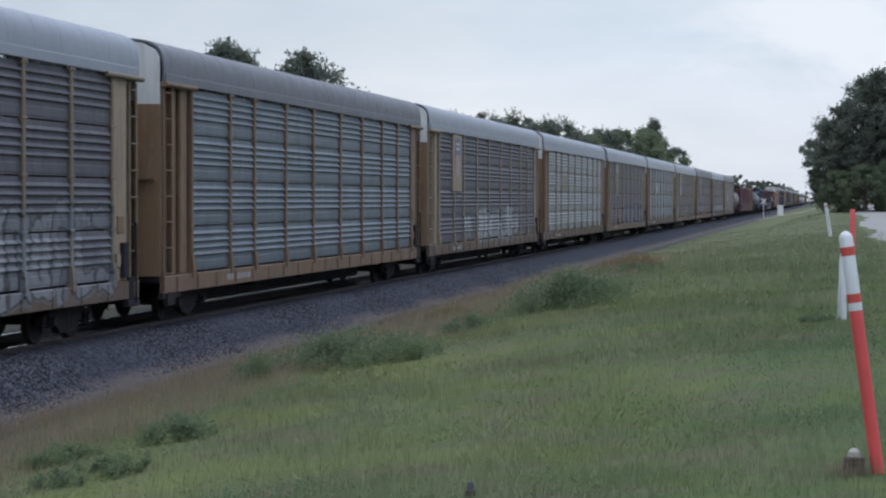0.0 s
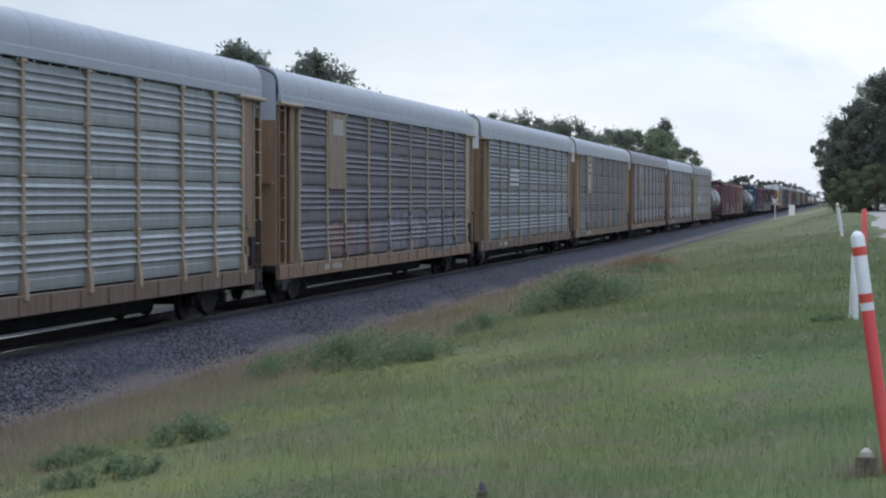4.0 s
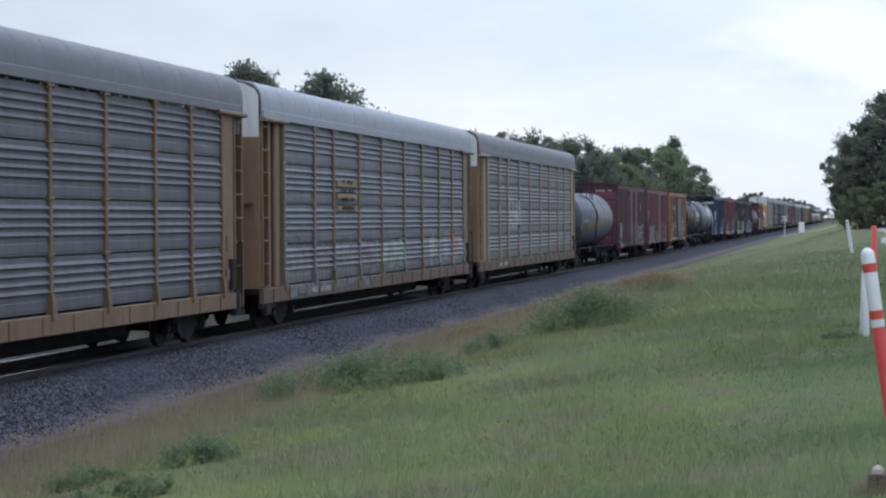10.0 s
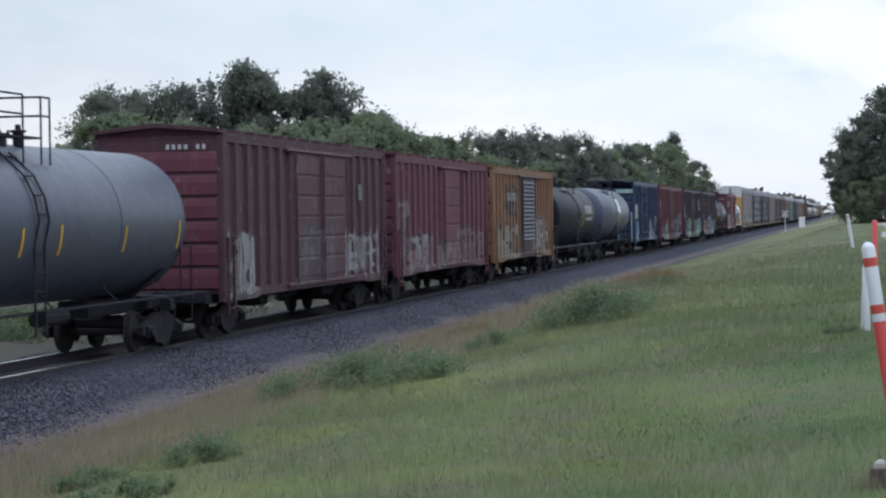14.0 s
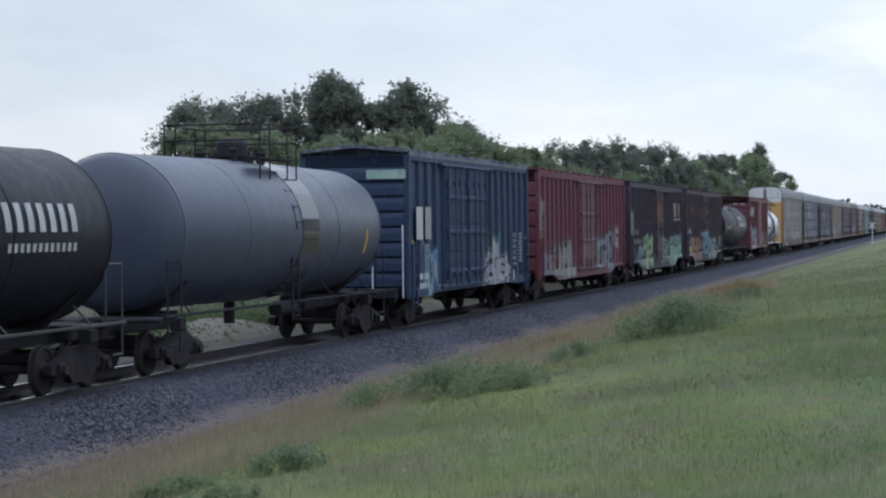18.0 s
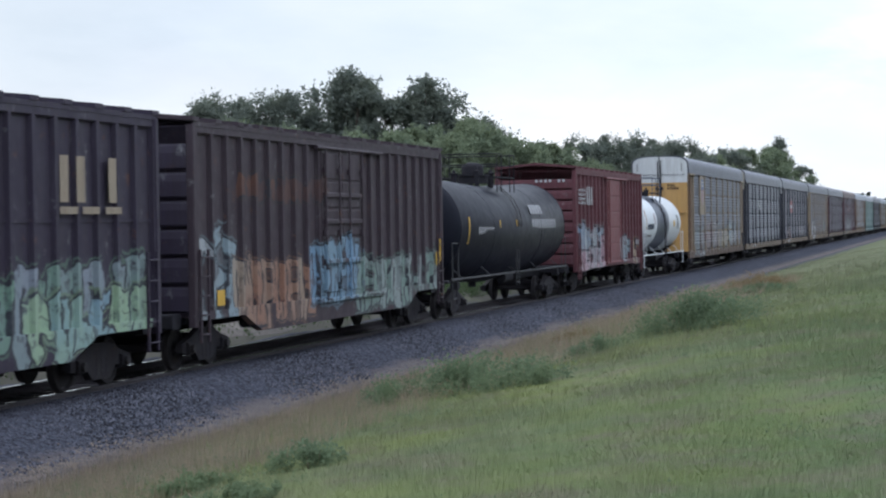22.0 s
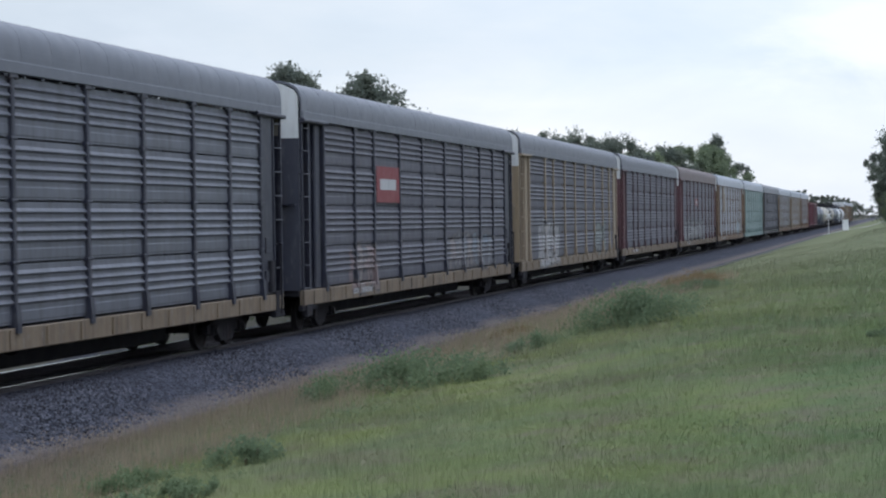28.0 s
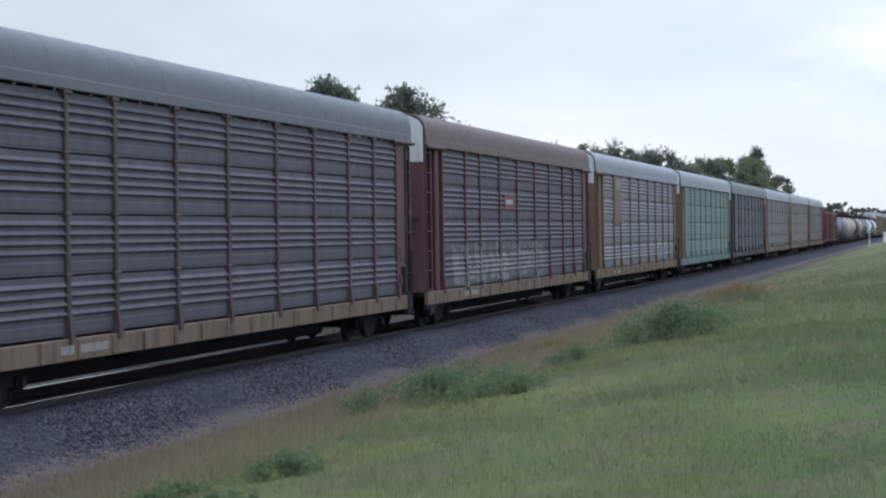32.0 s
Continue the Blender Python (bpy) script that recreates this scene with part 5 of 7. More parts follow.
def lettering(text, size, mat):
    """Readable words as one thin mesh, standing in the plane that faces -y."""
    cu = bpy.data.curves.new("lettering", "FONT")
    cu.body, cu.size, cu.extrude, cu.align_x = text, size, 0.002, "CENTER"
    ob = bpy.data.objects.new("lettering", cu)
    me = bpy.data.meshes.new_from_object(ob)
    bpy.data.objects.remove(ob)
    me.materials.clear()
    me.materials.append(MAT[mat])
    me.transform(pose(0, 0, 0, 90, 0, 0))
    return me


# ---- boxcars
def build_boxcar(u, L, body="red", door="red", roof="red", end=None, eave=4.50, doors=1, door_w=3.0, post_step=0.95, hw=1.50, extras=(), door_at=0.0, fish=0.0, tags=(), post_w=0.055, end_ribs=6, seams=(), door_rows=5, door_beams=(), door_cols=2):
    end = end or body
    peak = eave + 0.20
    car = new("boxcar")
    bare = body
    if tags:
        body, door = [tagged_paint(m, m + str(round(u)) + k, tags) for m, k in ((body, "body"), (door, "door"))]
    y0, y1 = 0.85, L - 0.85
    z0 = 0.74
    mid = L / 2 + door_at
    dw = door_w
    s = Shape()
    s.box((-hw + 0.06, y0, 0.93), (hw - 0.055, y1, eave), body)
    part("body", s.mesh("body"), car)
    s = Shape()
    s.box((-hw + 0.02, y0, z0), (-hw + 0.10, y1, 1.0), bare, 0.02)
    part("side_sill", s.mesh("side_sill"), car)
    s = Shape()
    s.box((hw - 0.10, y0, eave - 0.16), (hw + 0.02, y1, eave), body, 0.02)
    part("top_chord", s.mesh("top_chord"), car)
    s = Shape()
    n = 11
    if fish:
        ring = [(y0 + 2.6, z0 + 0.12), (y0 + 3.6, z0 - fish), (y1 - 3.6, z0 - fish), (y1 - 2.6, z0 + 0.12), (y1, z0 + 0.12), (y1, 1.02), (y0, 1.02), (y0, z0 + 0.12)]
    else:
        ring = [(y0, z0), (y0 + 2.2, z0), (y0 + 2.9, z0 + 0.06), (y1 - 2.9, z0 + 0.06), (y1 - 2.2, z0), (y1, z0), (y1, 1.0), (y0, 1.0)]
    s.prism(ring, 0, hw - 0.12, hw + 0.03, body)
    part("side_sill", s.mesh("side_sill"), car)
    s = Shape()
    s.box((-1.2, y0 + 0.2, 0.80), (1.2, y1 - 0.2, 0.94), "under")
    s.box((-0.3, y0, 0.58), (0.3, y1, 0.80), "under", 0.03)
    s.rod((0.8, mid + 2.2, 0.62), (0.8, mid + 3.4, 0.62), 0.18, "under", 10)
    s.box((0.3, mid - 3.6, 0.45), (0.9, mid - 2.9, 0.8), "under", 0.05)
    for k in (-1.0, 0.6, 1.6):
        s.rod((1.1, mid + k * 2.5, 0.62), (1.1, mid + k * 2.5 + 1.6, 0.66), 0.03, "under", 6)
    part("underframe", s.mesh("underframe"), car)
    add_truck(car, y0 + 1.55)
    add_truck(car, y1 - 1.55)
    for turn in (0, 180):
        part("coupler", kept(("coupler", 0.9), lambda: coupler_mesh(0.85)), car, pose(0, 0.85 if turn else L - 0.85, 0, 0, 0, turn))
    # roof of cross-ribbed sheets with low pitch
    s = Shape()
    ring = [(-hw - 0.03, eave - 0.02), (hw + 0.03, eave - 0.02), (hw + 0.03, eave + 0.07), (0, peak), (-hw - 0.03, eave + 0.07)]
    s.prism(ring[::-1], 1, y0 - 0.03, y1 + 0.03, roof)
    part("roof", s.mesh("roof"), car)
    s = Shape()
    s.prism([(-hw - 0.05, eave + 0.07), (0, peak + 0.005), (hw + 0.05, eave + 0.07), (hw + 0.05, eave + 0.15), (0, peak + 0.10), (-hw - 0.05, eave + 0.15)][::-1], 1, -0.16, 0.16, roof)
    rib = s.mesh("roof_rib")
    for k in range(int((y1 - y0) / 1.2) + 1):
        part("roof_rib", rib, car, (0, y0 + 0.06 + k * (y1 - y0 - 0.12) / int((y1 - y0) / 1.2), 0))
    # side posts or ribs, except at the door
    s = Shape()
    lo, hi = mid - dw / 2 - 0.12, mid + dw / 2 + 0.12
    for a, b in ((y0 + 0.12, lo), (hi, y1 - 0.12)):
        n = max(2, round((b - a) / post_step))
        for k in range(n + 1):
            y = a + (b - a) * k / n
            s = Shape()
            s.prism([(hw - 0.06, y - post_w * 1.4), (hw + 0.03, y - post_w), (hw + 0.03, y + post_w), (hw - 0.06, y + post_w * 1.4)], 2, z0 + 0.22, eave - 0.14, body)
            part("side_post", s.mesh("side_post"), car)
        for z in seams:
            s = Shape()
            s.box((hw - 0.06, a, z - 0.025), (hw - 0.03, b, z + 0.025), body)
            part("side_seam", s.mesh("side_seam"), car)
    # doors with pressed panels
    for d in range(doors):
        a = mid - dw / 2 + d * dw / doors
        b = a + dw / doors - 0.04
        s = Shape()
        s.box((hw - 0.04, a, z0 + 0.26), (hw + 0.045, b, eave - 0.2), door, 0.02)
        leaf = part("door", s.mesh("door"), car)
        tall = (eave - z0 - 0.6) / door_rows
        for k in range(door_rows):
            z = z0 + 0.36 + k * tall
            cols = 1 if doors > 1 else door_cols
            for c in range(cols):
                cw = (b - a - 0.24) / cols
                s = Shape()
                s.box((hw + 0.03, a + 0.12 + c * cw, z), (hw + 0.068, a + 0.12 + (c + 1) * cw - 0.05, z + tall - 0.06), door, 0.02)
                part("door_panel", s.mesh("door_panel"), leaf)
        for z in door_beams:
            s = Shape()
            s.box((hw + 0.03, a + 0.04, z - 0.06), (hw + 0.12, b - 0.04, z + 0.06), door, 0.02)
            part("door_beam", s.mesh("door_beam"), leaf)
        for k in (0.06, dw / doors - 0.14) + ((dw / doors * 0.36, dw / doors * 0.62) if door_beams else ()):
            s = Shape()
            s.rod((hw + 0.12, a + k, z0 + 0.2), (hw + 0.12, a + k, eave - 0.22), 0.026, door, 6)
            part("lock_bar", s.mesh("lock_bar"), leaf)
            if door_beams:
                for z in (z0 + 0.5, (z0 + eave) / 2 - 0.2, eave - 0.7):
                    s = Shape()
                    s.box((hw + 0.05, a + k - 0.06, z - 0.07), (hw + 0.15, a + k + 0.06, z + 0.07), door, 0.02)
                    part("rod_guide", s.mesh("rod_guide"), leaf)
    for a, b, m in ((z0 + 0.14, z0 + 0.24, door), (eave - 0.22, eave - 0.15, door)):
        s = Shape()
        s.box((hw - 0.02, lo - dw * 0.1, a), (hw + 0.11, hi + dw * (0.1 if doors > 1 else 0.55), b), m, 0.02)
        part("door_track", s.mesh("door_track"), car)
    # ends with horizontal corrugations
    s = Shape()
    nr = end_ribs
    line = [(0.0, 0.95)]
    dz = (eave - 1.32) / nr
    for k in range(nr):
        a = 1.0 + k * dz
        line += [(0.0, a), (0.0, a + 0.02), (-0.040, a + 0.055), (-0.040, a + dz * 0.62), (-0.02, a + dz * 0.85), (0.0, a + dz * 0.94)]
    line += [(0.0, eave)]
    n = len(line)
    verts = [(-hw + 0.12, p, z) for p, z in line] + [(hw - 0.12, p, z) for p, z in line]
    s.add(verts, [(k, n + k, n + k + 1, k + 1) for k in range(n - 1)], end)
    s.add([(-hw, -0.03, eave - 0.04), (hw, -0.03, eave - 0.04), (hw, -0.03, eave + 0.05), (0, -0.03, peak), (-hw, -0.03, eave + 0.05)], [(0, 1, 2, 3, 4)], end)
    m = s.mesh("end_wall")
    part("end_wall", m, car, (0, y0, 0))
    part("end_wall", m, car, pose(0, y1, 0, 0, 0, 180))
    s = Shape()
    s.box((-0.12, -0.06, 0.74), (0.03, 0.10, eave), bare, 0.02)
    m = s.mesh("corner_post")
    for x, y, r in ((hw, y0, 0), (-hw, y0, -90), (hw, y1, 90), (-hw, y1, 180)):
        part("corner_post", m, car, pose(x, y, 0, 0, 0, r))
    s = Shape()
    s.box((-1.2, -0.42, 0.72), (1.2, 0.0, 1.0), "under", 0.03)
    m = s.mesh("end_platform")
    part("end_platform", m, car, (0, y0, 0))
    part("end_platform", m, car, pose(0, y1, 0, 0, 0, 180))
    lad = kept(("box_ladder", bare), lambda: ladder_mesh(0.42, 0.45, 2.2, bare, 5, 0.05))
    part("ladder", lad, car, (hw + 0.05, y0 + 0.35, 0))
    part("ladder", lad, car, (hw + 0.05, y1 - 0.35, 0))
    for e in extras:
        box_extra(car, e, hw, y0)
    return car, u


def box_extra(car, e, hw, y0):
    kind = e[0]
    if kind == "bars":
        _, a, b, z, h, mat, rows = e
        tagged(part("marking", bars_mesh(a, b, z, h, hw + 0.036, mat, 2, 3, rows), car), kind="stuff")
    elif kind == "patch":
        _, a, b, z0, z1, mat = e
        s = Shape()
        s.box((hw + 0.036, a, z0), (hw + 0.042, b, z1), mat)
        part("patch", s.mesh("patch"), car)
    elif kind == "endbars":
        _, a, b, z, h, mat = e
        s = Shape()
        n = 7
        for k in range(n):
            if k != 4:
                s.box((a + (b - a) * k / n, y0 - 0.108, z), (a + (b - a) * (k + 0.55) / n, y0 - 0.102, z + h * 0.8), "mark_mid")
        tagged(part("marking", s.mesh("marking"), car), kind="stuff")
    elif kind == "grab":
        _, x, y, z0, z1, mat = e
        s = Shape()
        s.rod((x, y, z0), (x, y, z1), 0.022, mat, 6)
        part("grab_iron", s.mesh("grab_iron"), car)
    elif kind == "slats":
        _, a, b, z0, z1, n, mat = e
        for k in range(n):
            s = Shape()
            z = z0 + (z1 - z0) * k / n
            s.prism([(hw + 0.085, z), (hw + 0.135, z + 0.02), (hw + 0.135, z + 0.05), (hw + 0.085, z + (z1 - z0) / n * 0.75)], 1, a, b, mat)
            part("slat", s.mesh("slat"), car)
    elif kind == "endpatch":
        _, a, b, z0, z1, mat = e
        s = Shape()
        s.box((a, y0 - 0.112, z0), (b, y0 - 0.10, z1), mat)
        part("placard", s.mesh("placard"), car)


# ---- tank cars
def build_tank(u, L, mat="tank_grey", r=1.50, zc=2.52, y_ends=(1.15, 1.5), band=None, rail_mat="tank_grey", dome=True, seam=True, platform=True, extras=(), taper=0.0, deck_from=-1.25, deck_to=1.25, gear="under", band_at=0.0, ladder_at=0.0, dip=0.0, ladder_mat=None):
    car = new("tank_car")
    a, b = y_ends[0], L - y_ends[1]
    mid = (a + b) / 2
    cap = 0.42
    rings = [(a + cap * (1 - math.cos(t)), max(0.02, r * math.sin(t))) for t in np.linspace(0.06, math.pi / 2, 8)]
    rings += [(mid - 0.02, r + taper), (mid + 0.02, r + taper)]
    rings += [(b - cap * (1 - math.cos(t)), max(0.02, r * math.sin(t))) for t in np.linspace(math.pi / 2, 0.06, 8)]
    s = Shape()
    s.turned(rings, 1, mat, 48, (0, 0, zc))
    shell = s.mesh("tank", True)

    def sunk(me):
        # two halves that slope down to the middle
        for v in me.vertices:
            v.co.z -= dip * max(0.0, 1 - abs(v.co.y - mid) / (mid - a))
        return me

    tank = part("tank", sunk(shell), car)
    if band:
        s = Shape()
        at = mid + band_at
        s.turned([(at - band[0], r + taper), (at - band[0] + 0.01, r + 0.012 + taper), (at + band[0] - 0.01, r + 0.012 + taper), (at + band[0], r + taper)], 1, band[1], 48, (0, 0, zc))
        part("band", s.mesh("band", True), tank)
    if seam:
        for q in (0.0, 0.27, 0.73, 1.0):
            y = a + cap + (b - a - 2 * cap) * q
            e = taper * (1 - abs(2 * q - 1))
            s = Shape()
            s.turned([(y - 0.03, r + 0.001 + e), (y - 0.02, r + 0.009 + e), (y + 0.02, r + 0.009 + e), (y + 0.03, r + 0.001 + e)], 1, mat, 48, (0, 0, zc))
            part("weld_seam", sunk(s.mesh("weld_seam", True)), tank)
    for end, k in ((a, 1), (b, -1)):
        s = Shape()
        s.prism([(-1.25, zc - 0.95), (-0.55, 0.98), (0.55, 0.98), (1.25, zc - 0.95), (0.9, zc - 1.15), (-0.9, zc - 1.15)], 1, end + k * 1.15 - 0.1, end + k * 1.15 + 0.1, "under")
        part("saddle", s.mesh("saddle"), car)
        s = Shape()
        s.box((-0.32, min(end - k * 0.75, end + k * 3.0), 0.66), (0.32, max(end - k * 0.75, end + k * 3.0), 1.0), "under", 0.03)
        part("stub_sill", s.mesh("stub_sill"), car)
        s = Shape()
        s.box((-1.35, min(end - k * 0.55, end + k * 0.35), 0.92), (1.35, max(end - k * 0.55, end + k * 0.35), 0.99), "under", 0.02)
        part("end_deck", s.mesh("end_deck"), car)
        s = Shape()
        s.box((1.10, min(end + k * 0.6, end + k * 0.9), 0.70), (1.32, max(end + k * 0.6, end + k * 0.9), 0.95), "under", 0.04)
        s.rod((1.3, end + k * 0.6, 0.3), (1.3, end + k * 0.6, 0.95), 0.02, "under", 6)
        part("brake_gear", s.mesh("brake_gear"), car)
    s = Shape()
    s.rod((0.7, mid + 0.8, 0.82), (0.7, mid + 2.0, 0.82), 0.17, "under", 10)
    part("air_reservoir", s.mesh("air_reservoir"), car)
    s = Shape()
    s.rod((0, mid - 0.3, 0.55), (0, mid - 0.3, 1.1), 0.13, "under", 8)
    part("outlet", s.mesh("outlet"), car)
    add_truck(car, 2.25)
    add_truck(car, L - 2.25)
    for turn in (0, 180):
        part("coupler", kept(("coupler", 0.6), lambda: coupler_mesh(0.75)), car, pose(0, 0.75 if turn else L - 0.75, 0, 0, 0, turn))
    # walkway edge and grab irons along the side
    s = Shape()
    s.box((1.38, a - 0.4, 0.99), (1.43, b + 0.4, 1.045), rail_mat, 0.01)
    for y in np.linspace(a + 1.0, b - 1.0, 5):
        s.rod((1.40, y, 1.0), (1.05, y, zc - r * 0.78), 0.02, rail_mat, 6)
    part("side_rail", s.mesh("side_rail"), car)
    for y, k in ((a - 0.25, 1), (b + 0.25, -1)):
        s = Shape()
        s.rod((1.40, y, 0.45), (1.40, y, 2.05), 0.022, rail_mat, 6)
        s.rod((1.40, y, 2.05), (1.40, y + k * 0.7, 2.05), 0.022, rail_mat, 6)
        s.rod((1.40, y + k * 0.7, 2.05), (1.40, y + k * 0.7, 1.02), 0.022, rail_mat, 6)
        s.rod((1.40, y, 0.47), (1.40, y + k * 0.45, 0.47), 0.022, rail_mat, 6)
        part("grab_iron", s.mesh("grab_iron"), car)
    if dome:
        s = Shape()
        s.turned([(-0.12, 0.50), (0.10, 0.48), (0.12, 0.54), (0.16, 0.54), (0.17, 0.36), (0.44, 0.35), (0.50, 0.30), (0.56, 0.14), (0.57, 0.02)], 2, gear, 24, (0, mid, zc + r))
        hatch = part("manway", s.mesh("manway", True), tank)
        for k in range(8):
            a2 = 2 * math.pi * (k + 0.5) / 8
            s = Shape()
            s.rod((0.51 * math.cos(a2), mid + 0.51 * math.sin(a2), zc + r + 0.10), (0.51 * math.cos(a2), mid + 0.51 * math.sin(a2), zc + r + 0.22), 0.028, gear, 6)
            part("bolt", s.mesh("bolt"), hatch)
        for x, y, q, h in ((0.42, 0.75, 0.10, 0.34), (-0.4, -0.9, 0.11, 0.30), (0.35, -0.85, 0.07, 0.40), (-0.3, 0.95, 0.08, 0.36)):
            s = Shape()
            s.turned([(-0.25, q), (h * 0.55, q), (h * 0.6, q * 1.5), (h * 0.7, q * 1.5), (h * 0.75, q * 0.6), (h, q * 0.5), (h + 0.01, 0.01)], 2, gear, 12, (x, mid + y, zc + r))
            part("valve", s.mesh("valve", True), tank)
    if platform:
        pl = "under" if mat != "tank_white" else "tank_grey"
        top = zc + r + 0.08
        for x in (-1.1, 0.75):
            s = Shape()
            s.box((x, mid + deck_from, top - 0.04), (x + 0.35, mid + deck_to, top), "under")
            deck = part("platform", s.mesh("platform"), tank)
        bars = []
        for x in (-1.1, 1.1):
            for y in (mid + deck_from, mid - 0.6, mid + 0.6, mid + deck_to):
                bars.append(("railing_post", (x, y, top - 0.5), (x, y, top + 0.72)))
            for z in (0.38, 0.72):
                bars.append(("rail", (x, mid + deck_from, top + z), (x, mid + (-0.6 if x > 0 else deck_to), top + z)))
                if x > 0:
                    bars.append(("rail", (x, mid + 0.6, top + z), (x, mid + deck_to, top + z)))
        for y in (mid + deck_from, mid + deck_to):
            for z in (0.38, 0.72):
                bars.append(("rail", (-1.1, y, top + z), (1.1, y, top + z)))
        for name, p, q in bars:
            s = Shape()
            s.rod(p, q, 0.020, pl, 6)
            part(name, s.mesh(name), tank)
        lad = None
        for y in (mid + ladder_at - 0.22, mid + ladder_at + 0.22):
            s = Shape()
            pts = [(1.46 if z < zc else 0.06 + math.sqrt(max(0.01, r * r - (z - zc) ** 2)), y, z) for z in np.linspace(0.6, zc + r * 0.86, 9)]
            ring = [(0.018, 0.018), (-0.018, 0.018), (-0.018, -0.018), (0.018, -0.018)]
            V = [(x + dx, yy + dy, z) for x, yy, z in pts for dx, dy in ring]
            s.add(V, [(4 * k + j, 4 * k + (j + 1) % 4, 4 * k + 4 + (j + 1) % 4, 4 * k + 4 + j) for k in range(len(pts) - 1) for j in range(4)], ladder_mat or rail_mat)
            stile = part("ladder" if lad is None else "stile", s.mesh("stile"), lad or car)
            lad = lad or stile
        for z in np.linspace(0.7, zc + r * 0.8, 10):
            x = 1.46 if z < zc else 0.06 + math.sqrt(max(0.01, r * r - (z - zc) ** 2))
            s = Shape()
            s.rod((x, mid + ladder_at - 0.22, z), (x, mid + ladder_at + 0.22, z), 0.014, ladder_mat or rail_mat, 6)
            part("rung", s.mesh("rung"), lad)
    for e in extras:
        tank_extra(tank, e, r, zc)
    return car, u


def tank_extra(tank, e, r, zc):
    """Markings that follow the curve of the tank: bars or stripes between heights z0 and z1."""
    kind, a, b, z0, z1, mat, n = e
    s = Shape()
    w = (b - a) / n

    def on(z, k):
        return math.sqrt(max(0.01, (r + k) ** 2 - (z - zc) ** 2))

    for k in range(n):
        ya, yb = a + k * w + (0.16 * w if n > 1 else 0), a + (k + 1) * w - (0.36 * w if n > 1 else 0)
        zs = np.linspace(z0, z1, 4)
        verts = [(on(z, 0.02), y, z) for z in zs for y in (ya, yb)] + [(on(z, 0.004), y, z) for z in zs for y in (ya, yb)]
        f = []
        for i in range(3):
            f += [(2 * i, 2 * i + 1, 2 * i + 3, 2 * i + 2), (8 + 2 * i, 8 + 2 * i + 2, 8 + 2 * i + 3, 8 + 2 * i + 1), (2 * i, 2 * i + 2, 8 + 2 * i + 2, 8 + 2 * i), (2 * i + 1, 8 + 2 * i + 1, 8 + 2 * i + 3, 2 * i + 3)]
        s.add(verts, f, mat)
    tagged(part("marking", s.mesh("marking"), tank), kind="stuff")

# ---------------------------------------------------------------- the train, front to rear
SPEED, START = 19.38, 296.17
TRAIN = []


def couple(made, label, category, group):
    car, u = made
    tagged(car, label, category, group)
    car.location = (0, u + START, 0)
    TRAIN.append((car, u))


def rack_label(words):
    return "covered autorack car with " + words


RACKS_AHEAD = [
    dict(panel="galv_dark", frame_mat="tan", roof="roof", plate="beige", bay="orange", sill="sill_brown", tags=[(17.0, 26.2, 0.7, 2.5, (0.15, 0.16, 0.19), (0.23, 0.24, 0.27), 9)]),
    dict(panel="galv_blue", frame_mat="orange", roof="roof_dull", bay="orange", plate="orange"),
    dict(panel="galv_dark", frame_mat="beige", roof="roof", bay="beige", plate="tan", sill="sill_brown", extras=[("shield", 5.15, 1.75, "beige")], tags=[(7.6, 9.4, 1.0, 2.0, ICE, DIM, 2), (11.0, 21.4, 0.95, 2.15, (0.10, 0.10, 0.12), PALE, 9)]),
    dict(panel="galv_bright", frame_mat="beige", roof="roof", bay="orange", plate="orange", sill="sill_brown", extras=[("faded", 7.75, 10.3, 3.15, 4.05)]),
    dict(panel="galv_dark", frame_mat="beige", roof="roof", bay="orange", plate="beige", high="roof", extras=[("plate", 5.6, 2.0, 2.9)], tags=[(6, 12, 1.1, 1.9, (0.10, 0.13, 0.18), (0.16, 0.09, 0.08), 6), (13, 24, 1.0, 2.2, (0.12, 0.13, 0.17), (0.17, 0.17, 0.20), 10)]),
    dict(panel="galv_blue", frame_mat="beige", roof="roof", bay="orange", plate="orange", sill="sill_brown", extras=[("logo", 7.75, 10.35, 3.2, 4.0, "mark")]),
    dict(panel="galv_dark", frame_mat="yellow", roof="roof", bay="yellow", plate="beige", sill="sill_tan", bold=True, extras=[("worn", 5.5, 2.15, "yellow")], tags=[(2.8, 7.2, 0.9, 2.0, (0.20, 0.20, 0.21), (0.16, 0.17, 0.19), 5), (17.5, 20.5, 0.95, 1.9, (0.05, 0.09, 0.09), (0.15, 0.24, 0.20), 3)]),
    dict(panel="galv_soot", frame_mat="orange", roof="roof_dull", bay="orange", plate="orange", sill="orange", extras=[("plate", 5.6, 2.0, 2.6)]),
    dict(panel="galv", frame_mat="tan", roof="roof", bay="orange", plate="orange", sill="sill_brown", extras=[("rows", 7.9, 10.3, 2.85, 3.85)], tags=[(3, 12.5, 0.7, 2.0, (0.15, 0.16, 0.19), (0.16, 0.14, 0.15), 12), (12.6, 16.4, 1.2, 1.9, (0.19, 0.26, 0.26), (0.24, 0.29, 0.28), 5), (20.3, 22.4, 1.0, 2.0, (0.24, 0.26, 0.26), WORN, 2), (22.6, 26.2, 1.1, 2.2, RUSTY, ICE, 4)]),
    dict(panel="galv", frame_mat="beige", roof="roof_dull", bay="yellow", plate="yellow", sill="sill_brown", bold=True, shift=-0.25, tags=[(7.7, 10.3, 2.0, 3.6, PALE, PALE, 3)]),
]
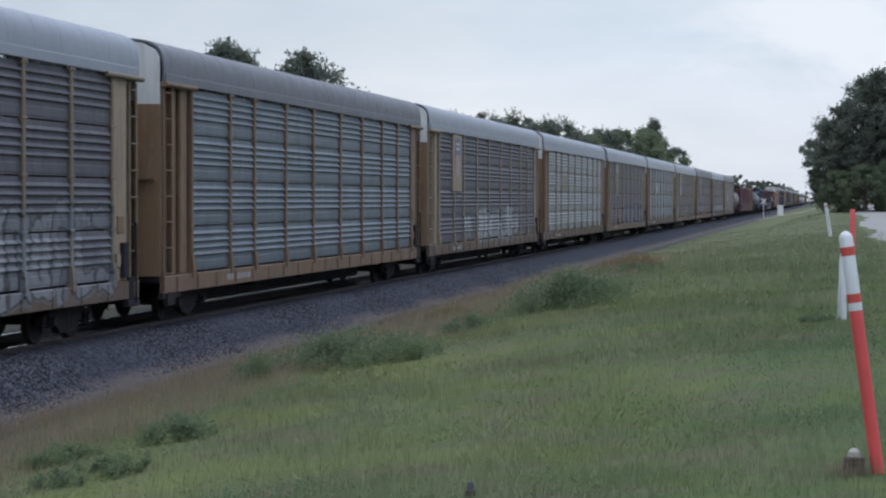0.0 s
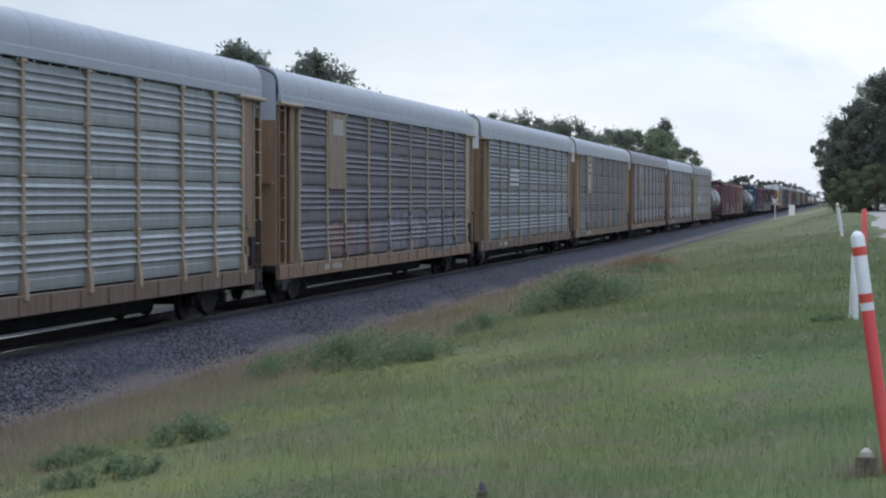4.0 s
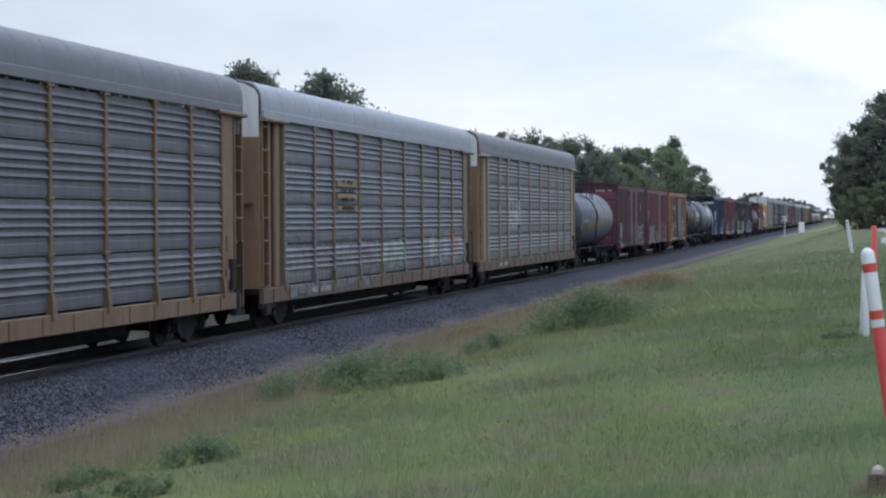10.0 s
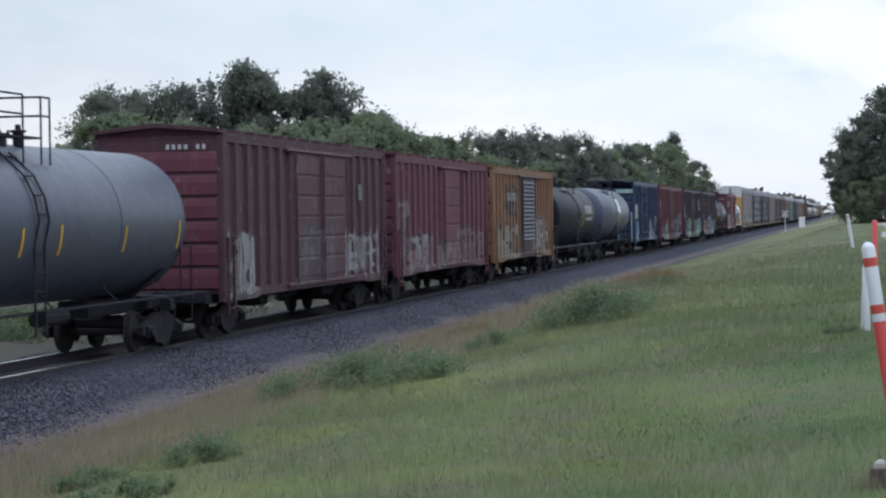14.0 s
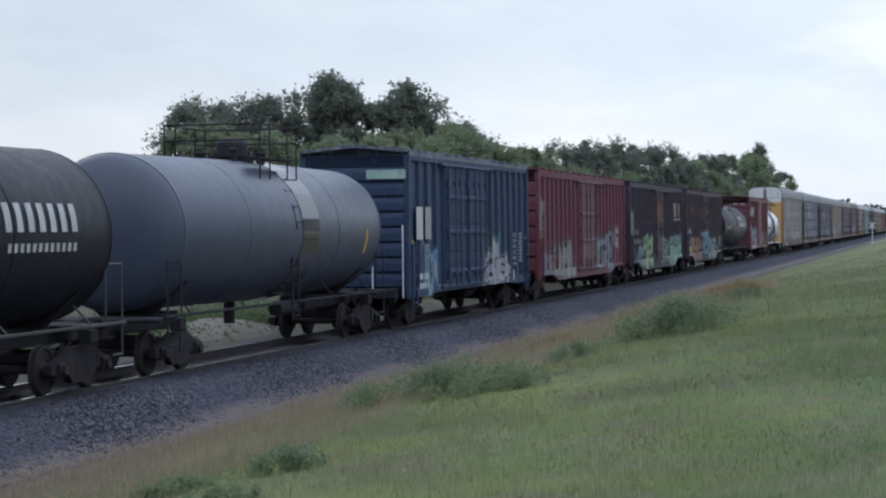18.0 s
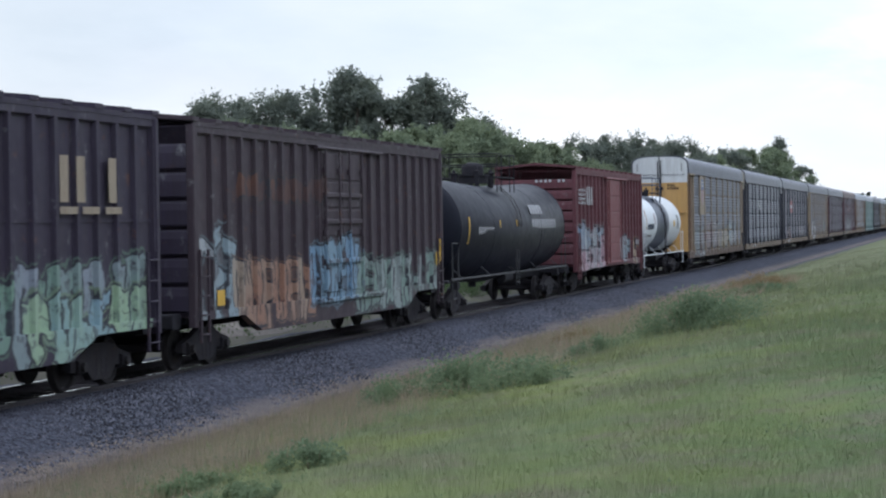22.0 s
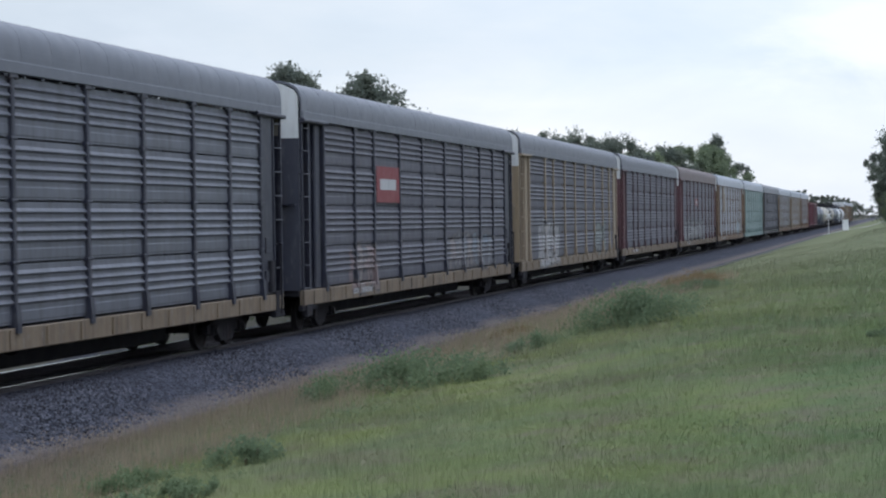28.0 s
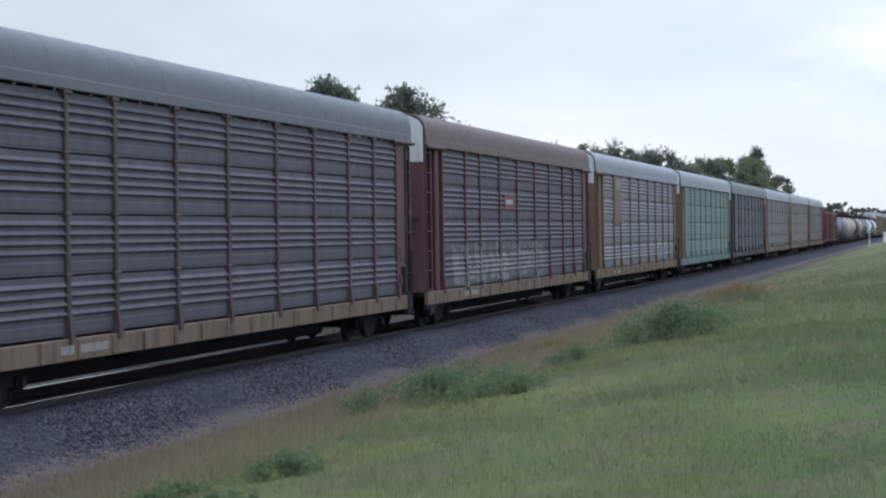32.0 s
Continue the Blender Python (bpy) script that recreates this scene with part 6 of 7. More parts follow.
RACKS_BEHIND = [
    dict(panel="galv", frame_mat="beige", roof="roof_dull", bay="orange", plate="orange", sill="sill_brown", extras=[("shield", 5.2, 1.85, "beige")], low="yellow_end", tags=[(2.7, 7.3, 0.5, 2.3, (0.20, 0.26, 0.28), DIM, 7), (7.4, 13.4, 0.9, 2.6, WORN, (0.19, 0.11, 0.11), 8), (13.4, 19.2, 0.9, 2.1, (0.19, 0.13, 0.10), (0.30, 0.26, 0.19), 8), (19.2, 23.6, 1.2, 2.5, ICE, WORN, 5)]),
    dict(panel="galv", frame_mat="navy", roof="roof_dull", bay="navy", plate="navy", high="cream", low="navy", sill="sill_tan", extras=[("logo", 9.2, 11.2, 3.3, 4.0, "mark")]),
    dict(panel="galv_dark", frame_mat="navy", roof="roof_dull", bay="navy", plate="navy", low="navy", sill="sill_tan", extras=[("logo", 7.85, 10.4, 3.1, 4.1, "logo_red")], tags=[(5, 8, 0.7, 2.0, (0.17, 0.09, 0.09), DIM, 4), (17, 24, 1.1, 2.0, (0.13, 0.16, 0.20), DIM, 8)]),
    dict(panel="galv_dark", frame_mat="beige", roof="roof_dull", bay="beige", plate="beige", low="yellow", sill="sill_tan", bold=True, shift=0.7, tags=[(4.6, 9.6, 0.7, 2.4, WORN, WORN, 5), (19.6, 23.6, 1.1, 2.3, (0.15, 0.17, 0.17), (0.19, 0.21, 0.20), 4)]),
    dict(panel="galv_dark", frame_mat="maroon_dull", roof="roof_dull", bay="maroon", plate="maroon", low="maroon", sill="sill_tan", extras=[]),
    dict(panel="galv_dark", frame_mat="maroon", roof="roof_rust", bay="maroon", plate="maroon", low="maroon", sill="sill_tan", tags=[(4.0, 18.0, 1.1, 2.2, (0.19, 0.19, 0.20), (0.25, 0.25, 0.25), 14)], extras=[("logo", 11.2, 12.8, 3.35, 3.85, "logo_red")]),
    dict(panel="galv_mid", frame_mat="orange", roof="roof", bay="orange", plate="orange", sill="orange", extras=[("plate", 5.6, 2.0, 2.9)], tags=[(20, 23.5, 1.1, 2.0, PALE, ICE, 3)]),
    dict(panel="galv_green", frame_mat="galv_green", roof="roof", bay="orange", plate="galv_green", sill="galv_green"),
    dict(panel="galv_dark", frame_mat="black", roof="roof_dull", bay="black", plate="black", sill="black"),
    dict(panel="galv", frame_mat="tan", roof="roof", bay="beige", plate="beige"),
    dict(panel="galv", frame_mat="yellow", roof="roof", bay="yellow", plate="beige"),
    dict(panel="galv", frame_mat="orange", roof="roof", bay="orange", plate="orange"),
]
RACK_WORDS = {"orange": "orange-brown posts", "tan": "dusty tan posts", "beige": "beige posts", "yellow": "faded yellow posts", "navy": "dark navy posts", "maroon": "maroon posts", "maroon_dull": "greyed maroon posts", "galv_green": "pale green sides", "black": "black posts"}
PANEL_WORDS = {"galv_mid": "weathered grey corrugated panels", "galv_bright": "bright silvery corrugated panels", "galv": "grey corrugated panels", "galv_soot": "sooty grey corrugated panels", "galv_dark": "grimy dark corrugated panels", "galv_blue": "bluish corrugated panels", "galv_green": "green-tinted corrugated panels"}
for k, d in enumerate(RACKS_AHEAD):
    couple(build_autorack((k - 10) * 28.5, **d), rack_label(PANEL_WORDS[d["panel"]] + " and " + RACK_WORDS[d["frame_mat"]]), "autorack car", "autorack cars of the train")
for k, d in enumerate(RACKS_BEHIND):
    couple(build_autorack(234.5 + k * 28.57, **d), rack_label(PANEL_WORDS[d["panel"]] + " and " + RACK_WORDS[d["frame_mat"]]), "autorack car", "autorack cars of the train")

# the car after the short tank car shows its end
for z in (4.40, 4.24):
    mark = Shape()
    for k in range(4 if z > 4.3 else 6):
        mark.box((0.42 + k * 0.105, 0.50, z), (0.48 + k * 0.105, 0.51, z + 0.11), "under")
    tagged(part("marking", mark.mesh("marking"), TRAIN[10][0]), kind="stuff")
for x in (-0.75, 0.75):
    part("lettering", lettering("EXCESS HEIGHT CAR", 0.125, "under"), TRAIN[10][0], (x, 0.47, 4.96))
    for k in (-1, 1):
        stripe = Shape()
        stripe.box((x + k * 0.42 - 0.03, 0.495, 5.2), (x + k * 0.42 + 0.03, 0.505, 5.6), "mark_dim")
        part("stripe", stripe.mesh("stripe"), TRAIN[10][0])

TANK, BOX = "tank cars of the train", "boxcars of the train"
couple(build_tank(0.3, 17.2, "tank_grey", 1.50, 2.55, rail_mat="under", deck_from=-1.9, deck_to=0.2, ladder_at=-0.8, extras=[("s", 1.9, 2.0, 2.0, 2.7, "mark_yellow", 1), ("s", 5.0, 5.1, 2.0, 2.5, "mark_yellow", 1), ("s", 6.8, 6.88, 2.0, 2.5, "mark_yellow", 1), ("s", 8.5, 8.58, 2.0, 2.55, "mark_yellow", 1), ("s", 11.75, 11.83, 2.0, 2.5, "mark_yellow", 1), ("s", 14.9, 14.97, 2.0, 2.6, "mark_yellow", 1), ("b", 2.4, 4.2, 2.35, 2.55, "mark_dim", 8)]),
       "grey tank car with a domed manway and yellow ticks", "tank car", TANK)
couple(build_boxcar(17.4, 17.45, "brown_red", "brown_door", "brown_red", "red", doors=2, door_w=5.3, door_at=0.43, door_rows=6, post_step=0.88, post_w=0.12, extras=[("bars", 13.3, 13.7, 3.1, 0.45, "mark_dim", 1), ("endbars", 0.2, 1.2, 4.2, 0.14, "mark")], tags=[(0.9, 3.4, 0.6, 2.5, WORN, DIM, 5), (11.6, 16.2, 0.9, 2.3, DIM, WORN, 12), (7.0, 10.5, 1.0, 2.4, (0.20, 0.14, 0.14), INK, 5)]),
       "brown-red boxcar with double doors and sprayed lettering", "boxcar", BOX)
couple(build_boxcar(34.75, 17.4, "crimson", "red", "crimson", "crimson", door_cols=1, doors=1, door_w=3.0, post_step=0.9, eave=4.47, door_at=0.7, post_w=0.11, tags=[(1.0, 6.6, 0.8, 2.1, WORN, (0.15, 0.10, 0.11), 10), (1.3, 2.6, 2.2, 3.1, DIM, DIM, 3), (2.4, 3.6, 0.9, 1.5, (0.22, 0.04, 0.05), DIM, 1), (10.4, 15.8, 0.9, 2.2, DIM, (0.17, 0.11, 0.11), 9), (7.2, 10.2, 0.9, 1.6, (0.2, 0.13, 0.13), DIM, 3)]),
       "faded red boxcar with a plain sliding door and graffiti", "boxcar", BOX)
couple(build_boxcar(51.95, 17.4, "ochre", "umber", "ochre", "ochre", doors=1, door_w=3.5, door_at=0.45, post_step=0.75, eave=4.45, extras=[("slats", 7.6, 10.7, 1.5, 4.1, 15, "galv_dark"), ("bars", 4.0, 6.2, 3.2, 0.35, "mark_dim", 1)], tags=[(1.6, 7.2, 0.8, 2.2, WORN, (0.24, 0.2, 0.14), 8), (3.5, 6.8, 2.6, 3.8, (0.15, 0.13, 0.1), INK, 4), (10.3, 15.5, 0.9, 2.6, (0.22, 0.17, 0.12), PALE, 8)]),
       "ochre-yellow boxcar with a rusty door and worn paint", "boxcar", BOX)
couple(build_tank(69.4, 17.2, "tank_black", 1.52, 2.55, rail_mat="black", extras=[("b", 11.2, 14.0, 2.62, 3.08, "mark_mid", 7), ("b", 11.3, 13.9, 2.30, 2.44, "mark_mid", 12), ("s", 10.4, 10.5, 2.0, 2.7, "mark_yellow", 1)]),
       "black tank car with white lettering on its side", "tank car", TANK)
couple(build_tank(86.6, 17.4, "tank_slate", 1.52, 2.6, rail_mat="under", y_ends=(1.15, 1.9), band=(0.62, "gloss_band"), band_at=0.85, taper=0.06, extras=[("s", 10.6, 10.75, 1.7, 2.5, "mark_yellow", 1), ("s", 13.8, 13.9, 2.0, 2.6, "mark_yellow", 1), ("s", 6.5, 6.8, 1.8, 2.3, "mark_yellow", 1)]),
       "long grey tank car with a pale band and top railing", "tank car", TANK)
couple(build_boxcar(103.75, 17.45, "blue", "blue", "blue_roof", "blue", doors=2, door_w=5.06, door_at=-1.35, post_step=0.9, post_w=0.045, end_ribs=8, door_rows=4, door_beams=(1.35, 2.5, 3.5), eave=4.6, extras=[("patch", 1.5, 2.2, 2.3, 3.2, "mark_mid"), ("patch", 2.45, 3.1, 2.3, 3.2, "mark_dim"), ("grab", 1.38, 0.62, 0.75, 2.7, "mark"), ("grab", 0.55, 0.55, 0.95, 1.6, "mark"), ("patch", 1.02, 1.12, 1.1, 2.3, "mark_yellow"), ("patch", 3.5, 3.58, 1.2, 1.7, "mark_yellow"), ("endpatch", 0.35, 1.45, 3.95, 4.2, "tag_green"), ("bars", 8.4, 9.2, 3.6, 0.14, "mark", 2), ("bars", 1.8, 2.8, 1.2, 0.16, "mark", 2), ("bars", 14.15, 14.65, 2.3, 0.12, "mark_mid", 6), ("bars", 15.1, 15.55, 2.35, 0.07, "mark_mid", 9), ("patch", 16.15, 16.22, 1.1, 2.3, "mark_yellow"), ("patch", 14.1, 14.3, 0.85, 1.2, "mark_mid")], tags=[(9.9, 12.6, 1.7, 2.3, (0.05, 0.11, 0.10), (0.06, 0.12, 0.17), 3), (9.6, 13.6, 0.7, 1.8, PALE, (0.34, 0.31, 0.36), 5), (11.5, 12.1, 1.75, 2.3, ICE, PALE, 1), (2.6, 4.2, 0.8, 2.1, ICE, SKYB, 2)]),
       "slate-blue boxcar with double doors and white patches", "boxcar", BOX)
couple(build_boxcar(121.6, 21.4, "red", "maroon", "red", "red", doors=1, door_w=3.4, post_step=0.9, door_rows=3, door_beams=(2.05, 3.1), eave=4.57, fish=0.12, door_at=0.0, extras=[("endbars", 0.15, 1.2, 4.14, 0.13, "mark"), ("bars", 11.0, 12.2, 3.6, 0.10, "mark_dim", 4)], tags=[(3.4, 8.2, 0.7, 1.95, (0.22, 0.25, 0.22), (0.27, 0.27, 0.27), 5), (12.8, 17.4, 0.8, 2.3, (0.21, 0.25, 0.27), (0.15, 0.21, 0.24), 5), (1.2, 3.8, 0.6, 1.6, (0.12, 0.13, 0.22), DIM, 3), (1.3, 2.3, 2.5, 3.5, (0.24, 0.21, 0.23), (0.27, 0.25, 0.26), 1), (17.8, 19.2, 1.2, 2.5, WORN, WORN, 1), (9.6, 11.6, 1.1, 1.9, (0.20, 0.12, 0.13), (0.16, 0.05, 0.06), 3)]),
       "red-oxide boxcar with a wide band of graffiti", "boxcar", BOX)
couple(build_boxcar(143.2, 21.0, "plum", "umber", "plum", "plum", seams=(2.75,), door_beams=(1.9, 2.9), doors=1, door_w=3.0, post_step=0.8, eave=4.55, fish=0.25, extras=[("bars", 16.1, 18.6, 3.05, 0.75, "beige", 1), ("patch", 16.15, 16.8, 2.86, 2.98, "beige"), ("patch", 17.0, 17.65, 2.86, 2.98, "beige"), ("patch", 17.9, 18.55, 2.86, 2.98, "beige"), ("bars", 1.4, 3.2, 2.2, 0.24, "tan", 1), ("bars", 1.4, 4.2, 1.75, 0.24, "tan", 1)], tags=[(4.8, 8.4, 0.6, 2.1, (0.29, 0.37, 0.19), MINT, 4), (11.2, 19.6, 0.6, 2.1, (0.24, 0.27, 0.32), (0.16, 0.26, 0.20), 10), (15, 19.8, 0.6, 1.5, (0.20, 0.30, 0.36), MINT, 6), (1.2, 2.0, 2.2, 3.2, WORN, (0.24, 0.26, 0.28), 1), (9.5, 11.3, 2.7, 3.9, (0.27, 0.16, 0.09), (0.16, 0.08, 0.06), 2), (9.5, 11.3, 0.9, 2.2, DIM, (0.10, 0.08, 0.09), 3), (1.0, 4.8, 0.6, 1.6, ICE, INK, 6)]),
       "dark plum boxcar with green and white graffiti", "boxcar", BOX)
couple(build_boxcar(164.3, 19.95, "umber", "umber", "umber", "plum", door_beams=(1.8, 2.7, 3.3), doors=1, door_w=3.0, post_step=0.8, eave=4.54, fish=0.25, extras=[("patch", 18.4, 18.75, 1.5, 1.85, "mark_yellow"), ("patch", 1.9, 2.3, 1.1, 1.4, "mark_yellow"), ("patch", 18.8, 19.05, 1.6, 2.2, "mark_yellow")], tags=[(1.0, 3.2, 0.6, 2.6, PALE, ICE, 3), (3.0, 8.0, 0.5, 2.0, (0.31, 0.25, 0.20), (0.30, 0.16, 0.11), 9), (7.6, 11.4, 0.7, 2.4, SKYB, (0.20, 0.30, 0.38), 6), (11.0, 18.8, 0.5, 1.9, (0.30, 0.32, 0.33), (0.20, 0.28, 0.25), 12), (3.2, 8.6, 3.25, 3.55, (0.13, 0.06, 0.04), (0.07, 0.04, 0.04), 9)]),
       "rusty umber boxcar with many-coloured graffiti", "boxcar", BOX)
couple(build_tank(184.2, 18.3, "tank_black", 1.52, 2.5, y_ends=(1.1, 1.05), rail_mat="black", taper=0.04, dip=0.24, extras=[("s", 2.4, 2.5, 2.0, 2.8, "mark_yellow", 1), ("b", 3.6, 5.6, 2.28, 2.50, "mark_mid", 9), ("b", 3.5, 6.2, 1.95, 2.02, "mark_dim", 14), ("b", 11.2, 13.2, 2.9, 3.2, "mark_mid", 5), ("b", 11.2, 15.2, 2.42, 2.72, "mark_mid", 11), ("s", 6.4, 6.5, 2.1, 2.7, "mark_yellow", 1), ("s", 8.8, 8.9, 2.1, 2.7, "mark_yellow", 1)]),
       "black tank car with white numbers and lettering", "tank car", TANK)
couple(build_boxcar(202.5, 17.3, "oxide", "red_door", "oxide", "oxide", seams=(1.75, 2.3, 2.85, 3.4, 3.95), end_ribs=8, door_cols=1, doors=1, door_w=3.0, post_w=0.05, post_step=0.8, eave=4.54, door_at=0.4, extras=[("bars", 1.3, 2.7, 3.75, 0.10, "mark_mid", 4), ("bars", 2.9, 4.3, 3.25, 0.70, "mark_mid", 1), ("endbars", 0.0, 1.2, 4.1, 0.13, "mark")], tags=[(1.0, 7.0, 0.6, 2.2, PALE, PINK, 9), (1.2, 6.6, 1.6, 2.4, SKYB, PALE, 7), (10.6, 13.4, 0.9, 2.0, PALE, ICE, 4), (14.0, 15.6, 0.9, 1.8, PALE, SAND, 2)]),
       "red boxcar with a white emblem and scrawled graffiti", "boxcar", BOX)
couple(build_tank(219.7, 14.7, "tank_white", 1.40, 2.47, y_ends=(0.9, 1.25), rail_mat="tank_white", band=(1.95, "tank_grey"), band_at=-0.3, seam=False, deck_from=-1.8, deck_to=0.8, ladder_mat="under", extras=[("b", 2.0, 3.9, 2.2, 2.45, "tank_grey", 9), ("b", 1.8, 3.6, 1.85, 1.95, "mark_dim", 12), ("b", 11.6, 12.3, 2.2, 2.9, "mark_dim", 3), ("s", 1.5, 1.58, 2.2, 3.1, "tag_orange", 1), ("s", 10.4, 10.8, 2.3, 2.6, "mark_yellow", 1), ("s", 4.1, 4.17, 2.4, 2.95, "logo_red", 1)]),
       "short white tank car with a dark middle band", "tank car", TANK)
# beyond the second row of autoracks
u = 577.6
for mat in ("red", "maroon"):
    couple(build_boxcar(u, 17.4, mat, mat, mat), "dark red boxcar with ribbed sides", "boxcar", BOX)
    u += 17.4
for mat, label in (("tank_grey", "grey tank car with side rails"), ("tank_grey", "grey tank car with side rails"), ("cream", "dusty cream tank car"), ("cream", "dusty cream tank car"), ("tank_black", "black tank car with a top platform"), ("cream", "dusty cream tank car"), ("tank_grey", "grey tank car with side rails"), ("tank_grey", "grey tank car with side rails"), ("tank_white", "white tank car with a top platform"), ("tank_black", "black tank car with a top platform"), ("tank_white", "white tank car with a top platform")):
    couple(build_tank(u, 17.2, mat, 1.55, 2.6, rail_mat=mat, seam=False), label, "tank car", TANK)
    u += 17.2
for k in range(4):
    couple(build_autorack(u, **RACKS_BEHIND[9 + k % 3]), "far covered autorack car with grey corrugated panels", "autorack car", "autorack cars of the train")
    u += 28.55

# ---------------------------------------------------------------- plants
def leaf_cloud(rng, centres, radii, per, size, flat=0.75):
    """Leaves, each a small bent quad of two triangles, in clumps round the centres."""
    n = len(centres) * per
    c = np.repeat(np.asarray(centres), per, 0)
    r = np.repeat(np.asarray(radii), per)[:, None]
    d = rng.normal(size=(n, 3))
    d /= np.linalg.norm(d, axis=1)[:, None]
    p = c + d * r * (0.30 + 0.95 * rng.random((n, 1))) * np.array([1, 1, flat])
    u = rng.normal(size=(n, 3))
    u /= np.linalg.norm(u, axis=1)[:, None]
    w = np.cross(u, rng.normal(size=(n, 3)))
    w /= np.linalg.norm(w, axis=1)[:, None] + 1e-9
    s = size * (0.6 + 0.8 * rng.random((n, 1)))
    V = np.stack([p - u * s, p + w * s * 0.55, p + u * s, p - w * s * 0.55], 1)
    F = np.arange(4 * n).reshape(-1, 4)
    return V.reshape(-1, 3), F


def twig_cloud(rng, centres, radii, twigs, per, size):
    """Leaves set along short twigs that spread from each clump's middle, more of them upwards."""
    c = np.repeat(np.asarray(centres), twigs, 0)
    r = np.repeat(np.asarray(radii), twigs)[:, None]
    d = rng.normal(size=c.shape) + np.array([0, 0, 0.35])
    d /= np.linalg.norm(d, axis=1)[:, None]
    reach = r * (0.65 + 0.75 * rng.random(r.shape) ** 2)
    d, reach, c, r = [np.repeat(q, per, 0) for q in (d, reach, c, r)]
    n = len(c)
    t = 0.15 + 0.85 * rng.random((n, 1)) ** 0.7
    p = c + d * reach * t * np.array([1, 1, 0.85]) + rng.normal(size=(n, 3)) * r * (0.20 - 0.14 * t)
    u = rng.normal(size=(n, 3)) + 0.8 * d
    u /= np.linalg.norm(u, axis=1)[:, None]
    w = np.cross(u, rng.normal(size=(n, 3)))
    w /= np.linalg.norm(w, axis=1)[:, None] + 1e-9
    s = size * (0.6 + 0.8 * rng.random((n, 1)))
    V = np.stack([p - u * s, p + w * s * 0.55, p + u * s, p - w * s * 0.55], 1)
    return V.reshape(-1, 3), np.arange(4 * n).reshape(-1, 4)


def tree_meshes(seed, height, spread, mat, clumps=46, base=0.22, pointed=False, twigs=42, size=0.085):
    """Trunk with limbs, and a crown of leaf clumps with an uneven outline."""
    rng = np.random.default_rng(seed)
    s = Shape()
    bend = rng.normal(size=(5, 2)) * 0.15
    zs = np.linspace(0, height * 0.6, 5)
    for k in range(4):
        s.rod((bend[k, 0] * (k > 0), bend[k, 1] * (k > 0), zs[k] - 0.3 * (k == 0)), (bend[k + 1, 0], bend[k + 1, 1], zs[k + 1]), 0.30 * (1 - 0.2 * k), "bark", 8, 0.30 * (0.8 - 0.2 * k))
    centres, radii = [], []
    for k in range(clumps):
        t = rng.random()
        z = height * (base + (0.93 - base) * t)
        if pointed:
            rad = spread * (1 - t) ** 0.8 * (0.35 + 0.65 * rng.random())
        else:
            rad = spread * math.sqrt(max(0.05, 1 - (1.9 * t - 0.85) ** 2 * 0.9)) * (0.35 + 0.65 * math.sqrt(rng.random()))
        a = rng.random() * 6.283
        centres.append((rad * math.cos(a), rad * math.sin(a), z + rng.normal() * 0.2))
        radii.append((0.045 + 0.075 * rng.random() ** 1.8) * height * (0.75 if pointed else 1.0))
        if k % 3 == 0:
            s.rod((0, 0, z * 0.62), centres[-1], 0.09, "bark", 6, 0.02)
    V, F = twig_cloud(rng, centres, radii, twigs, 10, size)
    return s.mesh("trunk"), cloud_mesh("crown", V, F, mat)


TREE_KINDS = {
    "oak": tree_meshes(1, 11.0, 4.6, "leaf", 130, 0.12),
    "oak_b": tree_meshes(2, 10.0, 4.2, "leaf", 110, 0.10),
    "slim": tree_meshes(6, 11.0, 2.1, "leaf", 80, 0.15),
    "slim_b": tree_meshes(7, 10.5, 2.3, "leaf", 74, 0.12),
    "light": tree_meshes(3, 8.0, 4.6, "leaf_light", 110, 0.05),
    "pine": tree_meshes(4, 13.0, 3.6, "leaf", 70, 0.15, True),
    "far": tree_meshes(5, 10.0, 6.0, "leaf", 60, 0.02, twigs=14, size=0.28),
}


CROWN_TOP = {k: max(v.co.z for v in cr.vertices) for k, (tr, cr) in TREE_KINDS.items()}


def plant(kind, x, y, top, turn, label, group):
    tr, cr = TREE_KINDS[kind]
    scale = (top - float(ground_z(x, y)) + 0.05) / CROWN_TOP[kind]
    t = new("tree")
    part("trunk", tr, t)
    part("crown", cr, t)
    t.matrix_basis = pose(x, y, float(ground_z(x, y)) - 0.05, 0, 0, turn)
    t.scale = (scale, scale, scale)
    tagged(t, label, "tree", group)


OAK = "dark green broad-leaved tree behind the track"
LINE = "trees behind the track"


def by_angle(left, dist):
    """A place seen from the eye, so many degrees to the left of the track's direction."""
    return EYE[0] - dist * math.sin(radians(left)), dist * math.cos(radians(left))


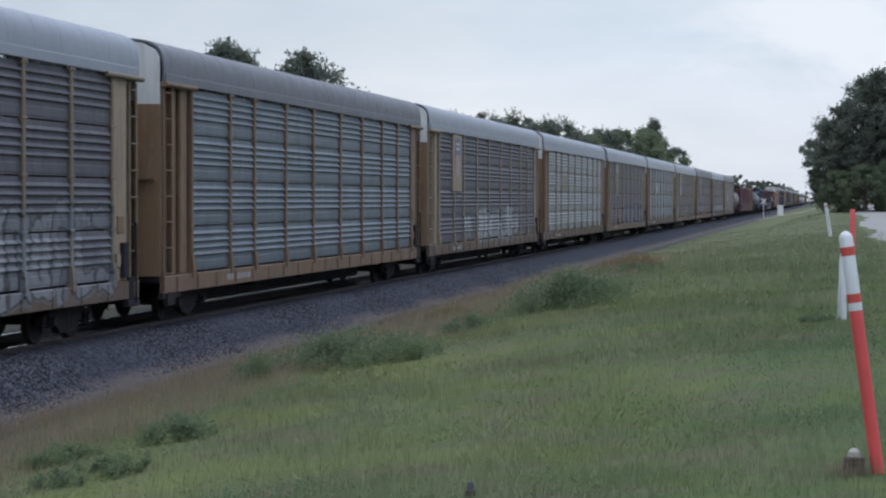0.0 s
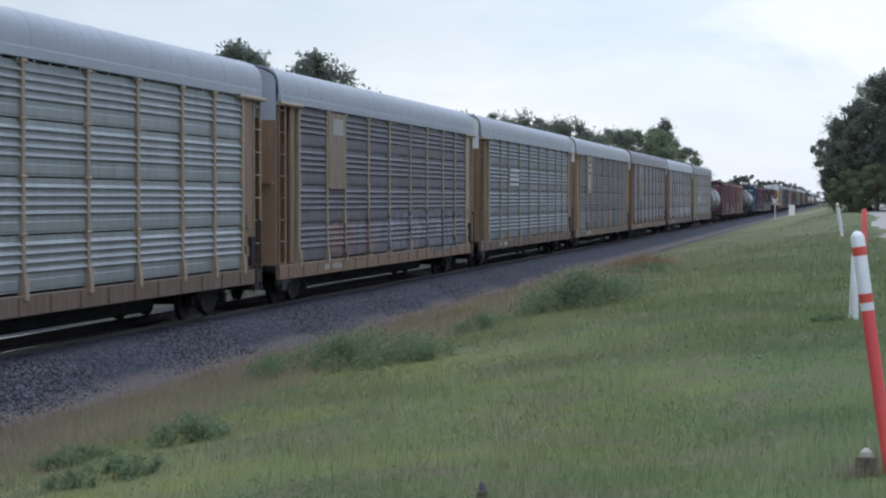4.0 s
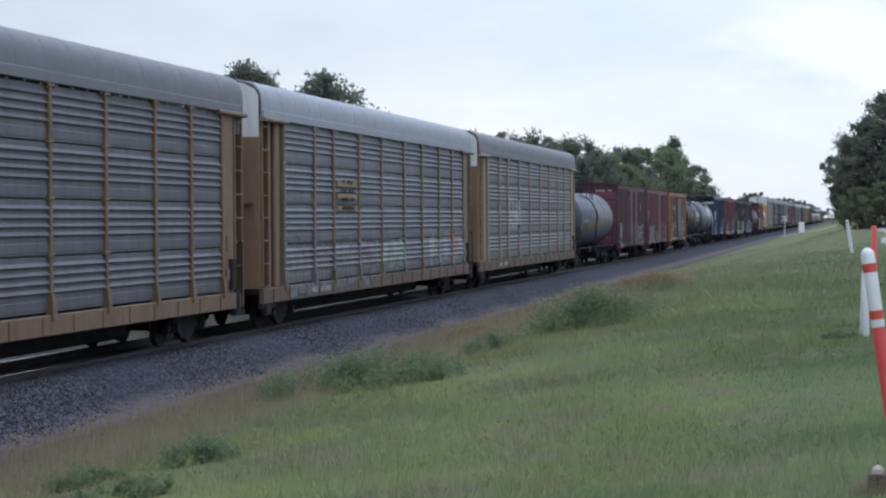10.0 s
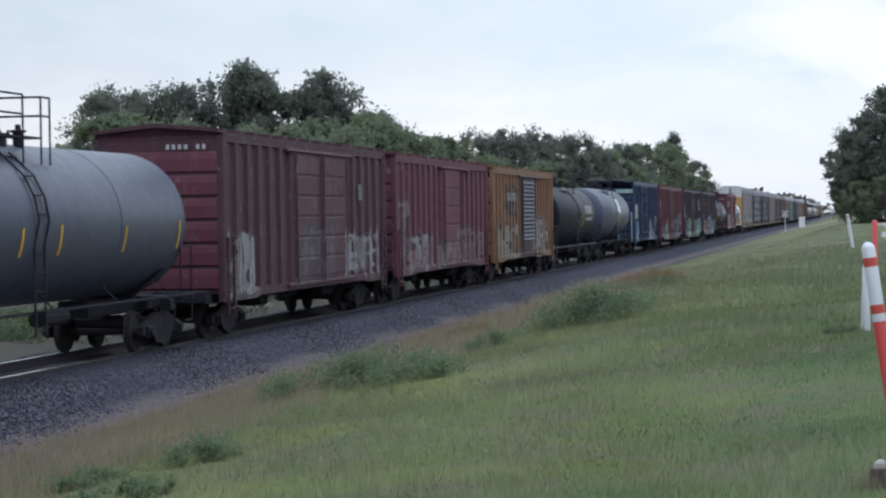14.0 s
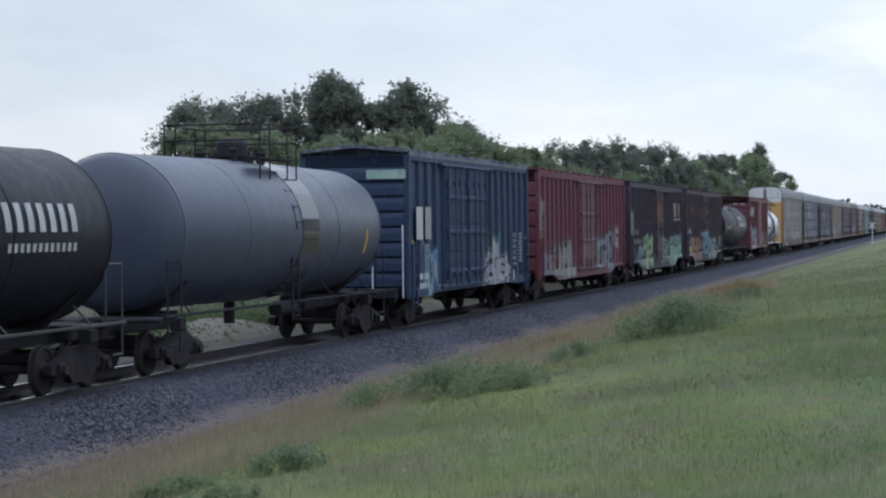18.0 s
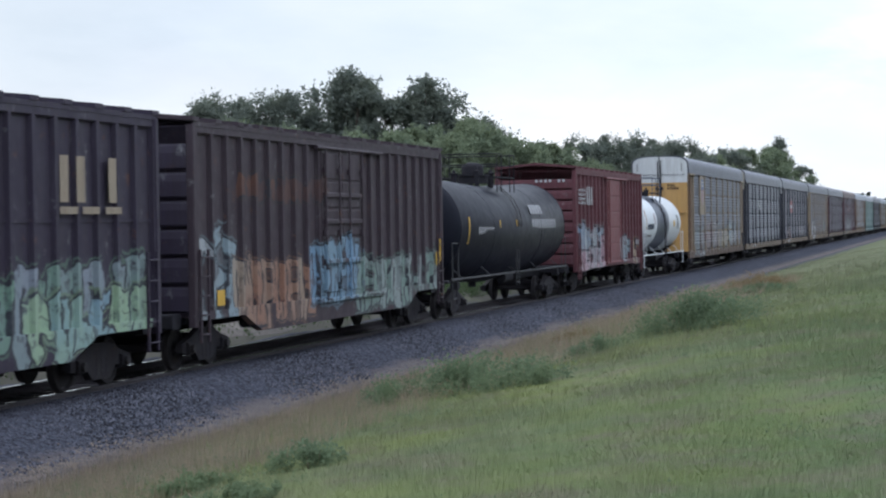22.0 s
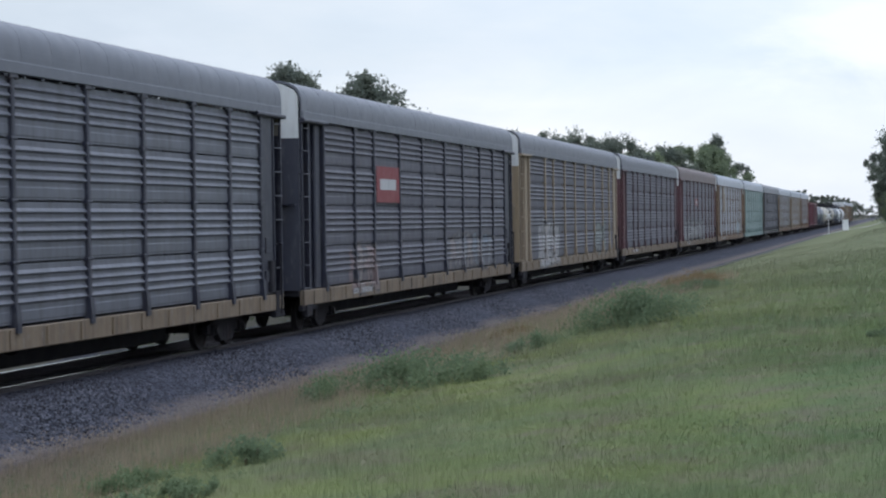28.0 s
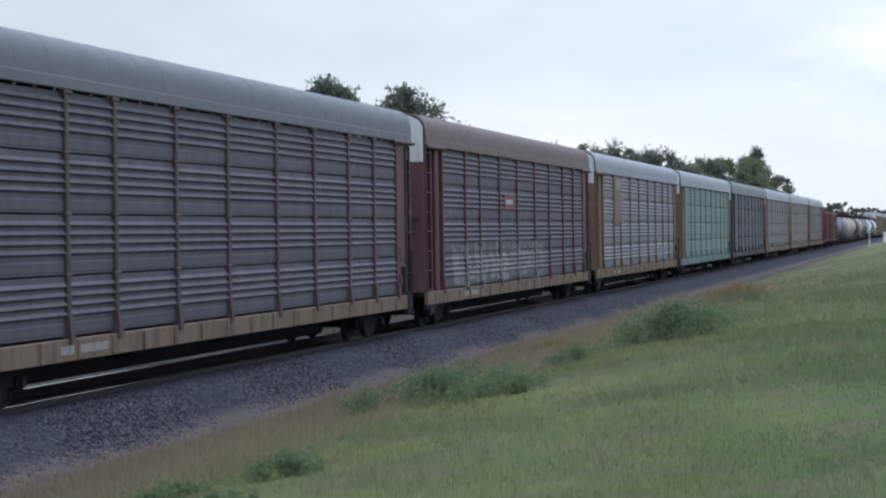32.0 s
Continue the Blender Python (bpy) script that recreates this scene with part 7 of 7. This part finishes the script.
# kind, degrees left of the track, distance, height of the top above the rails
for kind, a, d, top, turn in (
        ('slim', 21.3, 118, 9.3, 170), ('slim_b', 20.8, 121, 10.2, 45), ('slim', 20.1, 119, 9.5, 226), ('slim_b', 19.45, 117, 10.0, 165),
        ('slim', 18.75, 116, 10.3, 225), ('slim_b', 17.55, 118, 11.5, 275), ('slim', 17.1, 117, 11.75, 160), ('slim', 16.62, 119, 11.3, 210),
        ('slim_b', 15.65, 118, 10.6, 240), ('slim', 15.1, 117, 11.2, 20), ('slim_b', 14.55, 119, 11.0, 120), ('slim', 13.4, 118, 9.0, 80), ('slim_b', 12.9, 119, 8.7, 10),
        ('light', 16.63, 100, 7.3, 110), ('light', 15.42, 102, 7.6, 5), ('light', 14.1, 104, 8.4, 280),
        ('light', 13.08, 108, 7.6, 330), ('light', 12.36, 112, 6.9, 195), ('light', 19.35, 104, 7.2, 300), ('light', 14.38, 98, 7.0, 250),
        ('light', 20.7, 106, 7.76, 35), ('light', 11.47, 180, 9.74, 70), ('oak_b', 10.58, 190, 10.74, 305), ('oak', 9.85, 192, 10.8, 170),
        ('oak_b', 9.12, 196, 11.15, 35), ('oak', 8.32, 205, 10.87, 85), ('oak_b', 7.67, 210, 11.09, 125), ('light', 7.03, 240, 10.51, 165),
        ('oak', 6.47, 255, 11.54, 20), ('light', 5.83, 270, 12.02, 60), ('light', 5.43, 280, 12.49, 265), ('pine', 4.94, 300, 14.5, 295),
        ('oak_b', 4.63, 310, 11.48, 315), ('light', 10.18, 170, 7.47, 150), ('light', 8.73, 175, 7.06, 240), ('light', 7.28, 215, 7.4, 330),
        ('light', 6.16, 240, 7.89, 40)):
    x, y = by_angle(a, d)
    plant(kind, x, y, top + (0.9 if a > 19 else 0.3 if a > 14.2 else 0.0 if a > 12 else 0.55), turn, "pointed dark conifer behind the track" if kind == "pine" else "light green spreading tree behind the track" if kind == "light" else OAK, LINE)
for kind, a, d, top, turn in (
        ('slim', 0.12, 152, 7.6, 266), ('oak_b', -0.30, 153, 9.3, 195), ('oak', -0.78, 150, 10.53, 235),
        ('oak', -1.33, 151, 12.03, 275), ('oak_b', -1.87, 150, 13.4, 130), ('oak', -2.63, 149, 13.51, 180), ('oak', -3.7, 148, 12.59, 250),
        ('light', -0.2, 146, 4.86, 0), ('light', -0.97, 144, 5.23, 70), ('light', -1.9, 145, 5.65, 130)):
    x, y = by_angle(a, d)
    plant(kind, x, y, top, turn, "dark spreading oak beside the gravel road", "trees beside the road")
# unseen trees added to block low sky from the train's near side
for k in range(13):
    x, y = 33 + 5 * math.sin(k * 1.9), -75 + 17 * k
    plant(("oak", "oak_b", "light")[k % 3], x, y, 11.5 + 2.5 * math.sin(k * 2.3), k * 83, "dark spreading oak beside the gravel road", "trees beside the road")
rng = random.Random(8)
for k in range(46):
    a = -14 + 24 * rng.random()
    d = rng.uniform(620, 900)
    x, y = by_angle(a, d)
    if abs(x) > 14:
        plant("far", x, y, rng.uniform(7, 13.5), rng.uniform(0, 360), "hazy distant tree at the edge of the fields", "distant trees")
for a, d, top in ((2.72, 660, 10.9), (2.22, 810, 10.3), (2.02, 890, 10.9), (1.80, 1000, 12.3), (1.58, 1120, 11.9), (1.40, 1280, 13.0), (1.20, 1500, 12.6), (1.02, 1700, 11.6), (3.3, 600, 7.0), (0.6, 1500, 9.0), (0.2, 1300, 9.0)):
    x, y = by_angle(a, d)
    plant("far", x, y, top, d * 7.0, "hazy distant tree at the edge of the fields", "distant trees")
for k in range(16):
    x, y = by_angle(23 + 1.9 * k, 330 + 60 * math.sin(k * 2.1))
    plant("far", x, y, 6.0 + math.sin(k), k * 70, "low distant tree behind the track", "distant trees")


def scatter_grass():
    rng = np.random.default_rng(11)
    n = 520000
    r = 9.0 * (150.0 / 9.0) ** rng.random(n)
    a = np.radians(-4 + 40 * rng.random(n))
    x, y = EYE[0] - r * np.sin(a), r * np.cos(a)
    ok = (x > 4.15 + 0.5 * rng.random(n) + 0.12 * np.sin(y * 0.45)) & (x < 16.9)
    x, y, r = x[ok], y[ok], r[ok]
    # and round the place where the camera stands
    k = 40000
    x, y = np.append(x, rng.uniform(5, 16.9, k)), np.append(y, rng.uniform(-14, 9, k))
    r = np.append(r, np.full(k, 16.0))
    z = ground_z(x, y)
    m = len(x)
    lump = np.sin(0.8 * x + 0.4 * y) * np.sin(0.5 * y - 0.3 * x + 1) + 0.6 * np.sin(2.1 * x - 1.1 * y) * np.sin(1.7 * y + 0.7 * x)
    tall = 0.75 + 0.45 * np.clip(lump, -0.6, 1)
    h = (0.012 + 0.034 * rng.random(m) ** 1.5) * tall * np.clip(r / 22, 0.8, 1.8)
    w = 0.0034 * np.clip(r / 14, 0.8, 7)
    t = rng.random(m) * 6.28
    lean = h * (0.4 + 1.6 * rng.random(m))
    b = rng.random(m) * 6.28
    V = np.stack([np.stack([x - w * np.cos(t), y - w * np.sin(t), z - 0.01], 1), np.stack([x + w * np.cos(t), y + w * np.sin(t), z - 0.01], 1), np.stack([x + lean * np.cos(b), y + lean * np.sin(b), z + h], 1)], 1)
    ob = new("grass", cloud_mesh("grass", V.reshape(-1, 3), np.arange(3 * m).reshape(-1, 3), "blade", True))
    tagged(ob, "short green grass with dry patches beside the track", "grass", kind="stuff")
    # broad-leaved weeds in loose patches
    n = 2600
    r = 10.0 * (80.0 / 10.0) ** rng.random(n)
    a = np.radians(-3 + 38 * rng.random(n))
    x, y = EYE[0] - r * np.sin(a), r * np.cos(a)
    patch = np.sin(0.55 * x + 0.23 * y) + np.sin(0.31 * y - 0.8 * x + 2) + 0.8 * np.sin(1.3 * x + 0.9 * y) + np.clip((11 - x) / 4, -0.5, 1.0)
    ok = (x > 4.6) & (x < 16.8) & (patch + 0.7 * rng.normal(size=n) > 1.1)
    x, y = x[ok], y[ok]
    c = np.stack([x, y, ground_z(x, y) + 0.05], 1)
    V, F = leaf_cloud(rng, c, 0.08 + 0.16 * rng.random(len(c)), 30, 0.013, 0.5)
    ob = new("weeds", cloud_mesh("weeds", V, F, "weed"))
    tagged(ob, "loose patches of broad-leaved green weeds", "weeds", kind="stuff")
    # rank weeds on the bank behind the track
    n = 1500
    y = 16 + 100 * rng.random(n)
    x = -3.7 - 5.5 * rng.random(n)
    keep = np.sin(0.55 * y) + np.sin(0.23 * y + 1) + 0.5 * rng.normal(size=n) - 0.35 * (x + 5.5) > -0.5
    x, y = x[keep], y[keep]
    c = np.stack([x, y, ground_z(x, y) + 0.22], 1)
    V, F = leaf_cloud(rng, c, 0.22 + 0.30 * rng.random(len(c)), 60, 0.04, 0.9)
    V[:, 2] = np.maximum(V[:, 2], ground_z(V[:, 0], V[:, 1]))
    ob = new("bank_weeds", cloud_mesh("bank_weeds", V, F, "bank"))
    tagged(ob, "rank dark green weeds on the bank behind the track", "weeds", kind="stuff")
    # taller wisps of grass that stand in loose tufts
    n = 80000
    k = 9000
    tr = 9.5 * (90.0 / 9.5) ** rng.random(k)
    ta = np.radians(-3 + 38 * rng.random(k))
    tx, ty = EYE[0] - tr * np.sin(ta), tr * np.cos(ta)
    patch = np.sin(0.7 * tx + 0.33 * ty + 1) + np.sin(0.41 * ty - 0.6 * tx) + 0.6 * np.sin(1.9 * tx + 1.1 * ty)
    keep = (tx > 4.2) & (tx < 16.6) & (patch + 0.6 * rng.normal(size=k) > -1.3)
    tx, ty, tr = tx[keep], ty[keep], tr[keep]
    pick = rng.integers(0, len(tx), n)
    r = tr[pick]
    spread = 0.10 + 0.016 * r
    x, y = tx[pick] + spread * rng.normal(size=n) * 0.7, ty[pick] + spread * rng.normal(size=n)
    z = ground_z(x, y)
    h = (0.06 + 0.15 * rng.random(n) ** 2) * np.clip(r / 28, 0.7, 1.6)
    w = 0.0015 * np.clip(r / 11, 1, 6)
    t, b = rng.random(n) * 6.28, rng.random(n) * 6.28
    lean = 0.7 * h * rng.random(n)
    V = np.stack([np.stack([x - w * np.cos(t), y - w * np.sin(t), z - 0.01], 1), np.stack([x + w * np.cos(t), y + w * np.sin(t), z - 0.01], 1), np.stack([x + lean * np.cos(b), y + lean * np.sin(b), z + h], 1)], 1)
    ob = new("tall_grass", cloud_mesh("tall_grass", V.reshape(-1, 3), np.arange(3 * n).reshape(-1, 3), "wisp", True))
    tagged(ob, "loose tufts of taller thin grass", "grass", kind="stuff")
    # dry stalks along the ballast
    n = 46000
    y = 14 + 60 * rng.random(n) ** 1.3
    x = 4.25 + 0.9 * np.clip((y - 30) / 35, 0, 1) + 4.4 * rng.random(n) ** 1.3 + 0.2 * np.sin(y * 0.45)
    # and a dry tuft round the post stub
    k = 420
    x, y = np.append(x, 15.49 + 0.06 * rng.normal(size=k)), np.append(y, 11.36 + 0.06 * rng.normal(size=k))
    n += k
    z = ground_z(x, y)
    h = (0.10 + 0.26 * rng.random(n) ** 2) * np.where(y < 13, 0.5, np.clip(y / 50, 0.9, 1.5))
    w = np.where(y < 13, 0.0015, 0.0032 * np.clip(y / 25, 1, 3))
    t, b = rng.random(n) * 6.28, rng.random(n) * 6.28
    lean = 0.5 * h * rng.random(n)
    V = np.stack([np.stack([x - w * np.cos(t), y - w * np.sin(t), z - 0.01], 1), np.stack([x + w * np.cos(t), y + w * np.sin(t), z - 0.01], 1), np.stack([x + lean * np.cos(b), y + lean * np.sin(b), z + h], 1)], 1)
    ob = new("dry_stalks", cloud_mesh("dry_stalks", V.reshape(-1, 3), np.arange(3 * n).reshape(-1, 3), "straw", True))
    tagged(ob, "dry brown stalks along the edge of the ballast", "dry grass", kind="stuff")


scatter_grass()


def weed_bush(x, y, w, d, h, seed, label="low green weedy bush in the grass", leaf="weed"):
    """Loose weeds: many small leaves on thin stems, thinning out towards the rim."""
    rng = np.random.default_rng(seed)
    c, r = [], []
    for k in range(60 if w > 1 else 34):
        a, q = rng.random() * 6.28, rng.random() ** 0.7
        c.append((0.68 * w * q * math.cos(a), 0.68 * d * q * math.sin(a), h * (0.12 + 0.75 * rng.random() * (1 - 0.75 * q))))
        r.append(h * (0.22 + 0.25 * rng.random()))
    V, F = leaf_cloud(rng, c, r, int(22 + 34 * w + 30 * (w > 1.5)), 0.016 + 0.020 * min(1.5, h), 1.0)
    V[:, 2] = np.maximum(V[:, 2], 0.0) + ground_z(V[:, 0] + x, V[:, 1] + y) - float(ground_z(x, y))
    t = new("weed_bush")
    t.location = (x, y, float(ground_z(x, y)))
    part("foliage", cloud_mesh("foliage", V, F, leaf), t)
    s = Shape()
    for k in range(8):
        p = c[k * 4]
        s.rod((p[0] * 0.7, p[1] * 0.7, -0.05 + float(ground_z(p[0] * 0.7 + x, p[1] * 0.7 + y) - ground_z(x, y))), (p[0], p[1], p[2] * 1.15), 0.006, "straw", 4)
    tagged(part("stalk", s.mesh("stalk"), t), kind="stuff")
    tagged(t, label, "bush", "bushes in the grass")


BUSHES = [(10.4, 38.6, 1.8, 1.7, 0.80, 60), (8.4, 27.8, 2.2, 2.0, 0.55, 61), (9.6, 17.2, 0.55, 0.6, 0.28, 62), (9.0, 35.6, 0.9, 0.9, 0.32, 63), (9.75, 14.9, 0.9, 0.7, 0.16, 64), (9.2, 61.5, 1.85, 1.66, 0.35, 65), (15.2, 26.4, 0.3, 0.3, 0.10, 66), (8.7, 16.6, 0.6, 0.5, 0.18, 67)]


# ---------------------------------------------------------------- roadside things
def marker_post(x, y, h, lean_x, lean_y, r, red_to, label, bands=True, cap=""):
    """Cable marker: a plastic tube, red below and white above, with a domed top and red bands."""
    t = new("marker_post")
    z = float(ground_z(x, y))
    t.matrix_basis = Matrix.Translation((x, y, z - 0.06)) @ pose(0, 0, 0, lean_x, lean_y, 0)
    h = h + 0.06
    if red_to > 0:
        s = Shape()
        s.turned([(0, r), (red_to, r)], 2, "post_red", 20)
        part("lower_tube", s.mesh("lower_tube", True), t, None, "coral red lower tube")
    s = Shape()
    s.turned([(red_to, r * 1.08), (h - r, r * 1.08), (h - 0.7 * r, r * 0.98), (h - 0.3 * r, r * 0.7), (h - 0.08 * r, r * 0.35), (h, 0.01)], 2, "post_white", 20)
    tube = part("upper_tube", s.mesh("upper_tube", True), t)
    if cap:
        s = Shape()
        s.turned([(h - 0.06, r * 1.12), (h + 0.02, r * 1.2), (h + 0.05, r * 0.8), (h + 0.06, 0.01)], 2, cap, 16)
        part("cap", s.mesh("cap", True), t, None, "black rubber cap")
    if bands:
        for z0 in (red_to + 0.045, h - 0.14):
            s = Shape()
            s.turned([(z0, r * 1.07), (z0, r * 1.10), (z0 + 0.05, r * 1.10), (z0 + 0.05, r * 1.07)], 2, "reflect_red", 20)
            part("band", s.mesh("band", True), tube, None, "red reflective band")
    tagged(t, label, "marker post", "marker posts in the grass")


def stake(x, y, h, r):
    t = new("marker_stake")
    t.location = (x, y, float(ground_z(x, y)) - 0.05)
    s = Shape()
    s.turned([(0, r), (h, r), (h + 0.02, r * 0.6)], 2, "post_red", 14)
    part("tube", s.mesh("tube", True), t)
    tagged(t, "tall coral red plastic stake standing in the grass", "stake")


def stump(x, y, h, r, label, capmat):
    t = new("post_stub")
    t.location = (x, y, float(ground_z(x, y)) - 0.04)
    s = Shape()
    s.turned([(0, r * 1.15), (h * 0.5, r), (h, r * 0.95), (h + 0.005, r * 0.5)], 2, "bark", 14)
    part("stub", s.mesh("stub", True), t)
    s = Shape()
    s.turned([(h + 0.004, r * 0.6), (h + 0.03, r * 0.55), (h + 0.045, r * 0.3), (h + 0.05, 0.01)], 2, capmat, 14)
    part("cap", s.mesh("cap", True), t)
    tagged(t, label, "stub")


def relay_cabinet(x, y):
    t = new("signal_cabinet")
    z = float(ground_z(x, y))
    t.location = (x, y, z - 0.05)
    s = Shape()
    s.box((-0.6, -0.6, 0), (0.6, 0.6, 0.15), "concrete", 0.02)
    part("plinth", s.mesh("plinth"), t)
    s = Shape()
    s.box((-0.45, -0.45, 0.15), (0.45, 0.45, 1.7), "cabinet", 0.03)
    s.box((-0.52, -0.52, 1.7), (0.52, 0.52, 1.78), "cabinet", 0.03)
    box = part("housing", s.mesh("housing"), t)
    s = Shape()
    s.box((-0.38, -0.475, 0.25), (0.38, -0.452, 1.6), "cabinet", 0.01)
    part("door", s.mesh("door"), box)
    tagged(t, "white metal signal cabinet beside the road crossing", "signal cabinet")


def signal_mast(x, y, h):
    t = new("crossing_signal")
    t.location = (x, y, float(ground_z(x, y)) - 0.05)
    s = Shape()
    s.rod((0, 0, 0), (0, 0, h), 0.06, "cabinet", 10)
    part("mast", s.mesh("mast"), t)
    s = Shape()
    for a in (45, -45):
        c, d = math.cos(radians(a)), math.sin(radians(a))
        p = Vector((0.6 * c, -0.08, h - 0.35 + 0.6 * d))
        q = Vector((-0.6 * c, -0.08, h - 0.35 - 0.6 * d))
        s.rod(p, q, 0.09, "cabinet", 4)
    part("crossbuck", s.mesh("crossbuck"), t)
    s = Shape()
    s.rod((-0.4, -0.1, h - 1.3), (0.4, -0.1, h - 1.3), 0.04, "under", 6)
    for k in (-0.4, 0.4):
        s.rod((k, -0.1, h - 1.3), (k, -0.28, h - 1.3), 0.2, "under", 12)
    part("lamp_bar", s.mesh("lamp_bar"), t)
    tagged(t, "railway crossing signal mast with a crossbuck", "crossing signal", "crossing signals")


def strip(name, rows, width_mat, label, category, lift=0.03):
    """A road: a ribbon laid on the ground, given as left and right edges."""
    s = Shape()
    V, n = [], 9
    for (xa, ya), (xb, yb) in rows:
        for k in range(n):
            x, y = xa + (xb - xa) * k / (n - 1), ya + (yb - ya) * k / (n - 1)
            V.append((x, y, float(ground_z(x, y)) + lift * (1 if 0 < k < n - 1 else -0.5)))
    F = [(r * n + k, r * n + k + 1, (r + 1) * n + k + 1, (r + 1) * n + k) for r in range(len(rows) - 1) for k in range(n - 1)]
    ob = new(name, cloud_mesh(name, V, F, width_mat))
    tagged(ob, label, category, kind="structure")


strip("road", [((17.0 + 0.35 * math.sin(y * 0.21) + 0.2 * math.sin(y * 0.9), y), (23.0, y)) for y in list(range(-60, 40, 10)) + list(range(40, 200, 3)) + list(range(200, 420, 10))], "road", "pale worn gravel road running beside the track", "road")
strip("crossing_road", [((x, 324), (x, 332)) for x in np.arange(3.9, 40, 1.5)], "road", "pale paved road leading to the crossing", "road", 0.05)

marker_post(15.65, 11.4, 1.37, -2.0, -8.0, 0.036, 0.98, "leaning red and white plastic marker post in the grass")
marker_post(15.56, 26.3, 0.88, -1.0, -2.0, 0.030, 0.0, "thin white plastic marker post in the grass", False)
marker_post(15.495, 26.6, 0.88, 2.0, 2.0, 0.030, 0.0, "thin white marker post with a black cap", False, "cap_black")
stake(15.66, 27.0, 1.45, 0.035)
marker_post(15.40, 80.0, 1.36, 2.0, -9.0, 0.065, 0.0, "leaning white marker post with red bands", True)
stump(15.51, 11.4, 0.14, 0.06, "short weathered post stub with a pale cap", "concrete")
stump(13.38, 11.1, 0.075, 0.034, "thin pipe stub with a grey-violet cap", "tank_grey")
relay_cabinet(7.6, 320)
signal_mast(5.0, 320, 3.2)
signal_mast(-5.6, 336, 3.4)
for x, y, w, d, h, seed in BUSHES:
    weed_bush(x, y, w, d, h, seed)
weed_bush(8.7, 66.5, 1.7, 1.6, 0.62, 68, "dry brown weeds at the edge of the grass", "dry_weed")
weed_bush(6.9, 44.0, 0.8, 0.9, 0.30, 69, "dry brown weeds at the edge of the grass", "dry_weed")


def dirt_mound(x, y, w, d, h, seed):
    rng = np.random.default_rng(seed)
    n = 14
    V = [(x, y, float(ground_z(x, y)) + h)]
    for k in range(1, 6):
        for j in range(n):
            a = 6.283 * j / n
            q = k / 5
            px, py = x + w / 2 * q * math.cos(a), y + d / 2 * q * math.sin(a)
            V.append((px, py, float(ground_z(px, py)) + h * (1 - q ** 1.5) * (0.8 + 0.4 * rng.random()) - 0.08 * (k == 5)))
    s = Shape()
    F = [(0, 1 + j, 1 + (j + 1) % n) for j in range(n)]
    F += [(1 + (k - 1) * n + j, 1 + k * n + j, 1 + k * n + (j + 1) % n, 1 + (k - 1) * n + (j + 1) % n) for k in range(1, 5) for j in range(n)]
    s.add(V, F, "dirt")
    tagged(new("dirt_mound", s.mesh("dirt_mound", True)), "low mound of bare dirt behind the track", "dirt mound", "dirt mounds", "structure")


for x, y, w, d, h, seed in ((-5.6, 36, 3.2, 5, 0.35, 71), (-5.2, 55, 3.0, 9, 0.4, 72), (-5.6, 66, 3, 5, 0.45, 73), (-5.0, 25, 2.6, 6, 0.3, 78)):
    dirt_mound(x, y, w, d, h, seed)
for x, y, w, d, h, seed in ((-6.4, 53, 1.6, 1.8, 0.8, 74), (-6.6, 60, 2.2, 2, 1.0, 75), (-6.8, 70, 2, 2, 0.9, 76), (-6.2, 42, 1.8, 2.2, 0.7, 77), (-6.0, 30, 1.9, 2.0, 0.7, 79), (-6.2, 35.5, 1.5, 1.8, 0.9, 80), (-5.6, 21, 1.6, 1.6, 0.6, 81), (-6.6, 47.5, 2.0, 2.0, 0.9, 82), (-7.2, 80, 2.4, 2.6, 1.1, 83), (-7.0, 92, 2.4, 2.6, 1.0, 84)):
    weed_bush(x, y, w, d, h, seed, "green weeds on the dirt behind the track")


# ---------------------------------------------------------------- what moves
def motions():
    for car, u in TRAIN:
        walk(car, [(t, pose(0, START + u - SPEED * t, 0)) for t in (0, 8, 16, 24, 32)])


motions()
